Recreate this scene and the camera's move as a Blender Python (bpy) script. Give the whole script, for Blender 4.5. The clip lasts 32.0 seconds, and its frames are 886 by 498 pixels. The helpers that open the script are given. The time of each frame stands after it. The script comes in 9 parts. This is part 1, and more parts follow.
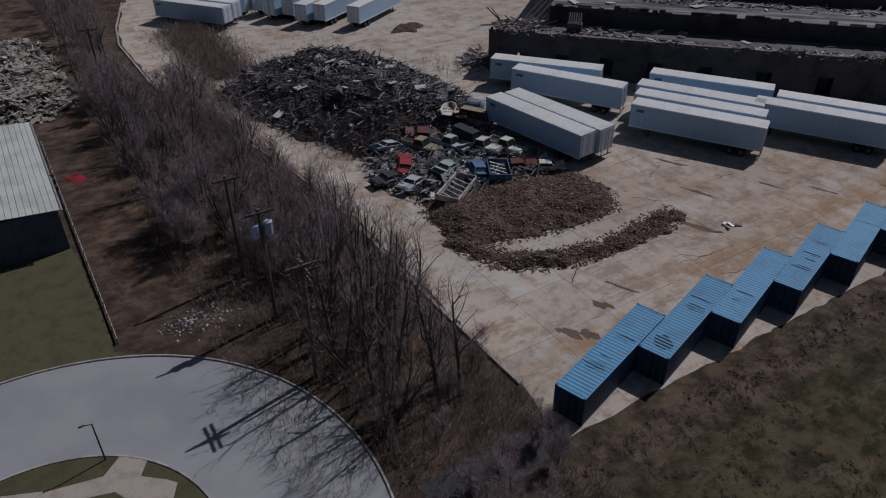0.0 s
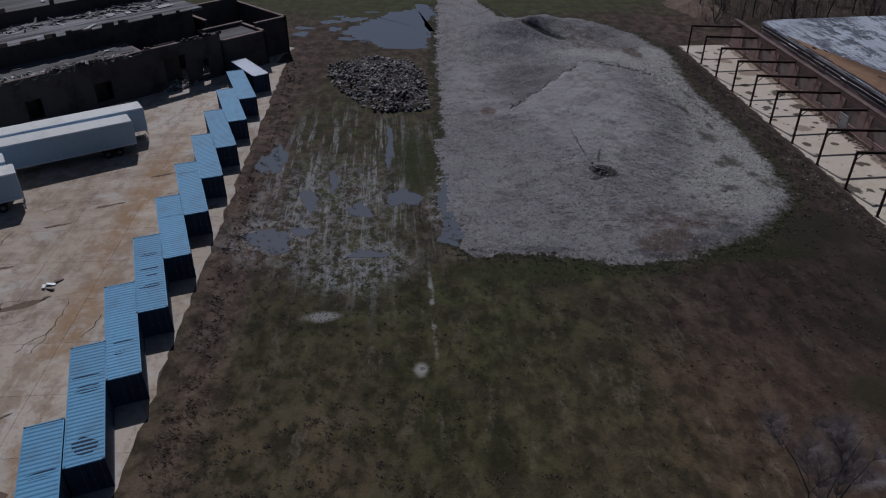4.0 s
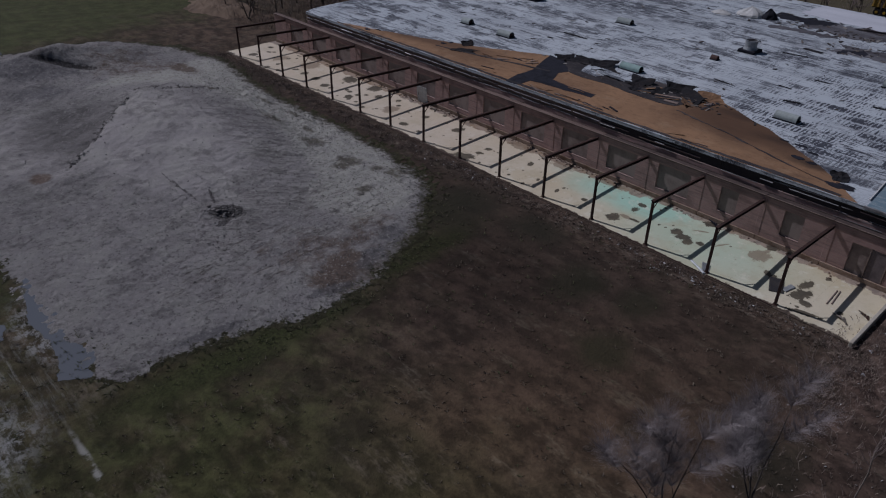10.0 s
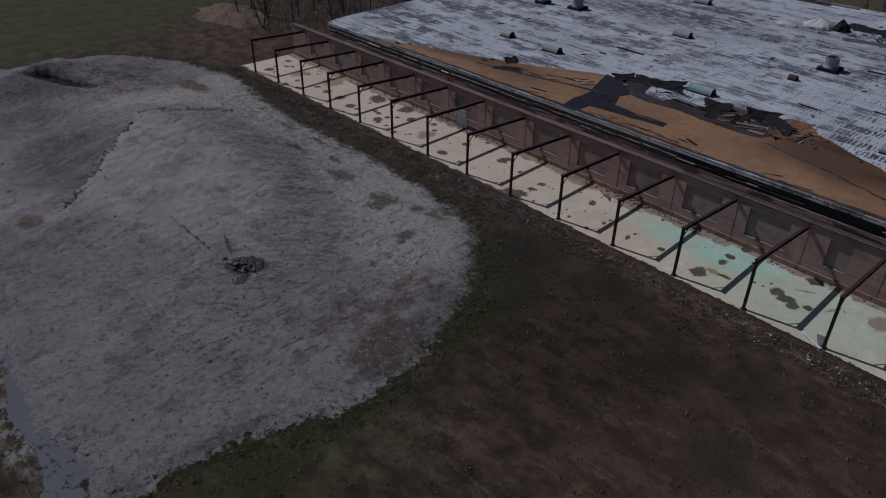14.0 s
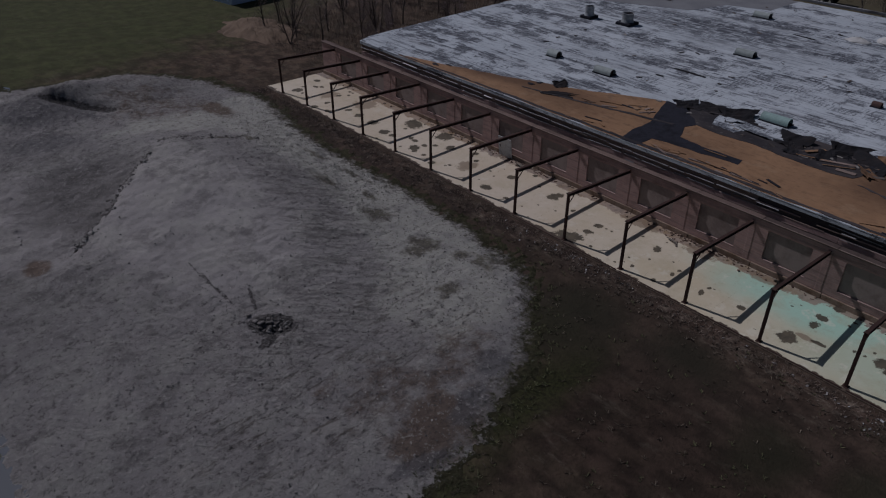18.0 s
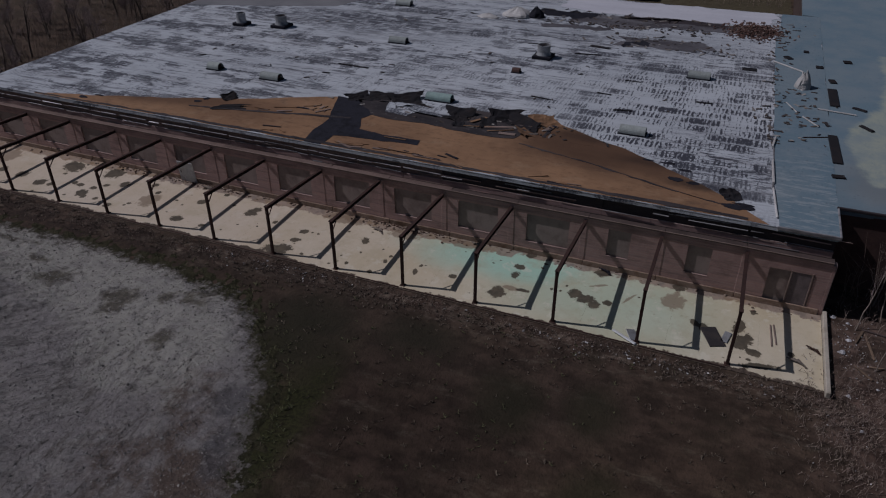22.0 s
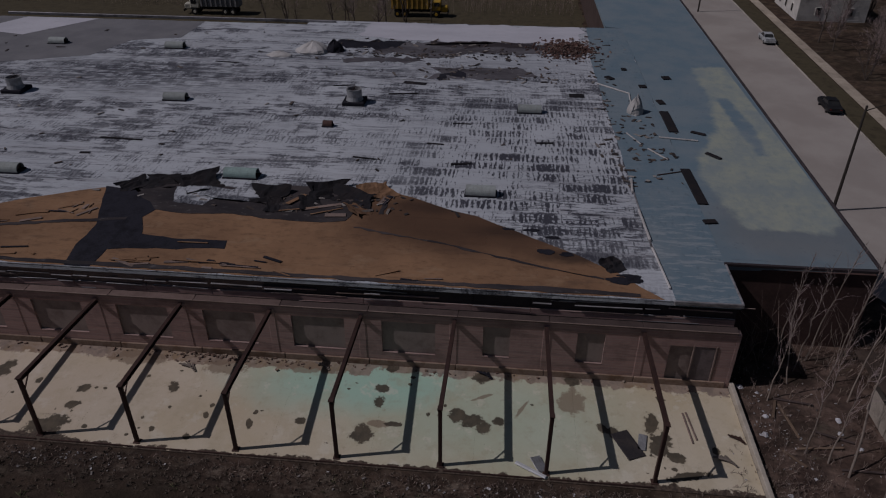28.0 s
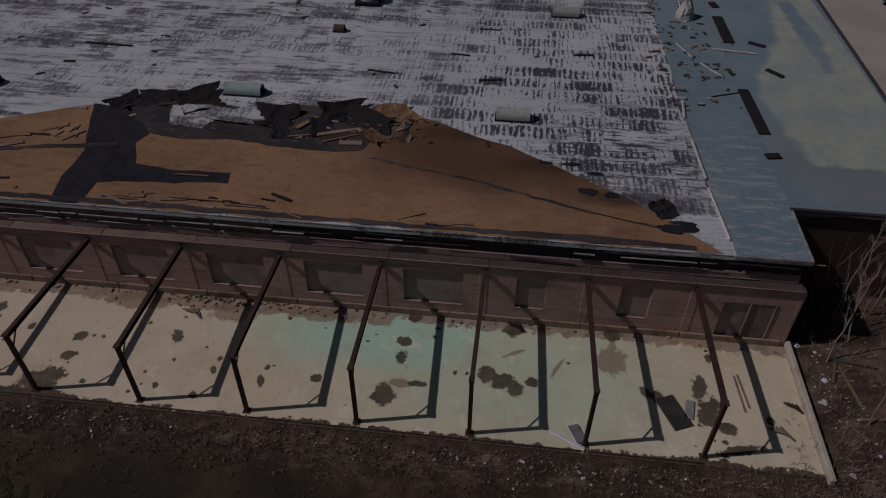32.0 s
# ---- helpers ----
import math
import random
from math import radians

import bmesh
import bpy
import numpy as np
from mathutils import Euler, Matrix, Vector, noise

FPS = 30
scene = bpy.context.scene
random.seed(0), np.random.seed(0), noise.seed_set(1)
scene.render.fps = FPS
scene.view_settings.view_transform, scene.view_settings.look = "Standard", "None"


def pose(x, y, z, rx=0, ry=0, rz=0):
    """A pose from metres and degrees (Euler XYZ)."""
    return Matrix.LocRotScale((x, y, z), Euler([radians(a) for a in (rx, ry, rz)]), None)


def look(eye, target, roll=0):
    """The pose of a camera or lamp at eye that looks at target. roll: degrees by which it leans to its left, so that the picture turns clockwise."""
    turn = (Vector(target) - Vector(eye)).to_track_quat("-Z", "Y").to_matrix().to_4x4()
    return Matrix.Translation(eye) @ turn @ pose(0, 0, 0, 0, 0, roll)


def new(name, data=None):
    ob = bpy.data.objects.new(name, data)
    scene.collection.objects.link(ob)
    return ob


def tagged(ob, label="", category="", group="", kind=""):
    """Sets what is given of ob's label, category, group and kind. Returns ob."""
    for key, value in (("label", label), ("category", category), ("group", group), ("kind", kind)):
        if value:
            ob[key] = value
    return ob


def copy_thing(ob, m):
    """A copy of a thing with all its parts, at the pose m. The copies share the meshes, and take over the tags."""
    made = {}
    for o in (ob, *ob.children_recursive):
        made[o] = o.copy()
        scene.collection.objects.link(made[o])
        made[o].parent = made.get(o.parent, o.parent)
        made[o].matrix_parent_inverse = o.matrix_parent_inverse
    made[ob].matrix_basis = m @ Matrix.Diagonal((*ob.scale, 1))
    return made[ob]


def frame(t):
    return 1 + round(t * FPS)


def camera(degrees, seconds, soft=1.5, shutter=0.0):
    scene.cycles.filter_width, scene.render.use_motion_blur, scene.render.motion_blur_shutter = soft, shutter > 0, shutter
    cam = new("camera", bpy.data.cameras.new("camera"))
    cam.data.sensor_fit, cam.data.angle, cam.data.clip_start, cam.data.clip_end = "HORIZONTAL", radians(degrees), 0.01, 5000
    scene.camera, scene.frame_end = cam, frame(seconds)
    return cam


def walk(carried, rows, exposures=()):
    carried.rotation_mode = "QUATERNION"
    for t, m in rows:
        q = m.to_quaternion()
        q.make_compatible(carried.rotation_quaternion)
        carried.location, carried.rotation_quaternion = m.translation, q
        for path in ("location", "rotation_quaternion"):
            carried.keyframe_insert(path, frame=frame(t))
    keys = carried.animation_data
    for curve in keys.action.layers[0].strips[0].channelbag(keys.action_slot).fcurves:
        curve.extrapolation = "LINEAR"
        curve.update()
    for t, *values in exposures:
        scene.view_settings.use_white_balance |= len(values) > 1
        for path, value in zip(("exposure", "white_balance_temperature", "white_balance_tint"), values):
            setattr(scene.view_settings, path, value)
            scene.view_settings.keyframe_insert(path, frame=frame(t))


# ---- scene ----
cam = camera(63.5, 32.0, 1.15)

PATH = [
    (0, (-53.037, -27.426, 38.104), (-54.459, -26.544, 37.009), -0.4),
    (0.5, (-53.71, -27.076, 38.232), (-55.027, -26.054, 37.127), 0.1),
    (1, (-54.549, -26.939, 38.225), (-55.689, -25.723, 37.119), 0.3),
    (1.5, (-55.168, -26.855, 38.133), (-56.049, -25.433, 37.037), 0.3),
    (2, (-56.014, -26.659, 38.035), (-56.585, -25.081, 36.946), 0.3),
    (2.5, (-56.829, -26.327, 37.917), (-57.09, -24.667, 36.834), 0.2),
    (3, (-57.902, -25.964, 37.838), (-58.03, -24.286, 36.758), 0.2),
    (3.5, (-58.546, -25.404, 37.749), (-58.675, -23.726, 36.669), 0.3),
    (4, (-58.858, -24.561, 37.579), (-58.743, -22.881, 36.499), 0.0),
    (4.5, (-59.82, -23.843, 37.534), (-59.431, -22.204, 36.455), 0.0),
    (6.5, (-62.029, -18.725, 36.359), (-61.188, -17.257, 35.292), 0.8),
    (7, (-61.964, -17.883, 36.574), (-60.99, -16.501, 35.505), 0.5),
    (7.5, (-62.278, -16.422, 36.687), (-61.123, -15.188, 35.618), 0.6),
    (8, (-62.403, -15.036, 36.595), (-61.24, -13.808, 35.528), 0.7),
    (8.5, (-62.314, -13.849, 36.328), (-61.151, -12.619, 35.263), 0.7),
    (9, (-61.969, -12.566, 35.934), (-60.811, -11.333, 34.866), 0.7),
    (9.5, (-61.535, -11.137, 35.349), (-60.38, -9.903, 34.28), 0.6),
    (10, (-61.096, -9.969, 34.755), (-59.944, -8.732, 33.686), 0.7),
    (10.5, (-60.591, -8.56, 34.186), (-59.441, -7.322, 33.117), 0.6),
    (11, (-60.108, -7.126, 33.817), (-58.958, -5.887, 32.747), 0.7),
    (11.5, (-59.499, -5.814, 33.754), (-58.352, -4.573, 32.683), 0.7),
    (12, (-58.998, -4.276, 33.636), (-57.85, -3.037, 32.565), 0.8),
    (12.5, (-58.259, -2.693, 33.626), (-57.113, -1.453, 32.553), 0.7),
    (13, (-57.679, -1.432, 33.612), (-56.535, -0.191, 32.539), 0.6),
    (13.5, (-57.08, -0.063, 33.584), (-55.938, 1.179, 32.51), 0.6),
    (14, (-56.503, 1.327, 33.542), (-55.362, 2.572, 32.47), 0.6),
    (14.5, (-55.575, 2.503, 33.375), (-54.44, 3.755, 32.306), 0.4),
    (16.5, (-53.17, 7.215, 33.264), (-52.044, 8.478, 32.198), 0.2),
    (17, (-52.728, 8.25, 33.336), (-51.604, 9.514, 32.27), 0.2),
    (17.5, (-52.594, 8.643, 33.353), (-51.481, 9.916, 32.285), -0.1),
    (18, (-52.665, 8.739, 33.276), (-51.568, 10.028, 32.211), -0.1),
    (18.5, (-52.725, 8.583, 33.347), (-51.639, 9.88, 32.281), -0.2),
    (19, (-52.683, 8.202, 33.301), (-51.493, 9.407, 32.238), -0.5),
    (19.5, (-52.744, 8.303, 33.175), (-51.488, 9.441, 32.113), -0.4),
    (20, (-52.739, 8.298, 33.284), (-51.477, 9.428, 32.221), -0.4),
    (20.5, (-52.48, 8.41, 33.393), (-51.131, 9.432, 32.327), -0.4),
    (21, (-52.271, 8.684, 33.371), (-50.861, 9.62, 32.306), -0.3),
    (21.5, (-51.861, 8.907, 33.112), (-50.378, 9.73, 32.051), -0.2),
    (22, (-51.518, 9.319, 33.043), (-49.957, 9.981, 31.983), -0.2),
    (22.5, (-50.977, 9.558, 33.068), (-49.355, 10.055, 32.009), -0.2),
    (23, (-50.404, 10.188, 33.141), (-48.744, 10.539, 32.082), -0.3),
    (23.5, (-49.538, 10.598, 33.293), (-47.879, 10.943, 32.231), -0.2),
    (24, (-48.55, 11.166, 33.281), (-46.891, 11.516, 32.22), -0.1),
    (24.5, (-47.432, 11.693, 33.214), (-45.772, 12.047, 32.155), 0.0),
    (26.5, (-42.073, 13.805, 32.886), (-40.405, 14.144, 31.835), 0.1),
    (27, (-40.77, 14.55, 32.888), (-39.081, 14.762, 31.839), 0.2),
    (27.5, (-39.494, 15.155, 32.995), (-37.799, 15.312, 31.946), 0.3),
    (28, (-38.284, 15.478, 33.071), (-36.59, 15.641, 32.021), 0.2),
    (28.5, (-37.163, 15.82, 32.947), (-35.467, 15.988, 31.902), 0.2),
    (29, (-36.244, 16.077, 32.876), (-34.55, 16.251, 31.828), 0.2),
    (29.5, (-35.432, 16.301, 32.845), (-33.757, 16.48, 31.766), 0.2),
    (30, (-34.65, 16.518, 32.819), (-33.006, 16.697, 31.695), 0.2),
    (30.5, (-33.899, 16.684, 32.778), (-32.292, 16.865, 31.601), 0.2),
    (31, (-33.32, 16.997, 32.753), (-31.751, 17.169, 31.524), 0.4),
    (31.5, (-32.834, 17.176, 32.646), (-31.295, 17.345, 31.38), 0.5),
    (32, (-32.099, 17.402, 32.926), (-30.593, 17.567, 31.62), 0.5),
]
LIGHTNESS = [(0, -1.09, 5750, 17), (2, -1.29, 5700, 19), (4, -1.1, 5580, 15), (7, -0.95, 5580, 15), (9, -1.09, 5620, 16), (14, -1.25, 5700, 16), (19, -1.51, 5800, 16), (23, -1.39, 5950, 19), (28, -1.76, 6150, 21), (32, -1.85, 6450, 21)]
walk(cam, [(t, look(eye, target, roll)) for t, eye, target, roll in PATH], LIGHTNESS)

# ---- light ----
SUN_AZ = math.atan2(-0.21, 0.978)          # bearing of the sun from +y, towards -x
SUN_EL = radians(47.5)
sun_way = Vector((math.sin(SUN_AZ) * math.cos(SUN_EL), math.cos(SUN_AZ) * math.cos(SUN_EL), math.sin(SUN_EL)))
sun = new("sun", bpy.data.lights.new("sun", "SUN"))
sun.data.energy, sun.data.angle, sun.data.color = 4.9, radians(0.55), (1.0, 0.955, 0.91)
sun.matrix_basis = look(sun_way * 200, (0, 0, 0))
world = bpy.data.worlds.new("sky")
scene.world = world
world.use_nodes = True
wn = world.node_tree.nodes
wn.clear()
sky = wn.new("ShaderNodeTexSky")
sky.sky_type, sky.sun_disc = "NISHITA", False
sky.sun_elevation, sky.sun_rotation = SUN_EL, SUN_AZ
bg, out = wn.new("ShaderNodeBackground"), wn.new("ShaderNodeOutputWorld")
bg.inputs["Strength"].default_value = 0.044
world.node_tree.links.new(sky.outputs["Color"], bg.inputs["Color"])
world.node_tree.links.new(bg.outputs["Background"], out.inputs["Surface"])

# ---- materials ----


class Mat:
    """A node material in short: every method returns a socket."""

    def __init__(self, name):
        self.m = bpy.data.materials.new(name)
        self.m.use_nodes = True
        self.nt = self.m.node_tree
        self.bsdf = self.nt.nodes["Principled BSDF"]
        self.pos = None

    def node(self, kind, operation="", data_type="", blend_type="", interpolation_type=""):
        n = self.nt.nodes.new(kind)
        if operation:
            n.operation = operation
        if data_type:
            n.data_type = data_type
        if blend_type:
            n.blend_type = blend_type
        if interpolation_type:
            n.interpolation_type = interpolation_type
        return n

    def put(self, sock, value):
        if hasattr(value, "links"):
            self.nt.links.new(value, sock)
        elif isinstance(value, (tuple, list)) and len(value) == 3 and sock.type == "RGBA":
            sock.default_value = (*value, 1)
        else:
            sock.default_value = value

    def place(self, scale=(1, 1, 1), shift=(0, 0, 0), turn=0.0):
        """Object coordinates, scaled and turned about z."""
        tc = self.node("ShaderNodeTexCoord")
        mp = self.node("ShaderNodeMapping")
        self.put(mp.inputs["Vector"], tc.outputs["Object"])
        mp.inputs["Scale"].default_value = scale
        mp.inputs["Location"].default_value = shift
        mp.inputs["Rotation"].default_value = (0, 0, turn)
        return mp.outputs["Vector"]

    def noise(self, scale, detail=4.0, rough=0.55, stretch=(1, 1, 1), shift=(0, 0, 0), turn=0.0):
        n = self.node("ShaderNodeTexNoise")
        self.put(n.inputs["Vector"], self.place(stretch, shift, turn))
        n.inputs["Scale"].default_value, n.inputs["Detail"].default_value, n.inputs["Roughness"].default_value = scale, detail, rough
        return n.outputs["Fac"]

    def strands(self, scale, along, stretch, detail=6.0, rough=0.72):
        """Noise drawn out along a bearing on the ground, in degrees from +x."""
        tc, turn, mp, n = self.node("ShaderNodeTexCoord"), self.node("ShaderNodeVectorRotate"), self.node("ShaderNodeMapping"), self.node("ShaderNodeTexNoise")
        turn.rotation_type = "Z_AXIS"
        self.put(turn.inputs["Vector"], tc.outputs["Object"])
        turn.inputs["Angle"].default_value = radians(-along)
        self.put(mp.inputs["Vector"], turn.outputs["Vector"])
        mp.inputs["Scale"].default_value = (*stretch, 1)
        self.put(n.inputs["Vector"], mp.outputs["Vector"])
        n.inputs["Scale"].default_value, n.inputs["Detail"].default_value, n.inputs["Roughness"].default_value = scale, detail, rough
        return n.outputs["Fac"]

    def cells(self, scale, stretch=(1, 1, 1), out="Color", turn=0.0):
        n = self.node("ShaderNodeTexVoronoi")
        self.put(n.inputs["Vector"], self.place(stretch, turn=turn))
        n.inputs["Scale"].default_value = scale
        return n.outputs[out]

    def brick(self, a, b, mortar, width=0.22, height=0.075, turn=(0, 0, 0)):
        tc, mp, n = self.node("ShaderNodeTexCoord"), self.node("ShaderNodeMapping"), self.node("ShaderNodeTexBrick")
        self.put(mp.inputs["Vector"], tc.outputs["Object"])
        mp.inputs["Rotation"].default_value = turn
        self.put(n.inputs["Vector"], mp.outputs["Vector"])
        self.put(n.inputs["Color1"], a), self.put(n.inputs["Color2"], b), self.put(n.inputs["Mortar"], mortar)
        n.inputs["Scale"].default_value, n.inputs["Mortar Size"].default_value = 1.0, 0.012
        n.inputs["Brick Width"].default_value, n.inputs["Row Height"].default_value = width, height
        return n.outputs["Color"]

    def ramp(self, fac, lo, hi):
        n = self.node("ShaderNodeMapRange", interpolation_type="SMOOTHSTEP")
        self.put(n.inputs["Value"], fac)
        n.inputs["From Min"].default_value, n.inputs["From Max"].default_value = lo, hi
        return n.outputs["Result"]

    def math(self, op, a, b=0.0):
        n = self.node("ShaderNodeMath", operation=op)
        self.put(n.inputs[0], a), self.put(n.inputs[1], b)
        return n.outputs[0]

    def mix(self, fac, a, b, kind="MIX"):
        n = self.node("ShaderNodeMix", data_type="RGBA", blend_type=kind)
        self.put(n.inputs[0], fac), self.put(n.inputs[6], a), self.put(n.inputs[7], b)
        return n.outputs[2]

    def spot(self, x, y, rx, ry, soft=0.5, wob=0.35, scale=0.15):
        """An uneven soft blot on the ground plane: 1 inside, 0 outside."""
        mp = self.place((1 / rx, 1 / ry, 0), (-x / rx, -y / ry, 0))
        ln = self.node("ShaderNodeVectorMath", operation="LENGTH")
        self.put(ln.inputs[0], mp)
        d = self.math("ADD", ln.outputs["Value"], self.math("MULTIPLY", self.math("SUBTRACT", self.noise(scale, 6.0, 0.65), 0.5), wob * 4))
        return self.math("SUBTRACT", 1.0, self.ramp(d, 1 - soft, 1 + soft))

    def random(self):
        return self.node("ShaderNodeObjectInfo").outputs["Random"]

    def layer(self, name):
        n = self.node("ShaderNodeAttribute")
        n.attribute_name = name
        return n.outputs["Fac"]

    def broken(self, fac, scale, amount, lo=0.44, hi=0.56, stretch=(1, 1, 1), shift=(0, 0, 0)):
        """A soft layer given a ragged rim by noise."""
        w = self.math("MULTIPLY", self.math("SUBTRACT", self.noise(scale, 6.0, 0.68, stretch, shift), 0.5), amount)
        return self.ramp(self.math("ADD", fac, w), lo, hi)

    def island(self):
        return self.node("ShaderNodeNewGeometry").outputs["Random Per Island"]

    def done(self, color, rough=0.8, metal=0.0, bump=None, height=0.02, strength=0.6, spec=0.3):
        self.put(self.bsdf.inputs["Base Color"], color)
        self.put(self.bsdf.inputs["Roughness"], rough)
        self.put(self.bsdf.inputs["Metallic"], metal)
        self.bsdf.inputs["Specular IOR Level"].default_value = spec
        if bump is not None:
            b = self.node("ShaderNodeBump")
            self.put(b.inputs["Height"], bump)
            b.inputs["Distance"].default_value, b.inputs["Strength"].default_value = height, strength
            self.put(self.bsdf.inputs["Normal"], b.outputs["Normal"])
        return self.m


def worn(name, base, dark, scale=0.8, fine=12.0, rough=0.8, metal=0.0, amount=0.6, vary=0.15, stretch=(1, 1, 1), height=0.01, spec=0.18):
    """A surface of one colour with stains and grain, varied from object to object."""
    m = Mat(name)
    stain = m.ramp(m.noise(scale, 6.0, 0.65, stretch), 0.42, 0.72)
    c = m.mix(m.math("MULTIPLY", stain, amount), base, dark)
    grain = m.noise(fine, 3.0, 0.6, stretch)
    c = m.mix(m.math("MULTIPLY", m.ramp(grain, 0.35, 0.75), 0.35), c, dark)
    value = m.node("ShaderNodeHueSaturation")
    m.put(value.inputs["Color"], c)
    m.put(value.inputs["Value"], m.math("ADD", 1 - vary, m.math("MULTIPLY", m.random(), 2 * vary)))
    return m.done(value.outputs["Color"], rough, metal, grain, height, 0.5, spec)


def pieces(name, a, b, c=None, rough=0.85, metal=0.0):
    """Loose pieces in one mesh, each its own shade."""
    m = Mat(name)
    r = m.island()
    col = m.mix(m.ramp(r, 0.1, 0.6), a, b)
    if c:
        col = m.mix(m.ramp(r, 0.72, 0.98), col, c)
    g = m.noise(6.0, 3.0, 0.6)
    col = m.mix(m.math("MULTIPLY", m.ramp(g, 0.4, 0.8), 0.4), col, (0.03, 0.025, 0.02))
    return m.done(col, rough, metal, g, 0.01)


# ---- meshes ----


class Mesh:
    """Gathers vertices and faces, then becomes one object."""

    def __init__(self):
        self.v, self.f = [], []

    def add(self, verts, faces):
        n = len(self.v)
        self.v += [tuple(p) for p in verts]
        self.f += [tuple(i + n for i in f) for f in faces]
        return self

    def box(self, c, s, turn=0.0, m=None):
        """A box round its centre c with sizes s, turned about z by degrees or by a matrix."""
        q = m or Matrix.Rotation(radians(turn), 3, "Z")
        vs = [Vector(c) + q @ Vector((a * s[0] / 2, b * s[1] / 2, d * s[2] / 2)) for d in (-1, 1) for b in (-1, 1) for a in (-1, 1)]
        return self.add(vs, [(0, 2, 3, 1), (4, 5, 7, 6), (0, 1, 5, 4), (2, 6, 7, 3), (0, 4, 6, 2), (1, 3, 7, 5)])

    def span(self, x0, x1, y0, y1, z0, z1):
        return self.box(((x0 + x1) / 2, (y0 + y1) / 2, (z0 + z1) / 2), (x1 - x0, y1 - y0, z1 - z0))

    def bevelled(self, c, s, e=0.03, m=None):
        """A box with chamfered edges."""
        q = m or Matrix.Identity(3)
        hx, hy, hz = s[0] / 2, s[1] / 2, s[2] / 2
        rings = []
        for z, k in ((-hz, 1), (-hz + e, 0), (hz - e, 0), (hz, 1)):
            a, b = hx - e * k, hy - e * k
            rings.append([Vector(c) + q @ Vector(p) for p in ((-a + e, -b, z), (a - e, -b, z), (a, -b + e, z), (a, b - e, z), (a - e, b, z), (-a + e, b, z), (-a, b - e, z), (-a, -b + e, z))])
        return self.rings(rings)

    def rings(self, rings, caps=True, closed=True):
        n, k = len(rings[0]), len(rings)
        fs = [(r * n + i, r * n + (i + 1) % n, (r + 1) * n + (i + 1) % n, (r + 1) * n + i) for r in range(k - 1) for i in range(n if closed else n - 1)]
        if caps:
            fs += [tuple(range(n - 1, -1, -1)), tuple(range((k - 1) * n, k * n))]
        return self.add([p for r in rings for p in r], fs)

    def tube(self, p, q, r0, r1=None, n=6, caps=True):
        p, q = Vector(p), Vector(q)
        r1 = r0 if r1 is None else r1
        d = (q - p).normalized()
        u = d.cross(Vector((0, 0, 1)) if abs(d.z) < 0.9 else Vector((1, 0, 0))).normalized()
        w = d.cross(u)
        ang = [2 * math.pi * i / n for i in range(n)]
        return self.rings([[c + (u * math.cos(a) + w * math.sin(a)) * r for a in ang] for c, r in ((p, r0), (q, r1))], caps)

    def prism(self, pts, z0, z1):
        n = len(pts)
        vs = [(x, y, z0) for x, y in pts] + [(x, y, z1) for x, y in pts]
        return self.add(vs, [tuple(range(n - 1, -1, -1)), tuple(range(n, 2 * n))] + [(i, (i + 1) % n, n + (i + 1) % n, n + i) for i in range(n)])

    def field(self, x0, x1, y0, y1, nx, ny, height):
        """A grid sheet whose height is height(x, y)."""
        vs = []
        for j in range(ny + 1):
            for i in range(nx + 1):
                x, y = x0 + (x1 - x0) * i / nx, y0 + (y1 - y0) * j / ny
                vs.append((x, y, height(x, y)))
        w = nx + 1
        return self.add(vs, [(j * w + i, j * w + i + 1, (j + 1) * w + i + 1, (j + 1) * w + i) for j in range(ny) for i in range(nx)])

    def make(self, name, material, parent=None, label="", smooth=False):
        me = bpy.data.meshes.new(name)
        me.from_pydata(self.v, [], self.f)
        me.materials.append(material)
        if smooth:
            me.shade_smooth()
        me.update()
        return linked(name, me, parent, label)


def linked(name, me, parent=None, label="", at=None):
    ob = new(name, me)
    if parent is not None:
        ob.parent = parent
    if at is not None:
        ob.matrix_basis = at
    if label:
        ob["label"] = label
    return ob


def thing(name, label, category, group="", at=None, kind=""):
    ob = new(name)
    ob.empty_display_size = 0.3
    if at is not None:
        ob.matrix_basis = at
    return tagged(ob, label, category, group, kind)


def blot(x, y, rx, ry, n=26, wob=0.3, seed=0, turn=0.0):
    """An uneven closed outline round a place."""
    rnd = random.Random(seed)
    k = [rnd.uniform(0, 6.28) for _ in range(4)]
    pts = []
    for i in range(n):
        a = 2 * math.pi * i / n
        r = 1 + wob * (0.5 * math.sin(2 * a + k[0]) + 0.35 * math.sin(3 * a + k[1]) + 0.25 * math.sin(5 * a + k[2]) + 0.2 * math.sin(9 * a + k[3]) + rnd.uniform(-0.12, 0.12))
        c, s = math.cos(a) * rx * r, math.sin(a) * ry * r
        pts.append((x + c * math.cos(turn) - s * math.sin(turn), y + c * math.sin(turn) + s * math.cos(turn)))
    return pts


def ragged(pts, step=1.5, wob=0.5, seed=0):
    """A closed outline broken into short uneven steps."""
    rnd, res = random.Random(seed), []
    for (ax, ay), (bx, by) in zip(pts, pts[1:] + pts[:1]):
        n = max(1, int(math.hypot(bx - ax, by - ay) / step))
        for i in range(n):
            t = i / n
            res.append((ax + (bx - ax) * t + rnd.gauss(0, wob) * (i > 0), ay + (by - ay) * t + rnd.gauss(0, wob) * (i > 0)))
    return res



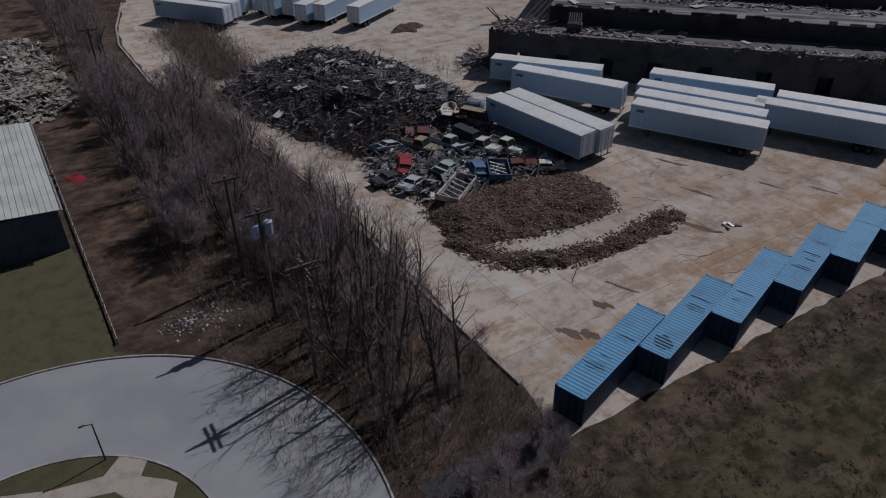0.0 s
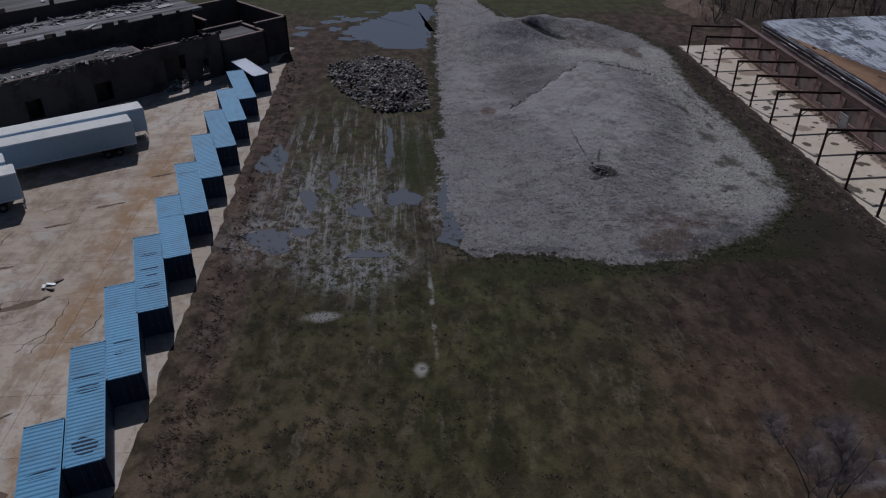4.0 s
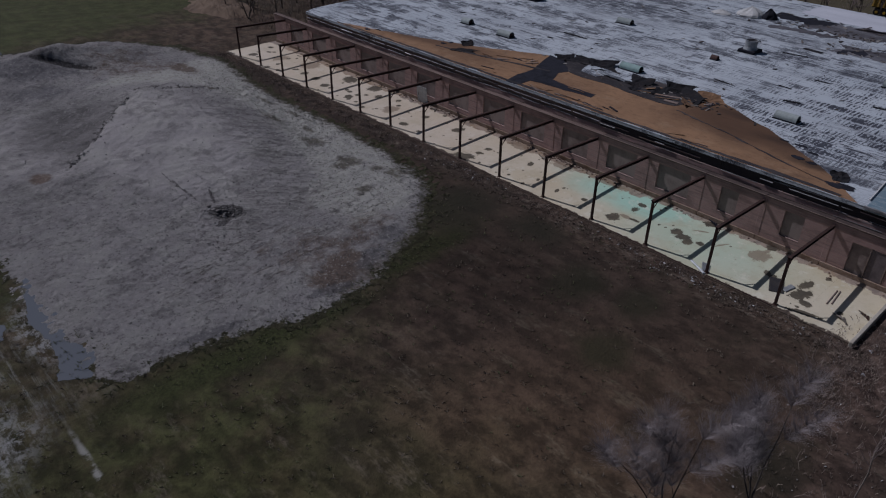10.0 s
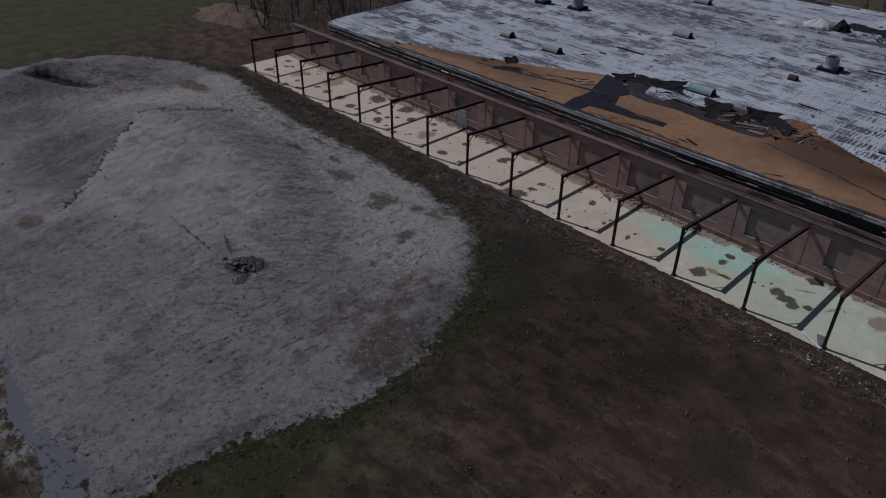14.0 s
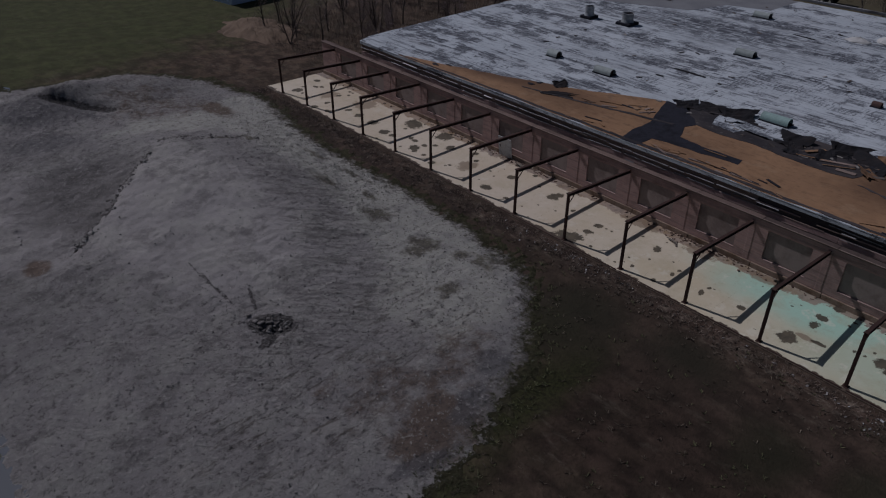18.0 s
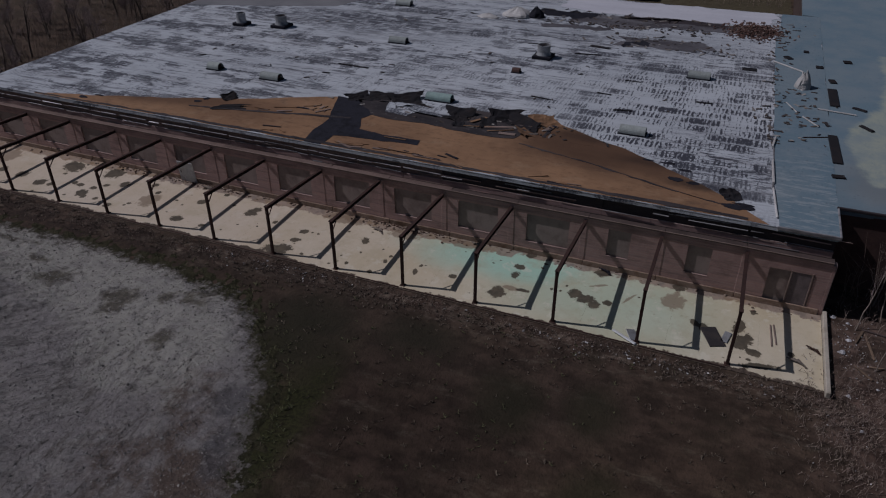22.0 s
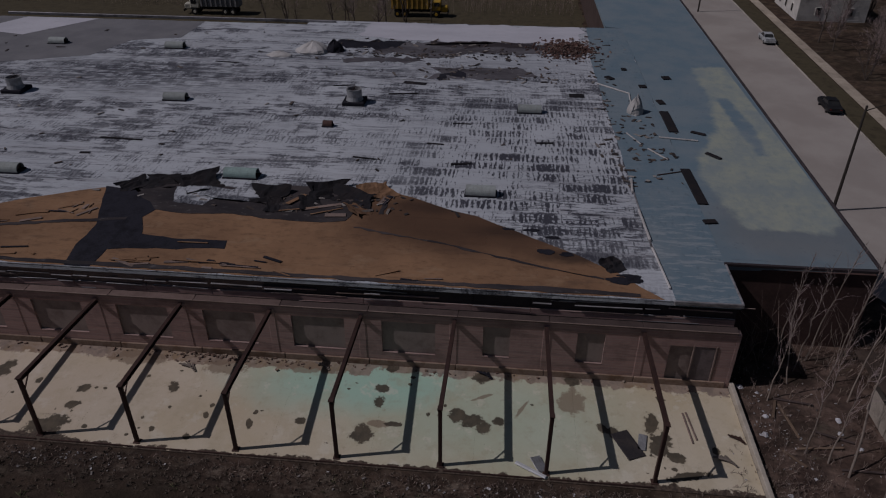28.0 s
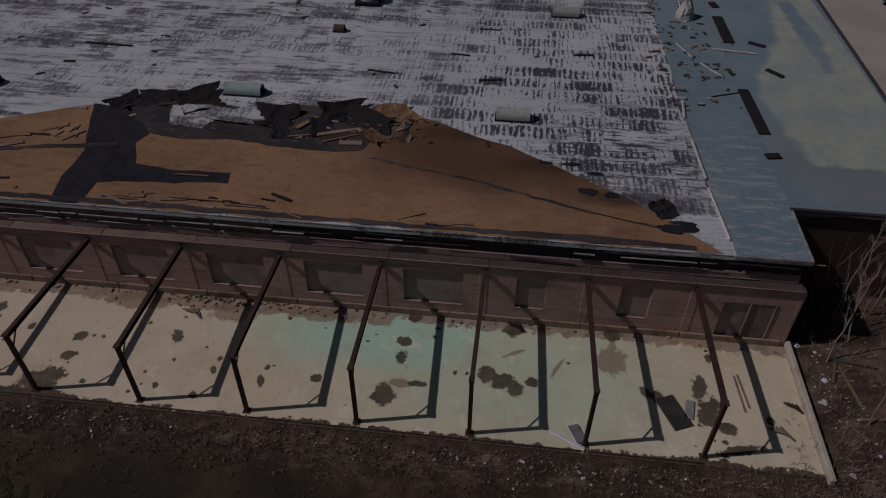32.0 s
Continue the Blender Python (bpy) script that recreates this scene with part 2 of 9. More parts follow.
def inside_all(x, y, pts):
    """How deep many places lie inside an outline, in metres; below 0 outside."""
    hit, near = np.zeros(len(x), bool), np.full(len(x), 1e9)
    for (ax, ay), (bx, by) in zip(pts, pts[1:] + pts[:1]):
        if ay != by:
            hit ^= ((ay > y) != (by > y)) & (x < (bx - ax) * (y - ay) / (by - ay) + ax)
        dx, dy = bx - ax, by - ay
        t = np.clip(((x - ax) * dx + (y - ay) * dy) / (dx * dx + dy * dy), 0, 1)
        near = np.minimum(near, np.hypot(x - ax - t * dx, y - ay - t * dy))
    return np.where(hit, near, -near)


def step(v, lo, hi):
    k = np.clip((v - lo) / (hi - lo), 0, 1)
    return k * k * (3 - 2 * k)


def blots(x, y, spots):
    """Soft round blots (x, y, rx, ry, turn) over many places: 1 in the middle, 0.5 at the rim, 0 outside."""
    res = np.zeros(len(x))
    for cx, cy, rx, ry, turn in spots:
        c, q = math.cos(turn), math.sin(turn)
        u, v = (x - cx) * c + (y - cy) * q, (y - cy) * c - (x - cx) * q
        res = np.maximum(res, np.clip(1.5 - np.hypot(u / rx, v / ry), 0, 1))
    return res


def layer(ob, name, values):
    """Stores a layer of wear on a surface's points."""
    at = ob.data.attributes.new(name, "FLOAT", "POINT")
    at.data.foreach_set("value", np.asarray(values, np.float32))


def places(ob):
    co = np.empty(len(ob.data.vertices) * 3, np.float32)
    ob.data.vertices.foreach_get("co", co)
    return co[0::3].astype(float), co[1::3].astype(float)

# ---- ground ----
g = Mat("field_grass")
n1, n2, n3 = g.noise(0.05, 6.0, 0.65), g.noise(0.4, 7.0, 0.7), g.noise(4.5, 5.0, 0.75)
olive = g.math("MAXIMUM", g.spot(-60, 12, 17, 24, 0.6, 0.25), g.math("MULTIPLY", g.spot(-45, 15, 14, 13, 0.7, 0.3), 0.9))
col = g.mix(g.ramp(n1, 0.38, 0.62), (0.08, 0.056, 0.043), (0.064, 0.047, 0.034))
col = g.mix(olive, col, g.mix(g.ramp(g.noise(0.13, 6.0, 0.65, (1, 0.6, 1), (4, 4, 0)), 0.4, 0.6), (0.06, 0.051, 0.027), (0.042, 0.043, 0.02)))
green = g.mix(g.ramp(n2, 0.35, 0.65), (0.034, 0.037, 0.016), (0.06, 0.062, 0.028))
lush = g.math("MAXIMUM", g.spot(-46, 25, 24, 7, 0.6), g.math("MAXIMUM", g.spot(-20.5, 34, 5, 5, 0.6), g.math("MAXIMUM", g.spot(-62, 62, 11, 32, 0.5), g.spot(-45, 150, 60, 34, 0.4))))
col = g.mix(g.math("MULTIPLY", lush, g.ramp(n2, 0.3, 0.62)), col, green)
bare = g.math("MAXIMUM", g.spot(-25, 17, 16, 19, 0.6), g.math("MAXIMUM", g.spot(-74.6, 40, 1.7, 56, 0.7), g.math("MAXIMUM", g.spot(-11, 45, 1.4, 54, 0.8), g.spot(-32, -6, 10, 6, 0.6))))
lot = g.spot(-6, -6, 17, 6.5, 0.5, 0.25)
belt = g.math("MAXIMUM", g.spot(-122, -8, 44, 7, 0.4, 0.2), g.spot(-185, -24, 40, 14, 0.5))
col = g.mix(g.math("MULTIPLY", bare, 0.85), col, (0.06, 0.041, 0.034))
col = g.mix(g.math("MULTIPLY", belt, 0.9), col, (0.125, 0.088, 0.068))
col = g.mix(g.math("MULTIPLY", g.math("MULTIPLY", g.spot(-122, -20.5, 16, 6, 0.5), g.ramp(n2, 0.3, 0.6)), 0.8), col, (0.12, 0.082, 0.058))
col = g.mix(g.math("MULTIPLY", g.spot(-65, 6, 13, 20, 0.6, 0.2), 0.25), col, (0.045, 0.036, 0.024))
col = g.mix(g.math("MULTIPLY", lot, 0.85), col, g.mix(g.ramp(n2, 0.4, 0.6), (0.14, 0.1, 0.085), (0.072, 0.049, 0.042)))
verge = g.math("MULTIPLY", g.spot(-75.2, 40, 2.6, 54, 0.6, 0.3, 0.4), g.ramp(g.noise(1.0, 7.0, 0.75, shift=(6, 1, 0)), 0.36, 0.6))
col = g.mix(g.math("MULTIPLY", verge, 0.7), col, (0.135, 0.1, 0.078))
strip = g.math("MULTIPLY", g.spot(-11.3, 45, 1.2, 52, 0.6, 0.5, 0.5), g.ramp(g.noise(1.4, 7.0, 0.75, (1, 0.5, 1), (1, 1, 0)), 0.48, 0.62))
col = g.mix(g.math("MULTIPLY", strip, 0.7), col, (0.19, 0.158, 0.13))
straw = g.ramp(g.noise(0.5, 8.0, 0.7, (1, 0.6, 1)), 0.54, 0.74)
col = g.mix(g.math("MULTIPLY", straw, 0.38), col, (0.15, 0.12, 0.086))
clump = g.math("ADD", g.math("MULTIPLY", g.noise(0.55, 6.0, 0.62, (1, 0.7, 1), (8, 3, 0)), 0.75), g.math("MULTIPLY", g.noise(1.7, 3.0, 0.55, (1, 0.6, 1), (2, 7, 0), 0.5), 0.25))
col = g.mix(1.0, col, g.mix(g.ramp(clump, 0.38, 0.64), (0.52, 0.51, 0.5), (1.34, 1.3, 1.24)), "MULTIPLY")
mott = g.ramp(g.noise(0.22, 6.0, 0.7, shift=(5, 2, 0)), 0.5, 0.68)
col = g.mix(g.math("MULTIPLY", mott, 0.6), col, (0.036, 0.029, 0.02))
col = g.mix(g.math("MULTIPLY", g.ramp(n3, 0.5, 0.75), 0.4), col, (0.016, 0.014, 0.01))
wet = g.spot(-64, 50, 11, 20, 0.5, 0.3)
track = g.math("MULTIPLY", g.ramp(g.noise(0.9, 6.0, 0.75, (1.0, 0.06, 1)), 0.5, 0.6), g.ramp(g.noise(1.6, 7.0, 0.8, (1, 0.4, 1)), 0.4, 0.55))
col = g.mix(g.math("MULTIPLY", g.math("MULTIPLY", track, wet), 0.75), col, (0.25, 0.245, 0.23))
silt = g.math("MULTIPLY", g.ramp(g.noise(1.1, 9.0, 0.8, (1, 0.7, 1), (2, 6, 0)), 0.46, 0.58), g.math("MAXIMUM", g.math("MAXIMUM", g.spot(-63, 32, 5.5, 4, 0.6, 0.4), g.spot(-71, 37.5, 5, 4.5, 0.6, 0.4)), g.math("MAXIMUM", g.spot(-54.9, 42, 1.5, 5, 0.5), g.math("MULTIPLY", g.spot(-66, 44, 7, 10, 0.6), 0.7))))
col = g.mix(g.math("MULTIPLY", silt, 0.58), col, (0.34, 0.335, 0.33))
line = g.math("MULTIPLY", g.spot(-56.4, 24.5, 0.2, 5.0, 0.6, 0.4, 0.6), g.ramp(n2, 0.46, 0.56))
line = g.math("MAXIMUM", line, g.math("MAXIMUM", g.spot(-57.7, 16.9, 0.5, 0.7, 0.5, 0.3, 0.8), g.math("MULTIPLY", g.spot(-65.8, 24.0, 1.4, 0.6, 0.5, 0.4, 0.8), g.ramp(n3, 0.4, 0.5))))
col = g.mix(g.math("MULTIPLY", line, 0.8), col, (0.28, 0.27, 0.25))
pale = g.math("MULTIPLY", g.ramp(g.noise(0.35, 7.0, 0.72, (1.6, 0.5, 1), (9, 4, 0), 0.35), 0.54, 0.66), g.ramp(g.noise(3.2, 5.0, 0.7, (1, 0.5, 1), (1, 1, 0), 0.35), 0.36, 0.6))
col = g.mix(g.math("MULTIPLY", pale, 0.55), col, (0.135, 0.112, 0.086))
litter = g.ramp(g.noise(2.6, 4.0, 0.75), 0.72, 0.75)
col = g.mix(g.math("MULTIPLY", litter, 0.5), col, (0.3, 0.28, 0.24))
far = g.spot(-45, 158, 75, 40, 0.2, 0.1)
col = g.mix(g.math("MULTIPLY", far, 0.65), col, g.mix(g.ramp(n2, 0.35, 0.65), (0.042, 0.05, 0.018), (0.07, 0.075, 0.032)))
shade_soil = g.math("MAXIMUM", g.spot(-16, 36, 5, 18, 0.6, 0.25), g.math("MULTIPLY", g.spot(-22, 14, 9, 12, 0.7, 0.25), 0.68))
col = g.mix(g.math("MULTIPLY", shade_soil, 0.55), col, (0.036, 0.027, 0.021))
hedge = g.math("MULTIPLY", g.math("MAXIMUM", g.spot(-12.4, 72, 2.0, 27, 0.5, 0.35, 0.5), g.math("MULTIPLY", g.spot(-11.2, 44, 1.2, 10, 0.6, 0.4, 0.5), 0.6)), g.ramp(g.noise(0.7, 7.0, 0.72, shift=(3, 8, 0)), 0.36, 0.56))
col = g.mix(g.math("MULTIPLY", hedge, 0.8), col, g.mix(g.ramp(n3, 0.45, 0.65), (0.02, 0.015, 0.013), (0.06, 0.04, 0.034)))
sere = g.math("MULTIPLY", g.spot(-69, 6, 9, 12, 0.6, 0.25), g.ramp(clump, 0.4, 0.6))
col = g.mix(g.math("MULTIPLY", sere, 0.5), col, (0.105, 0.078, 0.05))
dark2 = g.math("MAXIMUM", g.spot(-19.6, 35.4, 3.2, 3.6, 0.6), g.math("MAXIMUM", g.spot(-18.6, 18.9, 2.6, 2.3, 0.6), g.math("MAXIMUM", g.spot(-17.2, 13.4, 2.4, 1.8, 0.6), g.spot(-24, 11.8, 2.2, 1.8, 0.6))))
rim_green = g.math("MAXIMUM", g.math("MAXIMUM", g.spot(-43, 29.6, 11, 1.6, 0.6, 0.3, 0.4), g.spot(-27, 31.4, 7, 1.8, 0.6, 0.3, 0.4)), g.spot(-56.6, 53.7, 2.6, 8, 0.5, 0.3, 0.3))
col = g.mix(g.math("MULTIPLY", rim_green, 0.8), col, g.mix(g.ramp(n3, 0.4, 0.6), (0.018, 0.02, 0.009), (0.044, 0.05, 0.018)))
col = g.mix(g.math("MULTIPLY", dark2, 0.75), col, (0.024, 0.023, 0.014))
col = g.mix(g.math("MULTIPLY", g.math("MAXIMUM", g.spot(-33, 8, 13, 10, 0.6, 0.25), g.math("MULTIPLY", g.spot(-58, 10, 18, 12, 0.5, 0.2), 0.4)), 0.75), col, (1.5, 1.42, 1.22), "MULTIPLY")
col = g.mix(g.math("MULTIPLY", g.math("MAXIMUM", g.spot(-24, 26, 6.5, 8, 0.6, 0.25), g.math("MULTIPLY", g.spot(-18, -6, 6.5, 6, 0.6, 0.2), 0.6)), 0.58), col, (0.55, 0.53, 0.52), "MULTIPLY")
col = g.mix(g.math("MULTIPLY", g.math("MAXIMUM", g.spot(-25.5, -1.5, 3.2, 2.0, 0.6, 0.4, 0.5), g.math("MAXIMUM", g.spot(-15.5, 35.5, 2.4, 3.4, 0.6), g.spot(-14.5, 27, 1.8, 3.0, 0.6))), 0.75), col, (0.024, 0.022, 0.015))
GRASS = g.done(col, 0.95, 0.0, g.math("ADD", g.math("ADD", g.math("MULTIPLY", n2, 1.2), g.math("MULTIPLY", clump, 1.0)), g.math("MULTIPLY", n3, 0.5)), 0.19, 0.8, 0.1)


def ground_height(x, y):
    return -0.03


ground_mesh = Mesh()
xs = [-2500, -600, -300, -200] + [-160 + 2.0 * i for i in range(121)] + [120, 200, 400, 900, 2500]
ys = [-2500, -600, -200, -100] + [-60 + 2.0 * i for i in range(121)] + [220, 300, 600, 1200, 2500]
ground_mesh.add([(x, y, ground_height(x, y)) for y in ys for x in xs],
                [(j * len(xs) + i, j * len(xs) + i + 1, (j + 1) * len(xs) + i + 1, (j + 1) * len(xs) + i) for j in range(len(ys) - 1) for i in range(len(xs) - 1)])
tagged(ground_mesh.make("ground", GRASS, smooth=True), "rough winter field of brown and green grass with bare soil", "ground", kind="structure")

def clip(pts, axis, lim, keep):
    """Cuts a convex or nearly convex outline at a line across an axis."""
    res = []
    for p, q in zip(pts, pts[1:] + pts[:1]):
        pin, qin = (p[axis] - lim) * keep >= 0, (q[axis] - lim) * keep >= 0
        if pin:
            res.append(p)
        if pin != qin:
            t = (lim - p[axis]) / (q[axis] - p[axis])
            res.append((p[0] + (q[0] - p[0]) * t, p[1] + (q[1] - p[1]) * t))
    return res


# concrete yard
m = Mat("yard_concrete")
a, b, c3 = m.noise(0.05, 5.0, 0.6), m.noise(0.45, 7.0, 0.7), m.noise(9.0, 3.0, 0.6)
col = m.mix(m.ramp(a, 0.35, 0.65), (0.42, 0.345, 0.262), (0.485, 0.418, 0.335))
col = m.mix(m.math("MULTIPLY", m.ramp(b, 0.46, 0.68), 0.6), col, (0.2, 0.135, 0.09))
col = m.mix(m.math("MULTIPLY", m.ramp(m.noise(0.14, 7.0, 0.7, shift=(7, 3, 0)), 0.48, 0.6), 0.6), col, (0.45, 0.42, 0.37))
col = m.mix(m.math("MULTIPLY", m.ramp(m.noise(0.8, 7.0, 0.75, (0.5, 1.3, 1), (3, 1, 0)), 0.62, 0.72), 0.75), col, (0.07, 0.05, 0.04))
col = m.mix(m.math("MULTIPLY", m.ramp(m.noise(0.25, 8.0, 0.75, (1.6, 0.6, 1), (11, 5, 0)), 0.49, 0.6), 0.6), col, (0.23, 0.155, 0.1))
col = m.mix(m.math("MULTIPLY", m.ramp(m.noise(1.6, 8.0, 0.8, (1, 1, 1), (2, 9, 0)), 0.56, 0.64), 0.45), col, (0.13, 0.095, 0.07))
col = m.mix(m.math("MULTIPLY", m.ramp(m.noise(0.4, 7.0, 0.7, (0.8, 1.2, 1), (15, 2, 0)), 0.55, 0.64), 0.6), col, (0.5, 0.47, 0.43))
col = m.mix(m.math("MULTIPLY", m.ramp(c3, 0.5, 0.8), 0.25), col, (0.1, 0.08, 0.06))
sand = m.math("MULTIPLY", m.math("MAXIMUM", m.spot(-100, 30, 14, 15, 0.6, 0.3), m.spot(-92, 52, 9, 16, 0.6, 0.3)), m.ramp(m.noise(0.3, 7.0, 0.72, (0.6, 1.4, 1), (5, 8, 0)), 0.36, 0.56))
col = m.mix(m.math("MULTIPLY", sand, 0.45), col, m.mix(m.ramp(b, 0.42, 0.62), (0.33, 0.235, 0.15), (0.2, 0.14, 0.098)))
ochre = m.math("MULTIPLY", m.math("MAXIMUM", m.spot(-84.7, 7, 0.9, 5, 0.7, 0.4, 0.5), m.math("MAXIMUM", m.spot(-86.4, 25, 1.8, 6, 0.7, 0.4, 0.5), m.spot(-87, 48, 2.0, 14, 0.7, 0.4, 0.5))), m.ramp(b, 0.34, 0.54))
col = m.mix(m.math("MULTIPLY", ochre, 0.75), col, (0.3, 0.18, 0.085))
value = m.node("ShaderNodeHueSaturation")
m.put(value.inputs["Color"], col), m.put(value.inputs["Value"], m.math("ADD", 0.93, m.math("MULTIPLY", m.random(), 0.12)))
YARD = m.done(value.outputs["Color"], 0.9, 0.0, c3, 0.01, 0.4, 0.2)
DIRT = worn("packed_dirt", (0.17, 0.12, 0.085), (0.08, 0.055, 0.04), 0.25, 6.0, 0.95, amount=0.7, height=0.05)
JOINT = worn("weedy_joint", (0.1, 0.076, 0.054), (0.045, 0.036, 0.026), 1.0, 10.0, 0.95)
yard = thing("pavement", "cracked tan concrete yard pavement with weedy joints", "pavement", kind="structure")
edge = [(-77.7, -2.6), (-77.5, 30), (-77.2, 60), (-76.6, 92), (-90, 92), (-160, 40), (-150, -3.6), (-142.9, -4.9), (-126.5, -2.2), (-113.4, -1.3), (-95, -1.5), (-83.2, -1.6)]
rough_edge = ragged(edge, 1.2, 0.13, 5)
rnd = random.Random(12)
for i in range(15):
    for j in range(17):
        x0, y0 = -162 + 5.8 * i, -8 + 6.0 * j
        c = clip(clip(clip(clip(rough_edge, 0, x0 + 0.012, 1), 0, x0 + 5.788, -1), 1, y0 + 0.012, 1), 1, y0 + 5.988, -1)
        if len(c) > 2:
            Mesh().prism(c, -0.2, rnd.uniform(-0.006, 0.0)).make("slab", YARD, yard)
Mesh().prism([(x * 0.998 - 0.16, y * 0.99) for x, y in edge], -0.2, -0.02).make("joint_bed", JOINT, yard, "dirt showing in open joints")
far_yard = Mesh().prism(ragged([(-142, 37), (-100, 76), (-90, 92), (-78, 92), (-76, 100), (-140, 130), (-330, 60), (-330, -2), (-217, -2.5), (-192, -4.2), (-171, -5.5), (-150, -3.8)], 3.0, 0.4, 8), -0.2, -0.008)
far_yard.make("dirt_yard", YARD, yard)
rnd = random.Random(11)
for k in range(36):
    # open joints and cracks with weeds
    x, y, turn, ln = rnd.uniform(-125, -79), rnd.uniform(2, 60), rnd.choice((0, 90, 70, 110, 25, -30, 50, -55)), rnd.uniform(3, 9)
    if y > 60 + (x + 87) * 0.9:
        continue
    mb, px, py, hx, hy = Mesh(), x, y, math.cos(radians(turn)), math.sin(radians(turn))
    left, right, wob = [], [], 0.0
    for s in range(int(ln / 0.5)):
        wob += rnd.gauss(0, 0.13)
        wx, wy = px + hx * s * 0.5 - hy * wob, py + hy * s * 0.5 + hx * wob
        w = rnd.uniform(0.01, 0.06)
        left.append((wx - hy * w, wy + hx * w)), right.append((wx + hy * w, wy - hx * w))
    mb.prism(left + right[::-1], 0.0, 0.004 + 0.0005 * (k % 5))
    mb.make("crack", JOINT, yard)
STAIN = worn("dark_stain", (0.15, 0.105, 0.075), (0.07, 0.05, 0.036), 1.5, 8.0, 0.9)
for k, (x, y, rx, ry) in enumerate(((-92, 27.3, 2.6, 0.35), (-88.5, 13.5, 1.3, 0.2), (-87.6, 10.2, 0.9, 0.45), (-86.2, 5.4, 0.9, 0.6), (-85.2, 6.6, 0.7, 0.6), (-97, 33, 2.0, 0.22), (-104, 36, 2.2, 0.2), (-90, 45, 1.3, 0.25), (-86, 52, 1.2, 0.2), (-94, 41, 1.2, 0.2))):
    Mesh().prism(ragged(blot(x, y, rx, ry, 24, 0.5, k, 0.4), 0.25, 0.09, k), 0.0, 0.008 + 0.0004 * k).make("stain", STAIN, yard)

# verge strips of trampled earth beside the containers
EARTH = worn("brown_earth", (0.07, 0.05, 0.036), (0.03, 0.022, 0.016), 0.6, 7.0, 0.95, amount=0.8, height=0.08)
PATHM = worn("dark_old_asphalt", (0.055, 0.052, 0.054), (0.03, 0.028, 0.028), 0.6, 9.0, 0.9)
mb = Mesh().prism(ragged([(-79.7, -13), (-79.5, -1.7), (-76.9, -2.2), (-76.7, -9), (-78, -13)], 0.8, 0.1, 2), -0.3, -0.012)
tagged(mb.make("path", PATHM), "dark worn asphalt strip beside the last container", "path", kind="structure")
BANKEARTH = worn("dark_weedy_bank", (0.085, 0.062, 0.05), (0.032, 0.024, 0.018), 0.5, 5.0, 0.95, amount=0.9, height=0.1)
BANK = Mesh().field(-24, 2.5, -17.5, -9.0, 40, 14, lambda x, y: -0.1 + (max(0.05, 1.5 * min(1, (y + 17.5) / 5)) + 0.16 * noise.noise((x, y, 0))) * min(1, (x + 24) / 12))
tagged(BANK.make("bank", BANKEARTH, smooth=True), "brown earth bank behind the retaining wall", "ground", kind="structure")
RETAIN = worn("stained_retaining_concrete", (0.3, 0.265, 0.225), (0.13, 0.11, 0.09), 0.7, 7.0, 0.92)
ret = thing("retaining_wall", "stained pale concrete retaining wall beside the lot", "wall", kind="structure")
# coping concrete, much darker than the wall panels
COPEDARK = worn("blackish_concrete", (0.06, 0.052, 0.044), (0.028, 0.024, 0.02), 1.2, 6.0, 0.95)
for i in range(8):
    top = 1.9 - 1.5 * max(0, 1 - (i + 0.4) / 3.4)
    Mesh().bevelled((-20.4 + 2.5 * i, -8.75 + 0.04 * (i % 2), top / 2 - 0.1), (2.48, 0.22, top), 0.03).make("wall_panel", RETAIN, ret)
    Mesh().bevelled((-20.4 + 2.5 * i, -8.75 + 0.04 * (i % 2), top - 0.07), (2.46, 0.3, 0.1), 0.03).make("coping", COPEDARK, ret, "blackish top edge")
mb = Mesh()
rl = random.Random(71)
for k in range(300):
    x, y = (rl.gauss(-4, 3), rl.gauss(-2.2, 0.9)) if k % 2 else (rl.uniform(-32, 3), rl.uniform(-8.4, 1.0))
    s = rl.uniform(0.03, 0.1)
    mb.box((x, y, 0.02 + s * 0.12), (s * rl.uniform(0.6, 1.8), s, s * 0.25), m=Euler((rl.gauss(0, 0.4), rl.gauss(0, 0.4), rl.uniform(0, 3))).to_matrix())
for k in range(260):
    x, y, s = rl.gauss(-104.6, 1.0), rl.gauss(-19.6, 1.6), rl.uniform(0.04, 0.16)
    mb.box((x, y, s * 0.1), (s * rl.uniform(0.8, 2.2), s, s * 0.3), m=Euler((rl.gauss(0, 0.3), rl.gauss(0, 0.3), rl.uniform(0, 3))).to_matrix())
for k in range(170):
    x, y, s = -10.3 - abs(rl.gauss(0, 0.8)), rl.choice((rl.uniform(-2, 50), rl.gauss(13, 4), rl.gauss(43, 5))), rl.uniform(0.04, 0.13)
    mb.box((x, y, s * 0.1), (s * rl.uniform(0.8, 2.2), s, s * 0.3), m=Euler((rl.gauss(0, 0.3), rl.gauss(0, 0.3), rl.uniform(0, 3))).to_matrix())
tagged(mb.make("litter", pieces("litter_scrap", (0.12, 0.1, 0.09), (0.3, 0.28, 0.27), (0.6, 0.59, 0.6))), "scattered pale rubbish and scraps", "litter", kind="stuff")

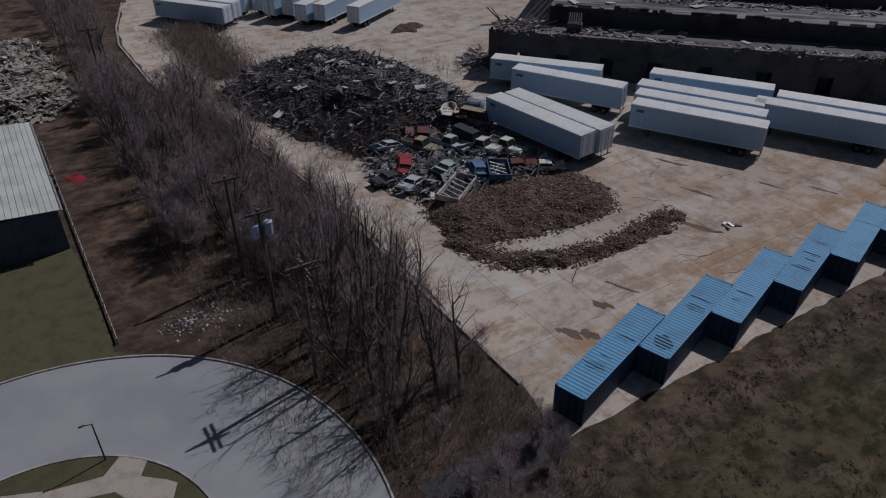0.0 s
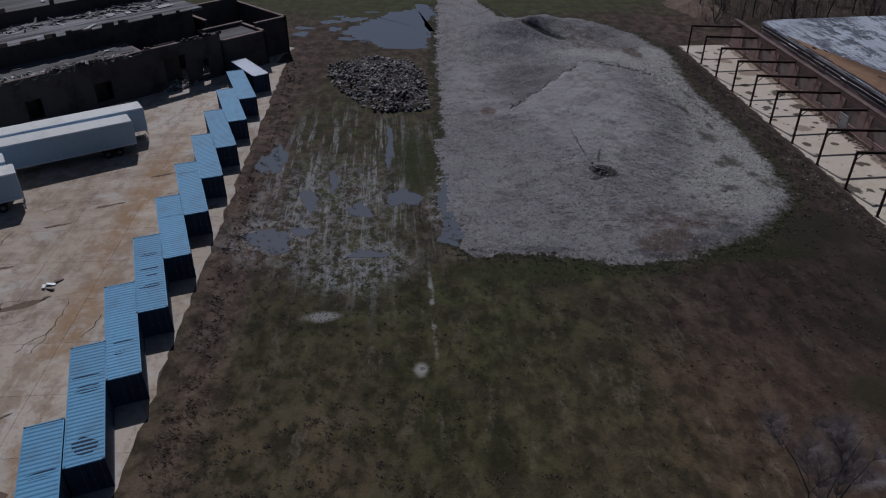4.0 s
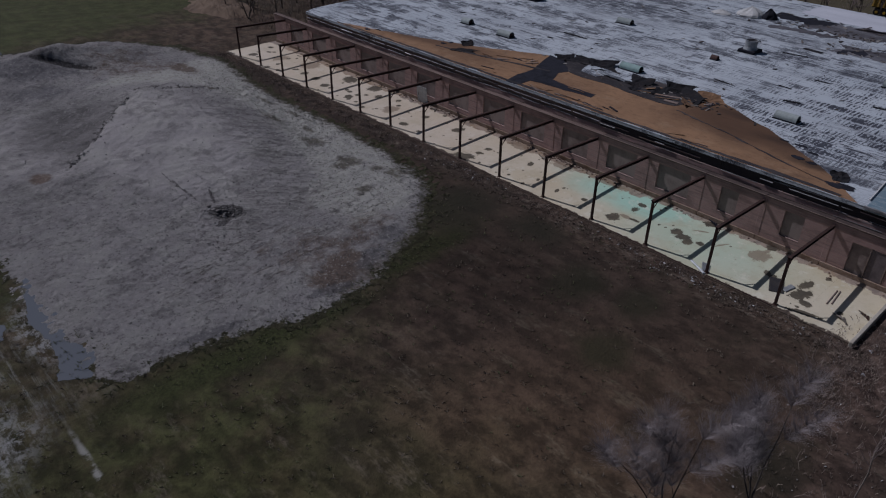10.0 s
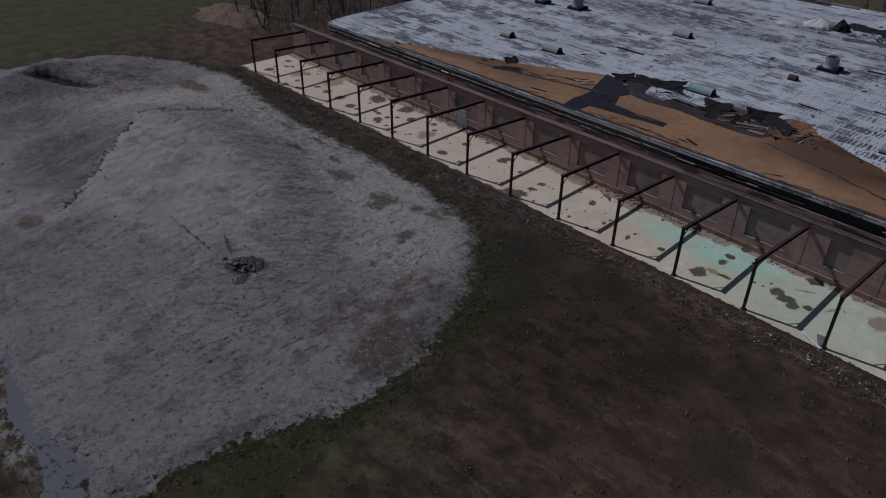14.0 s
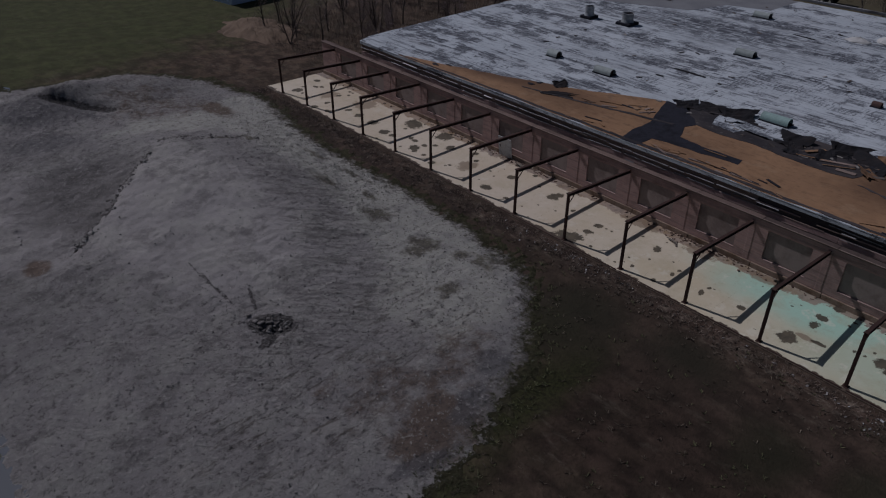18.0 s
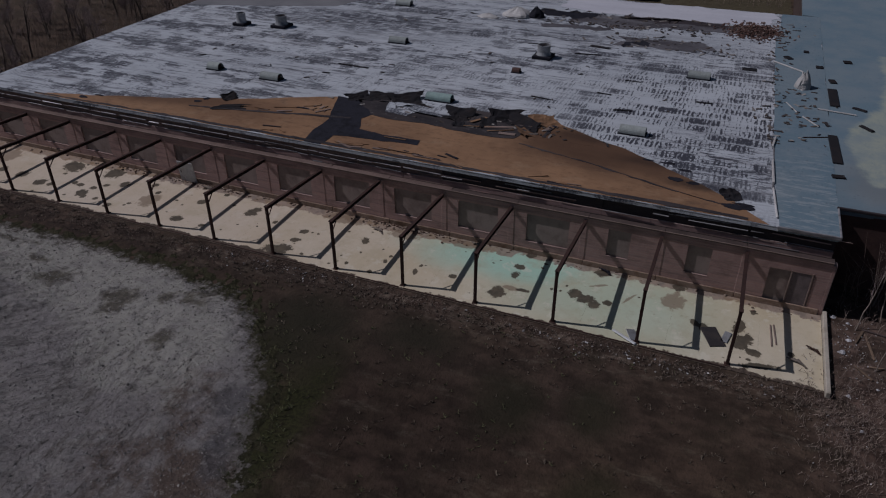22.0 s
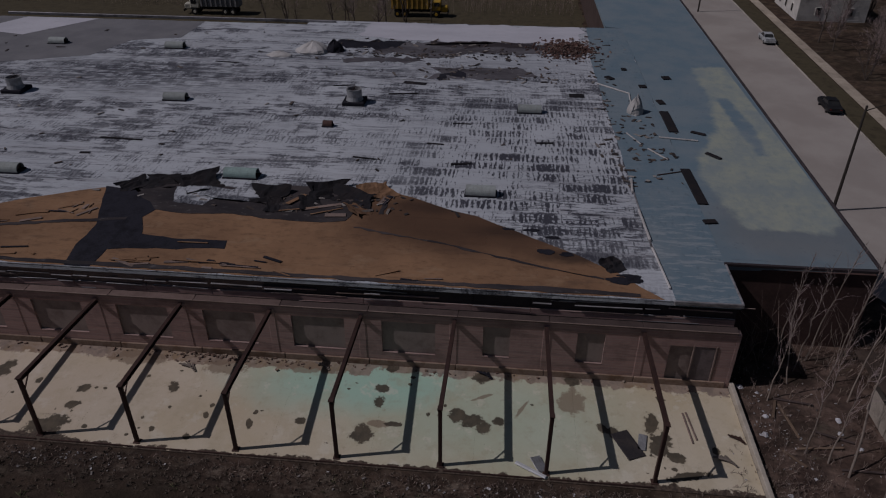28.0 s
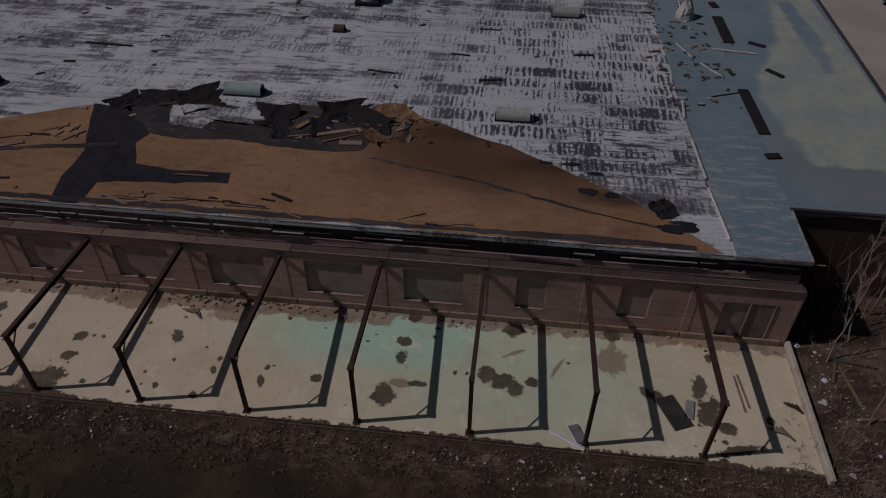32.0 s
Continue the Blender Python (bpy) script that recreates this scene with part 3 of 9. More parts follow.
# gravel mound
m = Mat("pale_gravel")
a, b, c3 = m.noise(0.07, 6.0, 0.65), m.noise(0.9, 7.0, 0.75), m.noise(7.0, 5.0, 0.78)
speck, wide = m.noise(2.2, 8.0, 0.8), m.noise(0.26, 7.0, 0.7, shift=(0, 9, 0))
rill = m.strands(0.9, -43, (0.28, 1.9))
loose = m.math("SUBTRACT", 1.0, m.math("MULTIPLY", m.broken(m.layer("cone"), 0.5, 1.0, 0.2, 0.8), 0.72))
col = m.mix(m.ramp(a, 0.35, 0.65), (0.268, 0.247, 0.241), (0.34, 0.315, 0.305))
col = m.mix(m.math("MULTIPLY", m.ramp(wide, 0.46, 0.58), 0.6), col, (0.355, 0.335, 0.31))
col = m.mix(m.math("MULTIPLY", m.ramp(m.noise(0.3, 8.0, 0.75, shift=(3, 1, 0)), 0.51, 0.63), 0.6), col, (0.15, 0.137, 0.133))
# pale washed flank, shade-dark cut, rilled ring, brown earth, black shaded hollows
col = m.mix(m.math("MULTIPLY", m.broken(m.layer("pale"), 0.4, 1.3, 0.25, 0.8), m.math("ADD", 0.3, m.math("MULTIPLY", m.ramp(b, 0.36, 0.58), 0.6))), col, (0.47, 0.45, 0.4))
# shade of the dug side put into the gravel colour
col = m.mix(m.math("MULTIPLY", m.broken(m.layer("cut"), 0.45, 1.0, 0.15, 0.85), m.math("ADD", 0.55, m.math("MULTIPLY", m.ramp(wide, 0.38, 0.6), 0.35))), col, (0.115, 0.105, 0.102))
col = m.mix(m.math("MULTIPLY", m.math("MULTIPLY", m.layer("rilled"), m.ramp(rill, 0.47, 0.6)), 0.55), col, (0.12, 0.108, 0.103))
streak = m.ramp(m.strands(0.9, 3, (0.4, 1.9), 7.0, 0.75), 0.53, 0.62)
col = m.mix(m.math("MULTIPLY", m.math("MULTIPLY", m.layer("streaked"), streak), 0.8), col, (0.11, 0.093, 0.082))
col = m.mix(m.math("MULTIPLY", m.broken(m.layer("brown"), 0.7, 1.7, 0.2, 0.8), 0.85), col, (0.13, 0.09, 0.068))
col = m.mix(m.math("MULTIPLY", m.broken(m.layer("mud"), 0.75, 3.0, 0.4, 1.1, (1, 0.7, 1), (2, 2, 0)), 0.8), col, m.mix(m.ramp(b, 0.4, 0.6), (0.075, 0.062, 0.045), (0.12, 0.105, 0.075)))
col = m.mix(m.math("MULTIPLY", m.broken(m.layer("wet"), 1.0, 1.4, 0.3, 0.8), 0.7), col, (0.14, 0.132, 0.138))
col = m.mix(m.math("MULTIPLY", m.math("MULTIPLY", m.ramp(speck, 0.55, 0.61), 0.62), loose), col, (0.42, 0.4, 0.37))
col = m.mix(m.math("MULTIPLY", m.math("MULTIPLY", m.ramp(m.math("SUBTRACT", 1.0, speck), 0.53, 0.61), 0.66), loose), col, (0.08, 0.072, 0.068))
# black in the hollows: pit shade and dark soil mixed into the colour
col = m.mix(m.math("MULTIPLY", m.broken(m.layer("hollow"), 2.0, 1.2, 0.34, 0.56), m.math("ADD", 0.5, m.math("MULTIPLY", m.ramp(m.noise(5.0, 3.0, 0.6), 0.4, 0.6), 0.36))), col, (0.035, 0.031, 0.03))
mixed = m.math("ADD", m.layer("edge"), m.math("MULTIPLY", m.math("SUBTRACT", m.math("ADD", m.math("MULTIPLY", m.noise(0.55, 6.0, 0.7, shift=(1, 5, 0)), 0.6), m.math("MULTIPLY", m.noise(2.6, 5.0, 0.7, shift=(4, 4, 0)), 0.4)), 0.5), 2.3))
turf = m.mix(m.ramp(b, 0.35, 0.65), (0.036, 0.034, 0.018), (0.072, 0.065, 0.038))
slope = m.mix(m.ramp(m.noise(1.3, 7.0, 0.75, shift=(7, 7, 0)), 0.4, 0.6), (0.1, 0.088, 0.074), (0.19, 0.172, 0.155))
col = m.mix(m.ramp(mixed, 0.36, 0.5), turf, m.mix(m.math("MAXIMUM", m.ramp(mixed, 0.5, 0.75), m.math("SUBTRACT", 1.0, m.layer("washed"))), slope, col))
GRAVEL = m.done(col, 0.95, 0.0, m.math("ADD", m.math("MULTIPLY", c3, 0.8), m.math("ADD", m.math("MULTIPLY", m.math("MULTIPLY", speck, loose), 3.4), m.math("MULTIPLY", m.math("MULTIPLY", rill, m.layer("rilled")), 2.6))), 0.17, 0.9, 0.1)
OUTLINE = [(-49.5, 128), (-51.6, 94), (-52.7, 59), (-53.2, 44), (-51.8, 33.6), (-43.2, 32), (-38.2, 30.4), (-33.2, 30.5), (-23.5, 34.5), (-18, 39.2), (-16, 41.9), (-14.6, 50), (-14.4, 58), (-14.7, 68), (-14.3, 81), (-12.6, 92), (-15, 104), (-22, 114), (-38, 117), (-41, 128)]


def inside(x, y, pts):
    """How deep a place lies inside an outline, in metres; below 0 outside."""
    hit, near = False, 1e9
    for (ax, ay), (bx, by) in zip(pts, pts[1:] + pts[:1]):
        if (ay > y) != (by > y) and x < (bx - ax) * (y - ay) / (by - ay) + ax:
            hit = not hit
        dx, dy = bx - ax, by - ay
        t = max(0, min(1, ((x - ax) * dx + (y - ay) * dy) / (dx * dx + dy * dy)))
        near = min(near, math.hypot(x - ax - t * dx, y - ay - t * dy))
    return near if hit else -near


PALE = [(-14, 96), (-22, 92), (-29, 93), (-33, 90), (-28, 86.5), (-22, 83), (-20.6, 74), (-20.8, 66), (-21.8, 57), (-24.5, 50), (-28, 45), (-27, 39), (-21, 38.4), (-15.4, 43), (-13.4, 52), (-13.2, 66), (-13.4, 82), (-12, 92)]
RILLED = [(-26, 72.5), (-21.5, 70), (-19.5, 61), (-23.5, 50), (-29, 44), (-37, 43), (-42, 46), (-37, 50), (-31, 52), (-28.5, 60)]


def mound_height(x, y):
    d = inside(x, y, OUTLINE) + 1.5 * (0.7 * noise.noise((x * 0.25, y * 0.25, 1)) + 0.7 * noise.noise((x * 0.9, y * 1.3, 5)) + 1.0 * noise.noise((x * 1.7, y * 2.1, 6)))
    base = max(-0.25, min(0.22, d * 0.1)) if d > 0 else (-0.25 if d < -1.6 else (d + 1.6) * 0.012 - 0.024)
    if d <= 0:
        return base
    k = min(1.0, d / 6)
    r = math.hypot((x + 30.5) / 0.9, (y - 76) / 1.15)
    ridge = max(0.0, 2.5 - 0.118 * r) if r > 4 else 1.95 + 0.08 * math.cos(r / 4 * 1.57)
    ridge += 0.3 * math.exp(-(((x + 22) / 7) ** 2 + ((y - 66) / 14) ** 2))
    ridge += 2.3 * math.exp(-(((x + 37) / 11) ** 2 + ((y - 104) / 6.5) ** 2))
    ridge += 0.9 * math.exp(-(((x + 33.2) / 4.0) ** 2 + ((y - 104) / 1.5) ** 2)) + 1.5 * math.exp(-(((x + 25) / 9) ** 2 + ((y - 105) / 6) ** 2))
    u, v = (x + 33.0) * 0.75 - (y - 101) * 0.66, (y - 101) * 0.75 + (x + 33.0) * 0.66
    ridge -= 0.8 * math.exp(-((u / 4.6) ** 4 + (v / 0.8) ** 2))
    rough = 0.22 * noise.noise((x * 0.3, y * 0.3, 2)) + 0.11 * noise.noise((x * 1.0, y * 1.0, 4)) + 0.1 * noise.noise((x * 2.3, y * 2.3, 7))
    # dug-out side with a broken edge
    s = (y - 75.2) * 0.66 - (x + 36.6) * 0.75 + 1.3 * noise.noise((x * 0.35, y * 0.35, 9)) + 0.6 * noise.noise((x * 1.4, y * 1.4, 9))
    away = math.exp(-(((x + 39.5) / 10) ** 2 + ((y - 78) / 11) ** 2) ** 2)
    ridge -= 1.15 * away / (1 + math.exp(max(-30, min(30, -s / 0.3))))
    # low steps left by the blade round the cone's foot
    if x > -42 and r > 8:
        rough += 0.028 * math.exp(-(((r - 19) / 8) ** 2)) * math.sin(r * 6.5 + 5.0 * noise.noise((x * 0.3, y * 0.3, 3))) * (0.4 + 0.6 * max(0, noise.noise((x * 0.2, y * 0.2, 12)) + 0.5))
    ex, ey = (x + 35.1) * 0.75 - (y - 48.9) * 0.66, (y - 48.9) * 0.75 + (x + 35.1) * 0.66
    rough += 0.45 * math.exp(-((ex / 1.7) ** 2 + ((ey - 0.5) / 1.0) ** 2)) - 0.35 * math.exp(-((ex / 1.5) ** 2 + ((ey + 0.8) / 0.8) ** 2))
    return base + k * (max(0.0, ridge) + rough)


mb = Mesh().field(-56, -10, 27, 129, 190, 400, mound_height)
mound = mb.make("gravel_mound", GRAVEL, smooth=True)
mx, my = places(mound)
layer(mound, "edge", np.clip((inside_all(mx, my, OUTLINE) + 1.7) / 3.4 + 0.3 * ((mx < -50) & (my < 60)), 0, 1))
ledge = (my - 75.2) * 0.66 - (mx + 36.6) * 0.75 + np.array([1.3 * noise.noise((x * 0.35, y * 0.35, 9)) + 0.6 * noise.noise((x * 1.4, y * 1.4, 9)) for x, y in zip(mx, my)])
# where the dug side is coloured dark as shade
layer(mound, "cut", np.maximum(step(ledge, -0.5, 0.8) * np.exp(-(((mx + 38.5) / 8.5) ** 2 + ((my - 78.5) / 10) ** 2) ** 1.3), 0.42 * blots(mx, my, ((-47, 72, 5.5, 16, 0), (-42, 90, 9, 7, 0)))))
layer(mound, "cone", np.maximum(blots(mx, my, ((-33.5, 68, 8.5, 15, 0.05),)), 0.8 * blots(mx, my, ((-46, 78, 6, 12, 0),))))
layer(mound, "washed", step(mx, -34, -24))
layer(mound, "pale", step(inside_all(mx, my, PALE), -3.0, 3.0))
layer(mound, "rilled", step(inside_all(mx, my, RILLED), -2.0, 2.5))
layer(mound, "streaked", np.maximum(step(9 - np.hypot((mx + 38) / 1.2, (my - 40) / 0.8), 0, 5), 0.8 * step(7 - np.hypot(mx + 27, (my - 42) / 1.2), 0, 4)))
layer(mound, "brown", np.maximum(blots(mx, my, ((-34, 32.7, 2.3, 1.6, -0.7), (-31.6, 33.6, 2.6, 2.4, 0.5), (-46.2, 68.4, 1.0, 1.4, 0), (-19.2, 92, 1.6, 4.0, 0))), 0.48 * blots(mx, my, ((-32, 37, 6.0, 3.6, -0.6), (-27, 37.5, 4.5, 2.5, 0.5), (-25, 97, 6, 7, 0)))))
layer(mound, "mud", blots(mx, my, ((-20.2, 65.3, 0.9, 2.4, 0.15), (-19.4, 57, 1.5, 2.3, 0.2), (-19.8, 50.4, 1.8, 1.6, 0), (-17.8, 60.8, 0.6, 1.2, 0), (-17, 72, 0.8, 2.2, 0.2), (-18, 47, 1.2, 1.0, 0), (-22.4, 43.8, 1.6, 1.0, 0.4), (-17.4, 44.6, 1.6, 1.6, 0), (-21.2, 78.2, 0.5, 1.0, 0), (-21.4, 79.6, 0.5, 0.5, 0), (-24.8, 80.4, 2.2, 0.3, -0.5), (-28, 83.6, 2.0, 0.25, -0.4), (-16.4, 66, 0.5, 3.0, 0.1))))
layer(mound, "wet", np.maximum(blots(mx, my, ((-29.4, 33.4, 2.4, 1.0, 0.45), (-34.8, 31.6, 2.4, 0.7, -0.2), (-25.4, 35.2, 1.6, 1.3, 0.5), (-45, 33, 3.0, 0.6, -0.1))), 0.75 * blots(mx, my, ((-38.5, 93.5, 5.5, 3.0, -0.5), (-37, 101, 9, 4, -0.5)))))
# where pits and rills are coloured black, shade and soil together
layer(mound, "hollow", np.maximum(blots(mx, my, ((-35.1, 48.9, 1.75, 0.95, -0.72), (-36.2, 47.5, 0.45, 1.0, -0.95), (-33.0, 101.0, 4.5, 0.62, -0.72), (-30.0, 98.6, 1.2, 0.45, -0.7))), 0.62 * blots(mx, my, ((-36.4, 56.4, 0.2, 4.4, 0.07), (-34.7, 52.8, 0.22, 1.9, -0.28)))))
tagged(mound, "broad low mound of pale grey gravel in the field", "gravel mound", kind="structure")
# clods broken off along the dug edge and the blade's last pass
rnd = random.Random(131)
mb = Mesh()
for k in range(460):
    if k < 300:
        t = rnd.random()
        x, y = -31.4 - 11.5 * t + rnd.gauss(0, 0.45), 81.6 - 13.0 * t + rnd.gauss(0, 0.45)
    elif k < 400:
        t = rnd.random()
        x, y = -29.5 + 9 * t + rnd.gauss(0, 0.3), 84.2 - 6.5 * t + rnd.gauss(0, 0.3)
    else:
        u, v = rnd.gauss(0, 0.9), rnd.gauss(0, 0.4)
        x, y = -35.1 + 0.75 * u + 0.66 * v, 48.9 - 0.66 * u + 0.75 * v
    w = rnd.uniform(0.06, 0.2) * rnd.choice((1, 1, 1.6))
    mb.bevelled((x, y, mound_height(x, y) + w * 0.12), (w * rnd.uniform(1, 1.6), w, w * 0.6), w * 0.2, Euler((rnd.gauss(0, 0.4), rnd.gauss(0, 0.4), rnd.uniform(0, 3))).to_matrix())
tagged(mb.make("gravel_clods", pieces("gravel_clod", (0.1, 0.09, 0.085), (0.19, 0.172, 0.163), (0.3, 0.28, 0.26))), "grey clods broken off along the mound's dug edge", "stones", kind="stuff")
rnd = random.Random(31)
mb = Mesh()
for k in range(7000):
    if k % 7 < 3:
        x, y = rnd.uniform(-54, -12), 30 + 82 * rnd.random() ** 1.4
    else:
        a, r = rnd.uniform(-2.4, 0.9), rnd.gauss(16, 5)
        x, y = -30.5 + r * math.cos(a), 66 + 1.5 * r * math.sin(a)
    if inside(x, y, OUTLINE) > 0.2:
        s = rnd.uniform(0.03, 0.1) * rnd.choice((1, 1, 1.5))
        mb.bevelled((x, y, mound_height(x, y) + s * 0.2), (s * 1.2, s, s * 0.6), s * 0.25, Euler((rnd.uniform(0, 3), rnd.uniform(0, 3), rnd.uniform(0, 3))).to_matrix())
tagged(mb.make("gravel_stones", pieces("gravel_stone", (0.13, 0.12, 0.115), (0.28, 0.257, 0.245), (0.42, 0.4, 0.37))), "loose stones scattered over the gravel mound", "stones", kind="stuff")

lane = Mesh().prism(ragged([(-49.8, 120), (-49.5, 200), (-41.0, 200), (-41.2, 120)], 1.2, 0.25, 12), -0.2, 0.0)
lane_ob = lane.make("gravel_lane", GRAVEL)
layer(lane_ob, "edge", np.ones(len(lane_ob.data.vertices)))
tagged(lane_ob, "pale gravel lane leading away from the mound", "lane", kind="structure")

# standing water
m = Mat("puddle_water")
rip = m.noise(2.0, 2.0, 0.5)
WATER = m.done((0.1, 0.105, 0.115), 0.05, 0.0, rip, 0.004, 0.12, 0.9)
pools = [ragged(blot(x, y, rx, ry, 34, 0.45, 40 + k, turn), 0.3, 0.1, k) for k, (x, y, rx, ry, turn) in enumerate(((-71.9, 36.7, 2.0, 2.4, 0.1), (-68.9, 38.1, 1.0, 1.0, 0.0), (-68.7, 44.9, 1.0, 2.1, 0.1), (-73.9, 54.9, 1.7, 3.6, 0.1), (-63.1, 42.1, 1.1, 1.6, 0.0), (-58.4, 44.6, 1.6, 2.1, 0.0), (-59.9, 58, 0.5, 5.6, 0.0), (-62.2, 33.5, 1.6, 0.8, 0.0), (-66.3, 49, 0.5, 2.4, 0.0), (-52.4, 122, 3, 6, 0.2), (-39.4, 119.5, 2.6, 3.4, -0.2), (-43, 163, 5, 3.4, 0.2), (-62, 170, 6, 3, 0.2)))]
pools.append(ragged([(-52.5, 50.3), (-53.0, 45.6), (-52.6, 41.2), (-52.1, 40.8), (-53.2, 39.3), (-52.6, 37.5), (-51.6, 35.5), (-51.75, 34.2), (-52.7, 33.9), (-55.4, 35.4), (-54.6, 37.5), (-54.3, 40.3), (-54.9, 43.8), (-54.2, 46.6), (-53.4, 50.3)], 0.35, 0.1, 3))
pools.append(ragged([(-66.5, 106), (-60, 98.5), (-53.5, 98), (-52.2, 106), (-52, 116), (-54.5, 124), (-60, 122), (-64, 116), (-67.5, 112)], 0.7, 0.45, 4))
rnd = random.Random(414)
for k in range(22):
    pools.append(blot(-68 + rnd.gauss(0, 3.5), 113 + rnd.gauss(0, 7), rnd.uniform(0.4, 1.8), rnd.uniform(0.5, 1.6), 20, 0.5, 700 + k))
for k, pts in enumerate(pools):
    mb = Mesh().prism(pts, -0.2, -0.02 + 0.0015 * (k % 9))
    tagged(mb.make("water", WATER), "shallow puddle of rain water lying in the grass", "puddle", kind="structure")

# cul-de-sac
m = Mat("grey_asphalt")
a, c3 = m.noise(0.15, 5.0, 0.6), m.noise(25.0, 3.0, 0.7)
col = m.mix(m.ramp(a, 0.35, 0.65), (0.25, 0.25, 0.25), (0.305, 0.302, 0.295))
col = m.mix(m.math("MULTIPLY", m.ramp(c3, 0.45, 0.8), 0.35), col, (0.1, 0.1, 0.1))
col = m.mix(m.math("MULTIPLY", m.ramp(m.noise(0.6, 6.0, 0.75, (0.3, 2.0, 1)), 0.66, 0.7), 0.5), col, (0.1, 0.1, 0.1))
ASPHALT = m.done(col, 0.9, 0.0, c3, 0.008, 0.5, 0.2)
CURB = worn("kerb_concrete", (0.4, 0.37, 0.33), (0.15, 0.13, 0.11), 0.9, 8.0, 0.9)
LAWN = worn("dull_lawn", (0.1, 0.092, 0.046), (0.06, 0.05, 0.027), 0.7, 9.0, 0.95, amount=0.8, height=0.06)
WALKWAY = worn("pale_walkway", (0.42, 0.36, 0.29), (0.2, 0.17, 0.13), 0.8, 9.0, 0.9)


def arc(x, y, r, a0, a1, n):
    return [(x + r * math.cos(radians(a0 + (a1 - a0) * i / n)), y + r * math.sin(radians(a0 + (a1 - a0) * i / n))) for i in range(n + 1)]


def kerb_run(pts, name, label, width=0.16, top=0.13):
    """A kerb of single stones along a line."""
    holder = thing(name, label, "kerb", kind="structure")
    for (ax, ay), (bx, by) in zip(pts, pts[1:]):
        ln, turn = math.hypot(bx - ax, by - ay), math.degrees(math.atan2(by - ay, bx - ax))
        q = Matrix.Rotation(radians(turn), 3, "Z")
        Mesh().bevelled(((ax + bx) / 2, (ay + by) / 2, top / 2 - 0.1), (ln - 0.012, width, top + 0.2), 0.025, q).make("kerbstone", CURB, holder)
    return holder


CX, CY, CR = -84.0, -35.0, 20.6
mb = Mesh().prism(arc(CX, CY, CR, 0, 360, 90)[:-1], -0.3, 0.004)
tagged(mb.make("road", ASPHALT), "grey asphalt turning circle at the road's end", "road", kind="structure")
kerb_run(arc(CX, CY, CR + 0.1, 62, 388, 132), "kerb_outer", "pale concrete kerb round the turning circle")
kerb_run(arc(CX, CY, 10.6, 0, 360, 64), "kerb_island", "pale concrete kerb round the middle island")
island = Mesh().prism(arc(CX, CY, 10.45, 0, 360, 60)[:-1], -0.2, 0.09)
tagged(island.make("island_lawn", LAWN), "dull grass of the round middle island", "grass", kind="structure")
walkway = thing("walkway", "pale concrete walkway crossing the island", "pavement", kind="structure")
Mesh().prism([(-92.6, -28.6), (-91.2, -27.2), (-90.0, -27.9), (-88.8, -26.5), (-88.2, -26.0), (-87.0, -26.6), (-87.4, -28.4), (-89.6, -29.6), (-90.6, -33.0), (-91.6, -36.0), (-93.2, -36.0), (-91.9, -33), (-91.3, -30)], -0.1, 0.1).make("paving", WALKWAY, walkway)
mb = Mesh().prism(ragged([(-104.9, -60), (-104.9, -33), (-103.4, -26.9), (-110, -26.7), (-121, -27.2), (-160, -27.2), (-160, -60)], 2, 0.1, 3), -0.3, 0.006)
tagged(mb.make("lawn", LAWN), "dull green mown lawn beside the shed", "grass", kind="structure")

# street beyond the warehouse
mb = Mesh().prism([(-74, -17.6), (-25, -18.6), (4, -17.6), (14, -13.4), (130, -14.6), (330, -18), (330, -31), (130, -28.4), (-25, -25.0), (-66, -25.4)], -0.3, -0.002)
m2 = Mat("street_concrete")
a, c3 = m2.noise(0.12, 5.0, 0.6), m2.noise(14.0, 3.0, 0.7)
col = m2.mix(m2.ramp(a, 0.35, 0.65), (0.3, 0.27, 0.245), (0.36, 0.33, 0.3))
col = m2.mix(m2.math("MULTIPLY", m2.ramp(c3, 0.45, 0.8), 0.3), col, (0.16, 0.14, 0.13))
col = m2.mix(m2.math("MULTIPLY", m2.ramp(m2.noise(0.5, 6.0, 0.75, (0.15, 2.5, 1)), 0.62, 0.7), 0.35), col, (0.14, 0.12, 0.11))
STREET = m2.done(col, 0.9, 0.0, c3, 0.008, 0.5, 0.2)
tagged(mb.make("road", STREET), "pale worn concrete street beside the warehouse", "road", kind="structure")
kerb_run([(-25 + 5 * i, -25.1 - 3.36 * (5 * i) / 155) for i in range(32)], "kerb_street", "concrete kerb along the street's far side")
walk_far = thing("sidewalk", "pale concrete sidewalk along the grass verge", "pavement", kind="structure")
for i in range(62):
    x0, x1 = -25 + 2.5 * i, -25 + 2.5 * (i + 1)
    y0, y1 = -28.2 - 0.026 * (x0 + 25), -28.2 - 0.026 * (x1 + 25)
    Mesh().prism([(x0 + 0.012, y0 - 1.6), (x1 - 0.012, y1 - 1.6), (x1 - 0.012, y1), (x0 + 0.012, y0)], -0.2, 0.05).make("paving_slab", WALKWAY, walk_far)

# ---- warehouse ----
ROOF = 6.55
BAYS = [6.0 + 6.2 * i for i in range(15)]

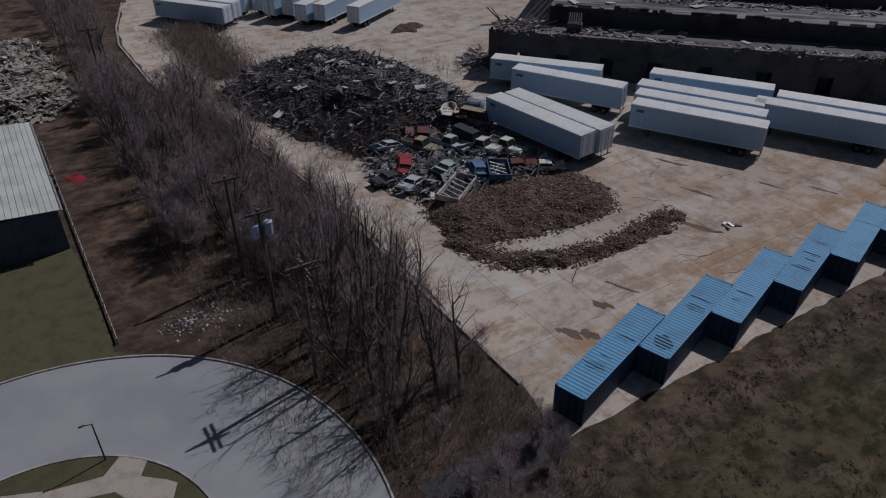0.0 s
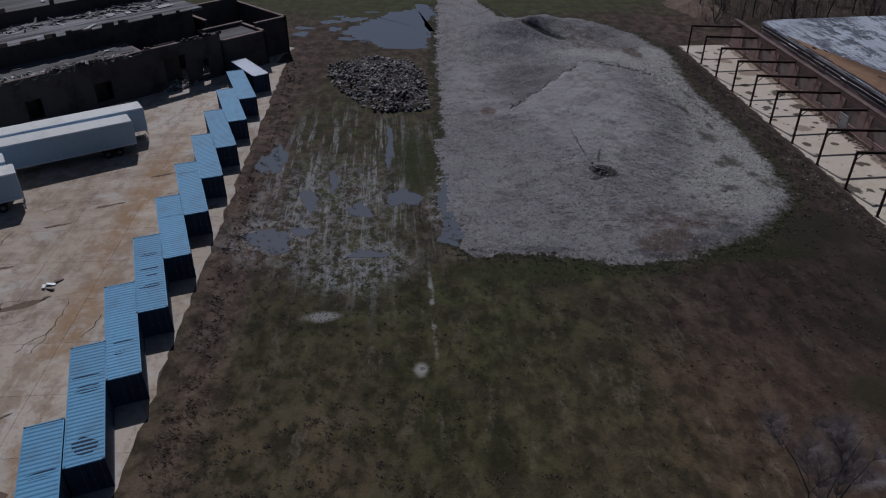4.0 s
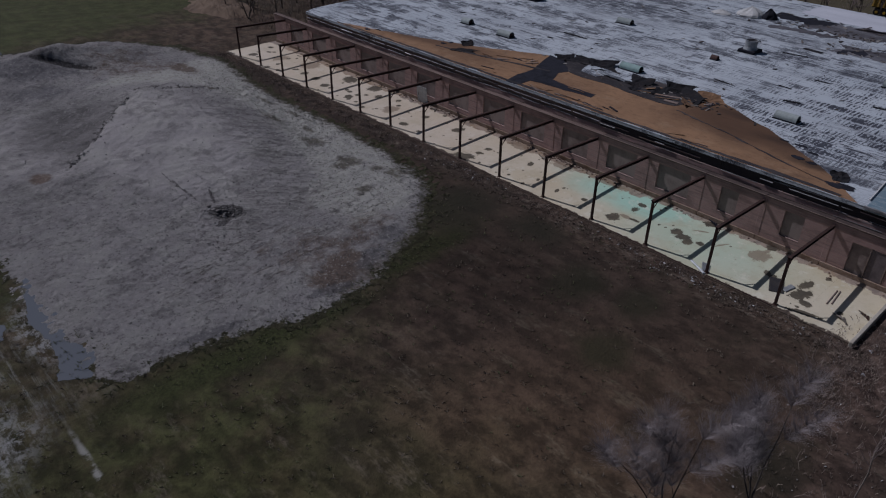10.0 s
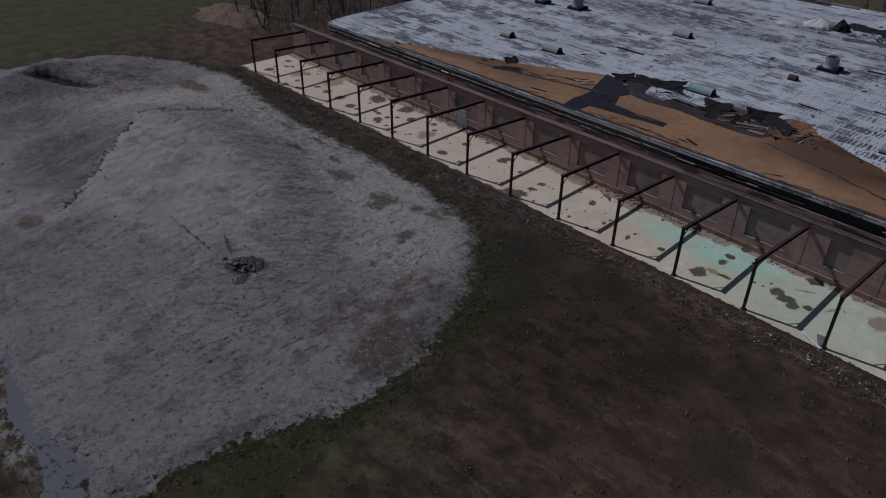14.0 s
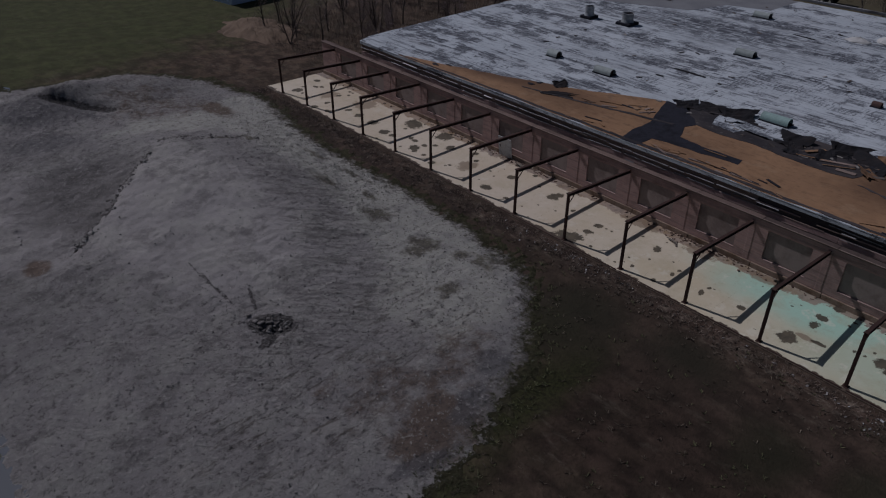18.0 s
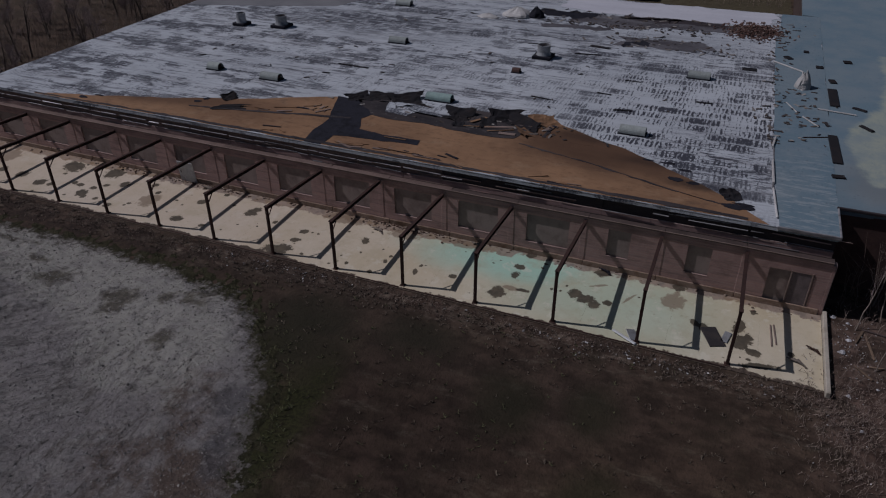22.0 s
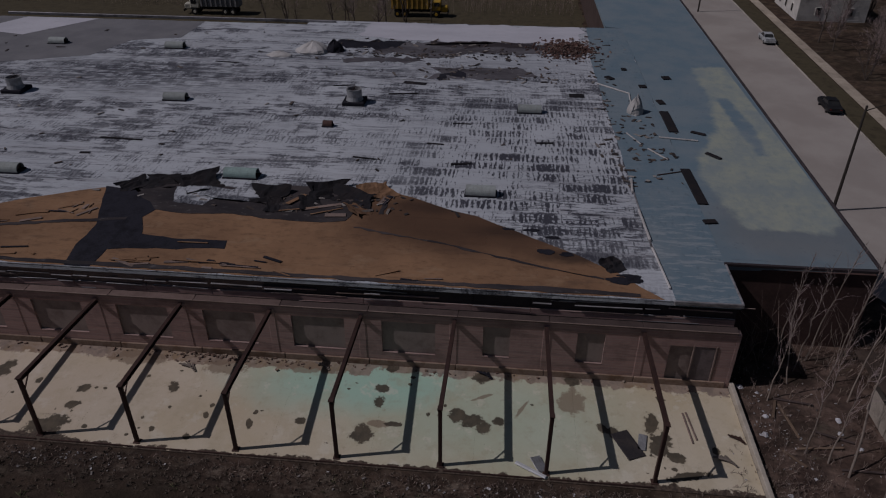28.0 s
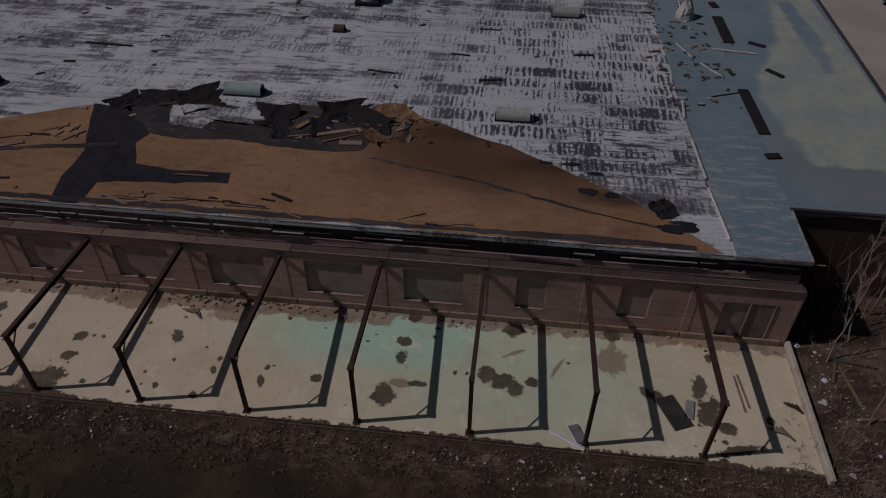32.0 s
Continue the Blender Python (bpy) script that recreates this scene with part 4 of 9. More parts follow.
m = Mat("old_brick")
bk = m.brick((0.365, 0.236, 0.21), (0.3, 0.203, 0.186), (0.33, 0.27, 0.245), turn=(radians(90), 0, radians(90)))
col = m.mix(m.math("MULTIPLY", m.ramp(m.noise(0.5, 6.0, 0.7), 0.45, 0.7), 0.5), bk, (0.14, 0.094, 0.084))
col = m.mix(m.math("MULTIPLY", m.ramp(m.noise(1.3, 5.0, 0.7, (1, 1, 0.4)), 0.58, 0.75), 0.45), col, (0.26, 0.2, 0.17))
col = m.mix(m.math("MULTIPLY", m.ramp(m.noise(1.6, 7.0, 0.75, (1, 0.14, 1.6), (0, 7, 2)), 0.5, 0.62), 0.45), col, (0.12, 0.083, 0.074))
col = m.mix(m.math("MULTIPLY", m.ramp(m.noise(2.4, 6.0, 0.75, (1, 0.2, 2.2), (4, 1, 5)), 0.6, 0.68), 0.5), col, (0.33, 0.27, 0.24))
BRICK = m.done(col, 0.92, 0.0, m.noise(20.0), 0.01, 0.5, 0.15)
COPING = worn("weathered_coping", (0.24, 0.18, 0.155), (0.09, 0.065, 0.055), 0.7, 6.0, 0.9)
# brown darkened for the shade along the ledge; lot planks share it
LEDGE = worn("shaded_ledge_brown", (0.085, 0.063, 0.058), (0.04, 0.03, 0.028), 0.6, 6.0, 0.92)
SILL = worn("weathered_sill_course", (0.165, 0.118, 0.105), (0.08, 0.057, 0.05), 0.6, 6.0, 0.92)
FASCIA = worn("blackish_fascia", (0.045, 0.037, 0.04), (0.02, 0.016, 0.018), 0.6, 7.0, 0.8, stretch=(1, 0.3, 1))
FLASHING = worn("tarnished_flashing", (0.3, 0.295, 0.305), (0.055, 0.048, 0.048), 0.9, 5.0, 0.5, 0.2, 0.9, stretch=(1, 0.35, 1))
RUST = worn("rusted_steel", (0.075, 0.043, 0.036), (0.03, 0.02, 0.02), 1.2, 14.0, 0.75, 0.35)
PLASTER = worn("stained_base", (0.27, 0.2, 0.155), (0.13, 0.08, 0.05), 0.9, 7.0, 0.9, amount=0.9)
m = Mat("bricked_infill")
bk = m.brick((0.29, 0.172, 0.15), (0.245, 0.155, 0.14), (0.26, 0.21, 0.19), turn=(radians(90), 0, radians(90)))
col = m.mix(m.math("MULTIPLY", m.ramp(m.noise(0.6, 6.0, 0.7), 0.42, 0.72), 0.55), bk, (0.095, 0.06, 0.053))
INFILL = m.done(col, 0.92, 0.0, m.noise(20.0), 0.01, 0.5, 0.15)
BOARD_IN = worn("dark_infill", (0.1, 0.06, 0.052), (0.045, 0.03, 0.028), 0.7, 6.0, 0.9)

m = Mat("dock_concrete")
a, b, c3 = m.noise(0.1, 5.0, 0.6), m.noise(1.1, 6.0, 0.7), m.noise(14.0, 3.0, 0.6)
col = m.mix(m.ramp(a, 0.35, 0.65), (0.5, 0.425, 0.29), (0.57, 0.505, 0.385))
teal = m.math("MAXIMUM", m.spot(-2.4, 24.5, 3.0, 7.5, 0.6, 0.25), m.math("MULTIPLY", m.spot(-4.5, 16, 5, 8, 0.7, 0.25), 0.5))
col = m.mix(m.math("MULTIPLY", teal, 0.85), col, (0.33, 0.55, 0.45))
col = m.mix(m.math("MULTIPLY", m.ramp(m.noise(0.5, 7.0, 0.72, shift=(8, 6, 0)), 0.55, 0.62), 0.45), col, (0.64, 0.61, 0.51))
col = m.mix(m.math("MULTIPLY", m.ramp(m.noise(0.8, 7.0, 0.72, (1, 1, 1), (12, 1, 0)), 0.6, 0.7), 0.4), col, (0.25, 0.2, 0.145))
col = m.mix(m.math("MULTIPLY", m.spot(-5, 70, 9, 34, 0.5, 0.1), 0.45), col, (0.52, 0.42, 0.36))
col = m.mix(m.math("MULTIPLY", m.ramp(b, 0.52, 0.72), 0.32), col, (0.32, 0.26, 0.17))
col = m.mix(m.math("MULTIPLY", m.ramp(m.noise(0.33, 7.0, 0.7, shift=(2, 2, 0)), 0.48, 0.66), 0.35), col, (0.38, 0.32, 0.21))
col = m.mix(m.math("MULTIPLY", m.ramp(c3, 0.5, 0.85), 0.15), col, (0.25, 0.2, 0.15))
foot = m.mix(m.ramp(b, 0.4, 0.6), m.mix(m.ramp(m.noise(0.2, 3.0, 0.5, (0.2, 1, 1), (3, 0, 0)), 0.45, 0.55), (0.16, 0.125, 0.11), (0.22, 0.145, 0.085)), (0.27, 0.205, 0.165))
col = m.mix(m.math("MULTIPLY", m.broken(m.layer("crust"), 0.75, 2.2, 0.42, 0.58), 0.88), col, foot)
col = m.mix(m.math("MULTIPLY", m.broken(m.layer("umber"), 1.4, 2.0, 0.36, 0.66), 0.75), col, (0.2, 0.145, 0.1))
halo = m.broken(m.layer("damp"), 1.9, 2.2, 0.15, 0.7, (1, 1, 1), (5, 5, 0))
col = m.mix(m.math("MULTIPLY", halo, 0.3), col, (0.22, 0.18, 0.12))
col = m.mix(m.math("MULTIPLY", m.broken(m.layer("damp"), 1.9, 2.2, 0.43, 0.6, (1, 1, 1), (5, 5, 0)), 0.93), col, m.mix(m.ramp(b, 0.4, 0.62), (0.05, 0.041, 0.03), (0.09, 0.072, 0.05)))
col = m.mix(m.broken(m.layer("soil"), 0.9, 2.4, 0.42, 0.56), col, m.mix(m.ramp(m.noise(4.0, 5.0, 0.7), 0.4, 0.6), (0.05, 0.037, 0.029), (0.1, 0.074, 0.056)))
DOCK = m.done(col, 0.85, 0.0, c3, 0.006, 0.4, 0.25)

dock = thing("floor_slab", "long pale concrete dock floor with teal paint and dark stains", "concrete slab", kind="structure")
# damp blots: x, y and radii
DAMP = ((-4.95, 42.7, 0.36, 0.46), (-4.87, 41.9, 0.13, 0.14), (-4.87, 41.3, 0.13, 0.14), (-6.55, 42.7, 0.38, 0.5), (-8.4, 43.3, 0.85, 1.3), (-3.5, 49.2, 0.75, 0.5), (-8.3, 40.9, 0.2, 0.16), (-4.3, 36.8, 0.55, 0.34), (-7.2, 37.6, 0.16, 0.12), (-8.1, 36.6, 0.25, 0.16), (-8.5, 34.2, 0.28, 0.24), (-6.6, 33.7, 0.3, 0.18), (-5.7, 33.6, 0.16, 0.14), (-6.1, 36.3, 0.12, 0.12), (-6.05, 30.6, 0.2, 0.13), (-7.1, 30.7, 0.5, 0.2), (-6.5, 27.6, 0.34, 0.34), (-0.9, 22.5, 0.5, 0.46), (-3.05, 22.9, 0.36, 0.5), (-4.3, 22.9, 0.46, 0.34), (-7.2, 23.5, 0.74, 0.66), (-6.2, 21.6, 0.26, 0.5), (-2.5, 21.1, 0.17, 0.13))
DAMP += ((-5.0, 17.7, 0.6, 0.55), (-5.4, 16.8, 0.6, 0.7), (-5.9, 16.0, 0.5, 0.45), (-5.3, 15.1, 0.34, 0.36), (-5.1, 19.6, 0.15, 0.12), (-5.1, 18.9, 0.15, 0.12), (-1.3, 16.3, 0.5, 0.7), (-1.0, 10.2, 0.6, 0.5), (-4.6, 5.5, 0.9, 0.42), (-6.2, 5.2, 1.1, 0.62), (-5.5, 8.0, 0.4, 0.46), (-5.2, 8.6, 0.4, 0.3), (-7.2, 4.4, 0.4, 0.6), (-8.6, 4.0, 0.3, 1.3), (-6.4, 1.9, 0.3, 0.3), (-2.2, 4.6, 0.3, 0.2))
DAMP += ((-7.2, 92.4, 0.75, 0.7), (-8.8, 85.6, 0.45, 0.5), (-6.1, 81.8, 0.5, 0.34), (-6.1, 79.5, 0.62, 0.6), (-6.2, 76.4, 0.75, 0.65), (-6.8, 73.2, 0.7, 0.68), (-6.8, 71.8, 0.36, 0.38), (-7.0, 67.4, 0.66, 0.65), (-5.7, 67.1, 0.36, 0.36), (-7.4, 65.2, 0.28, 0.27), (-2.7, 72.8, 1.0, 1.4), (-2.4, 67.5, 1.0, 1.1), (-3.95, 64.7, 0.6, 0.55), (-2.9, 61.7, 0.4, 0.36), (-3.95, 55, 0.46, 0.46), (-7.5, 55.1, 0.46, 0.7), (-7.6, 52.1, 0.23, 0.33), (-4, 49.2, 0.6, 0.6), (-4.5, 46.1, 0.3, 0.2), (-1.8, 53.6, 0.3, 0.3))
UMBER = ((-3.1, 10.4, 1.0, 0.85, 0.0), (-2.0, 10.3, 0.5, 0.3, 0.0), (-6.25, 22.6, 0.3, 0.7, 0.0), (-3.2, 16.2, 0.12, 1.1, 0.5), (-1.4, 28.6, 0.6, 1.6, 0.0), (-4.0, 13.6, 0.12, 0.9, 1.1), (-2.0, 34, 0.8, 1.4, 0.0), (-1.6, 40.5, 0.8, 2.0, 0.0), (-5.6, 60, 1.2, 1.0, 0.0), (-3.4, 82, 1.6, 1.6, 0.0), (-5, 88, 1.4, 1.0, 0.0))
rnd = random.Random(177)
spots = [(*p, rnd.uniform(-0.5, 0.5)) for p in DAMP]
for k in range(34):
    w = rnd.uniform(0.05, 0.15)
    spots.append((rnd.uniform(-8.8, -1.6), rnd.uniform(2, 60), w, w * rnd.uniform(0.8, 1.7), 0))
for k in range(26):
    w = rnd.uniform(0.15, 0.42)
    spots.append((rnd.uniform(-8.8, -1.6), rnd.uniform(60, 94), w, w * rnd.uniform(0.8, 1.4), 0))
for i in range(16):
    y0, y1 = (-0.1 if i == 0 else BAYS[i - 1] - 1.9), (96.5 if i == 15 else BAYS[i] - 1.9)
    ny = max(2, int((y1 - y0) / 0.1))
    mb = Mesh().field(-9.75, -0.6, y0 + 0.002, y1 - 0.002, 92, ny, lambda x, y: 0.03)
    mb.span(-9.75, -0.6, y0 + 0.002, y1 - 0.002, -0.3, 0.026)
    bay = mb.make("slab_bay", DOCK, dock)
    px, py = places(bay)
    layer(bay, "damp", blots(px, py, [p for p in spots if y0 - 3 < p[1] < y1 + 3]))
    layer(bay, "umber", blots(px, py, [p for p in UMBER if y0 - 4 < p[1] < y1 + 4]))
    # soil washed in over the outer edge, and crumbled dirt along the wall's foot
    swell = np.exp(-((py - 43.5) / 2.5) ** 2) * 0.9 + np.exp(-((py - 50) / 3) ** 2) * 0.4 + 0.35 * (py > 52)
    layer(bay, "soil", np.clip(0.5 - (px + 9.45 - 0.55 * swell) / 0.7, 0, 1))
    layer(bay, "crust", np.clip(0.5 + (px + 1.75 - 0.35 * (py < 24)) / 1.1, 0, 1))
end_wall = Mesh()
end_wall.bevelled((-5.3, -0.28, 0.12), (9.6, 0.3, 0.62), 0.04)
tagged(end_wall.make("kerb_wall", worn("pale_edge", (0.42, 0.38, 0.32), (0.2, 0.17, 0.13), 0.9, 8.0)), "low pale concrete edge wall closing the dock floor", "low wall", kind="structure")

# portal frames
portal = thing("steel_frame", "rusted steel portal frame standing over the dock floor", "steel frame", "portal frames along the warehouse")
mb = Mesh().bevelled((0, 0, 2.29), (0.22, 0.22, 4.58), 0.02)
mb.make("post", RUST, portal)
b0, b1 = Vector((-0.1, 0, 4.5)), Vector((8.65, 0, 4.12))
q = (b1 - b0).to_track_quat("X", "Z").to_matrix()
mb = Mesh()
mid = (b0 + b1) / 2
for dz, h, w in ((0.13, 0.04, 0.24), (-0.13, 0.04, 0.24), (0.0, 0.24, 0.05)):
    mb.box(mid + q @ Vector((0, 0, dz)), ((b1 - b0).length, w, h), m=q)
mb.make("beam", RUST, portal)
mb = Mesh().tube((0.08, 0, 3.55), (0.9, 0, 4.4), 0.05, n=6)
mb.make("brace", RUST, portal)
Mesh().bevelled((0, 0, 0.045), (0.42, 0.42, 0.06), 0.01).make("base_plate", RUST, portal)
mb = Mesh().box((0, 0, 4.62), (0.34, 0.3, 0.06))
mb.make("cap_plate", RUST, portal)
portal.matrix_basis = pose(-9.18, BAYS[0], 0)
for i, y in enumerate(BAYS[1:]):
    copy_thing(portal, pose(-9.18, y, 0, 0, (0.4, -0.3, 0.2)[i % 3], (0.5, -0.6, 0.0, 0.4)[i % 4]))
rail = thing("fallen_rail", "long rusty rail lying along the slab's outer edge", "rail")
for i in range(14):
    Mesh().tube((-9.62, BAYS[i] + 0.1, 0.09), (-9.6, BAYS[i] + 6.0, 0.07), 0.045, n=6).make("rail_length", RUST, rail)

# long wall with recessed infills
wall = thing("wall_dock", "long old red-brown brick wall with bricked-up openings", "wall", kind="structure")
WX0, WX1, WT = -0.62, -0.02, 4.55
cuts = [(1.1, 4.2, 0.03, 3.3)]
for i in range(14):
    y0 = BAYS[i]
    if i < 2:
        cuts.append((y0 + 2.4, y0 + 4.2, 1.3, 3.85))
    else:
        cuts.append((y0 + 1.2, y0 + 4.85, 1.1, 3.8))
last = 0.15
for y0, y1, z0, z1 in cuts:
    Mesh().span(WX0, WX1, last, y0, -0.2, WT).make("wall_bay", BRICK, wall)
    Mesh().span(WX0, WX1, y0, y1, -0.2, z0).make("apron", BRICK, wall)
    Mesh().span(WX0, WX1, y0, y1, z1, WT).make("lintel", BRICK, wall)
    mb = Mesh().span(WX0 + 0.17, WX1 - 0.05, y0, y1, z0, z1)
    mb.make("infill", INFILL, wall)
    Mesh().bevelled((WX0 + 0.06, (y0 + y1) / 2, z0 + 0.03), (0.14, y1 - y0 - 0.02, 0.07), 0.015).make("sill", BRICK, wall)
    last = y1
Mesh().span(WX0, WX1, last, 96.0, -0.2, WT).make("wall_bay", BRICK, wall)
for y in BAYS:
    Mesh().bevelled((WX0 + 0.01, y, 2.15), (0.08, 0.5, 4.3), 0.02).make("pilaster", BRICK, wall)
for i in range(16):
    y0 = 0.1 + 6.0 * i
    Mesh().bevelled((WX0 + 0.26, y0 + 3.0, WT + 0.05), (0.74, 5.98, 0.12), 0.02).make("coping_stone", LEDGE if i < 5 else SILL, wall)
    Mesh().bevelled((WX0 - 0.12, y0 + 3.0, WT + 0.1), (0.07, 5.96, 0.07), 0.01).make("coping_edge", COPING, wall)
for i in range(16):
    y0 = 0.2 + 6.0 * i
    Mesh().bevelled((WX0 - 0.05, y0 + 2.98, 0.26), (0.14, 5.95, 0.5), 0.03).make("base_course", PLASTER, wall)
Mesh().bevelled((-0.3, 0.02, 2.2), (0.66, 0.3, 4.5), 0.05).make("corner_pier", BRICK, wall)
DOORM = worn("grey_door", (0.16, 0.13, 0.13), (0.06, 0.05, 0.05), 0.9, 6.0, 0.7)
door = thing("door_dock", "weathered grey plank door in the brick wall", "door", kind="structure")
Mesh().bevelled((WX0 + 0.1, 1.9, 1.65), (0.1, 1.4, 3.2), 0.015).make("leaf", DOORM, door)
Mesh().bevelled((WX0 + 0.02, 1.2, 1.7), (0.14, 0.1, 3.4), 0.01).make("jamb", COPING, door)
Mesh().bevelled((WX0 + 0.02, 2.65, 1.7), (0.14, 0.1, 3.4), 0.01).make("jamb", COPING, door)

# fascia above the ledge, in courses
fascia = thing("trim_fascia", "dark fascia with torn flashing under the roof edge", "fascia", kind="structure")
WEATHERED = worn("weathered_fascia_board", (0.17, 0.125, 0.112), (0.075, 0.055, 0.05), 0.6, 7.0, 0.85, stretch=(1, 0.3, 1))
rnd = random.Random(5)
y = 0.35
while y < 87:
    ln = min(rnd.uniform(3.0, 7.5), 87 - y)
    # near-black boards up to y 27, brown ones beyond
    board = FASCIA if y < 27 else WEATHERED
    Mesh().bevelled((0.14, y + ln / 2, 5.35), (0.26, ln - 0.02, 1.5), 0.02).make("fascia_board", board, fascia)
    Mesh().bevelled((-0.02 + rnd.uniform(-0.03, 0.02), y + ln / 2, 6.2 + rnd.uniform(-0.03, 0.03)), (0.3, ln - 0.05, 0.28), 0.03).make("fascia_board", board, fascia)
    # flashing in two broken runs, tilted outwards
    for x, z, odds, w in ((-0.2, 5.75, 0.5 if y < 27 else 0.9, 0.11), (-0.16, 5.25, 0.35 if y < 27 else 0.55, 0.07)):
        at = y
        while at < y + ln - 0.3:
            part_ln = min(rnd.uniform(1.2, 5.0), y + ln - at)
            if rnd.random() < odds:
                q = Euler((rnd.gauss(0, 0.012), radians(rnd.uniform(-30, 0)), rnd.gauss(0, 0.008))).to_matrix()
                Mesh().bevelled((x + rnd.uniform(-0.04, 0.04), at + part_ln / 2, z + rnd.gauss(0, 0.04)), (w * rnd.uniform(0.7, 1.2), part_ln * rnd.uniform(0.85, 0.99), 0.03), 0.01, q).make("flashing", FLASHING, fascia)
            at += part_ln
    Mesh().bevelled((-0.2, y + ln / 2, 6.46 + rnd.uniform(-0.02, 0.02)), (0.1, ln * rnd.uniform(0.8, 0.99), 0.07), 0.01).make("drip_edge", FLASHING, fascia)
    Mesh().bevelled((0.0, y + ln / 2, 4.95), (0.2, ln - 0.02, 0.5), 0.02).make("brick_band", BRICK, fascia)
    y += ln

rnd = random.Random(55)
for k in range(70):
    y, ln, z = rnd.uniform(1, 84), rnd.uniform(0.6, 5.0), rnd.choice((4.75, 5.15, 5.6, 5.95, 6.3))
    Mesh().bevelled((-0.06 - 0.1 * (z > 6) + rnd.uniform(-0.03, 0.02), y, z + rnd.gauss(0, 0.06)), (0.1, ln, rnd.uniform(0.03, 0.09)), 0.01, Euler((rnd.gauss(0, 0.012), radians(rnd.uniform(0, 30)), rnd.gauss(0, 0.006))).to_matrix()).make("torn_strip", rnd.choice((FLASHING, COPING, BRICK)), fascia)
mb = Mesh()
for k in range(420):
    y = rnd.choice((rnd.uniform(0.5, 94), rnd.gauss(34, 3), rnd.gauss(58, 5)))
    s = rnd.uniform(0.04, 0.16)
    mb.box((-0.75 - abs(rnd.gauss(0, 0.45)), y, 0.03 + s * 0.3), (s, s * rnd.uniform(0.8, 2.4), s * 0.6), m=Euler((rnd.gauss(0, 0.3), rnd.gauss(0, 0.3), rnd.uniform(0, 3))).to_matrix())
tagged(mb.make("wall_debris", pieces("fallen_brick_bits", (0.11, 0.07, 0.055), (0.19, 0.13, 0.1), (0.34, 0.28, 0.22))), "crumbled brick and plaster along the wall's foot", "debris", kind="stuff")

# roof
m = Mat("worn_white_membrane")
sep = m.node("ShaderNodeSeparateXYZ")
m.put(sep.inputs[0], m.place())
big, fine = m.noise(0.09, 5.0, 0.6), m.noise(10.0, 3.0, 0.6)
band = m.noise(0.22, 5.0, 0.62, (1.5, 0.1, 1), (3, 8, 0))
lift = m.math("ADD", m.math("MULTIPLY", m.math("SUBTRACT", big, 0.5), 0.3), m.math("MULTIPLY", m.math("SUBTRACT", band, 0.5), 0.62))
# long scratches along the laid sheets
longs = m.math("ADD", m.math("MULTIPLY", m.noise(2.0, 7.0, 0.75, (1.0, 0.2, 1)), 0.8), m.math("MULTIPLY", m.noise(0.9, 3.0, 0.5, (0.5, 1.2, 1), (6, 1, 0)), 0.2))
# short dashes in rows, one row to a sheet
lane_x = m.math("ADD", m.math("MULTIPLY", sep.outputs[0], 0.55), m.math("MULTIPLY", m.noise(0.2, 3.0, 0.5), 0.4))
row_id, row_at = m.math("FLOOR", lane_x), m.math("FRACT", lane_x)
chance = m.node("ShaderNodeTexWhiteNoise")
chance.noise_dimensions = "1D"
m.put(chance.inputs["W"], row_id)
along = m.node("ShaderNodeCombineXYZ")
m.put(along.inputs[0], m.math("MULTIPLY", row_id, 7.3)), m.put(along.inputs[1], m.math("MULTIPLY", sep.outputs[1], 0.3))
there = m.node("ShaderNodeTexNoise")
m.put(there.inputs["Vector"], along.outputs[0])
there.inputs["Scale"].default_value, there.inputs["Detail"].default_value = 1.0, 4.0
held = m.math("SUBTRACT", there.outputs["Fac"], 0.5)
row = m.ramp(m.math("ABSOLUTE", m.math("SUBTRACT", m.math("ADD", row_at, m.math("MULTIPLY", m.math("SUBTRACT", m.noise(2.2, 4.0, 0.7, (0.4, 1.6, 1)), 0.5), 0.9)), 0.5)), 0.48, 0.36)
beat = m.math("SINE", m.math("ADD", m.math("MULTIPLY", sep.outputs[1], 15.0), m.math("ADD", m.math("MULTIPLY", chance.outputs["Value"], 40.0), m.math("MULTIPLY", m.noise(1.1, 5.0, 0.75, (0.16, 1, 1)), 20.0))))
zone = m.spot(18, 13, 16, 13, 0.5, 0.3)
streaks = m.noise(3.0, 6.0, 0.75, (1.3, 0.22, 1), (3, 9, 0))
d_long = m.ramp(m.math("ADD", m.math("ADD", longs, lift), m.math("MULTIPLY", held, 0.5)), 0.525, 0.565)
d_short = m.math("MULTIPLY", m.ramp(m.math("ADD", m.math("ADD", beat, m.math("MULTIPLY", held, 10.0)), m.math("ADD", m.math("MULTIPLY", lift, 6.0), m.math("MULTIPLY", m.math("SUBTRACT", m.noise(4.0, 5.0, 0.75, (0.5, 1, 1)), 0.5), 7.0))), 0.05, 0.6), row)
near_edge = m.spot(8, 9.5, 8, 5.5, 0.6, 0.3)
d_short = m.math("MAXIMUM", d_short, m.math("MULTIPLY", m.ramp(streaks, 0.5, 0.55), m.math("MAXIMUM", near_edge, m.ramp(held, 0.12, 0.2))))
hatch = m.ramp(m.noise(4.2, 5.0, 0.75, (0.42, 1.7, 1), (8, 8, 0)), 0.44, 0.53)
d_long = m.math("MAXIMUM", m.math("MULTIPLY", d_long, m.math("ADD", 0.62, m.math("MULTIPLY", hatch, 0.38))), m.math("MULTIPLY", m.math("MULTIPLY", d_short, hatch), m.ramp(m.noise(0.35, 4.0, 0.6, (1, 0.3, 1), (4, 4, 0)), 0.42, 0.55)))
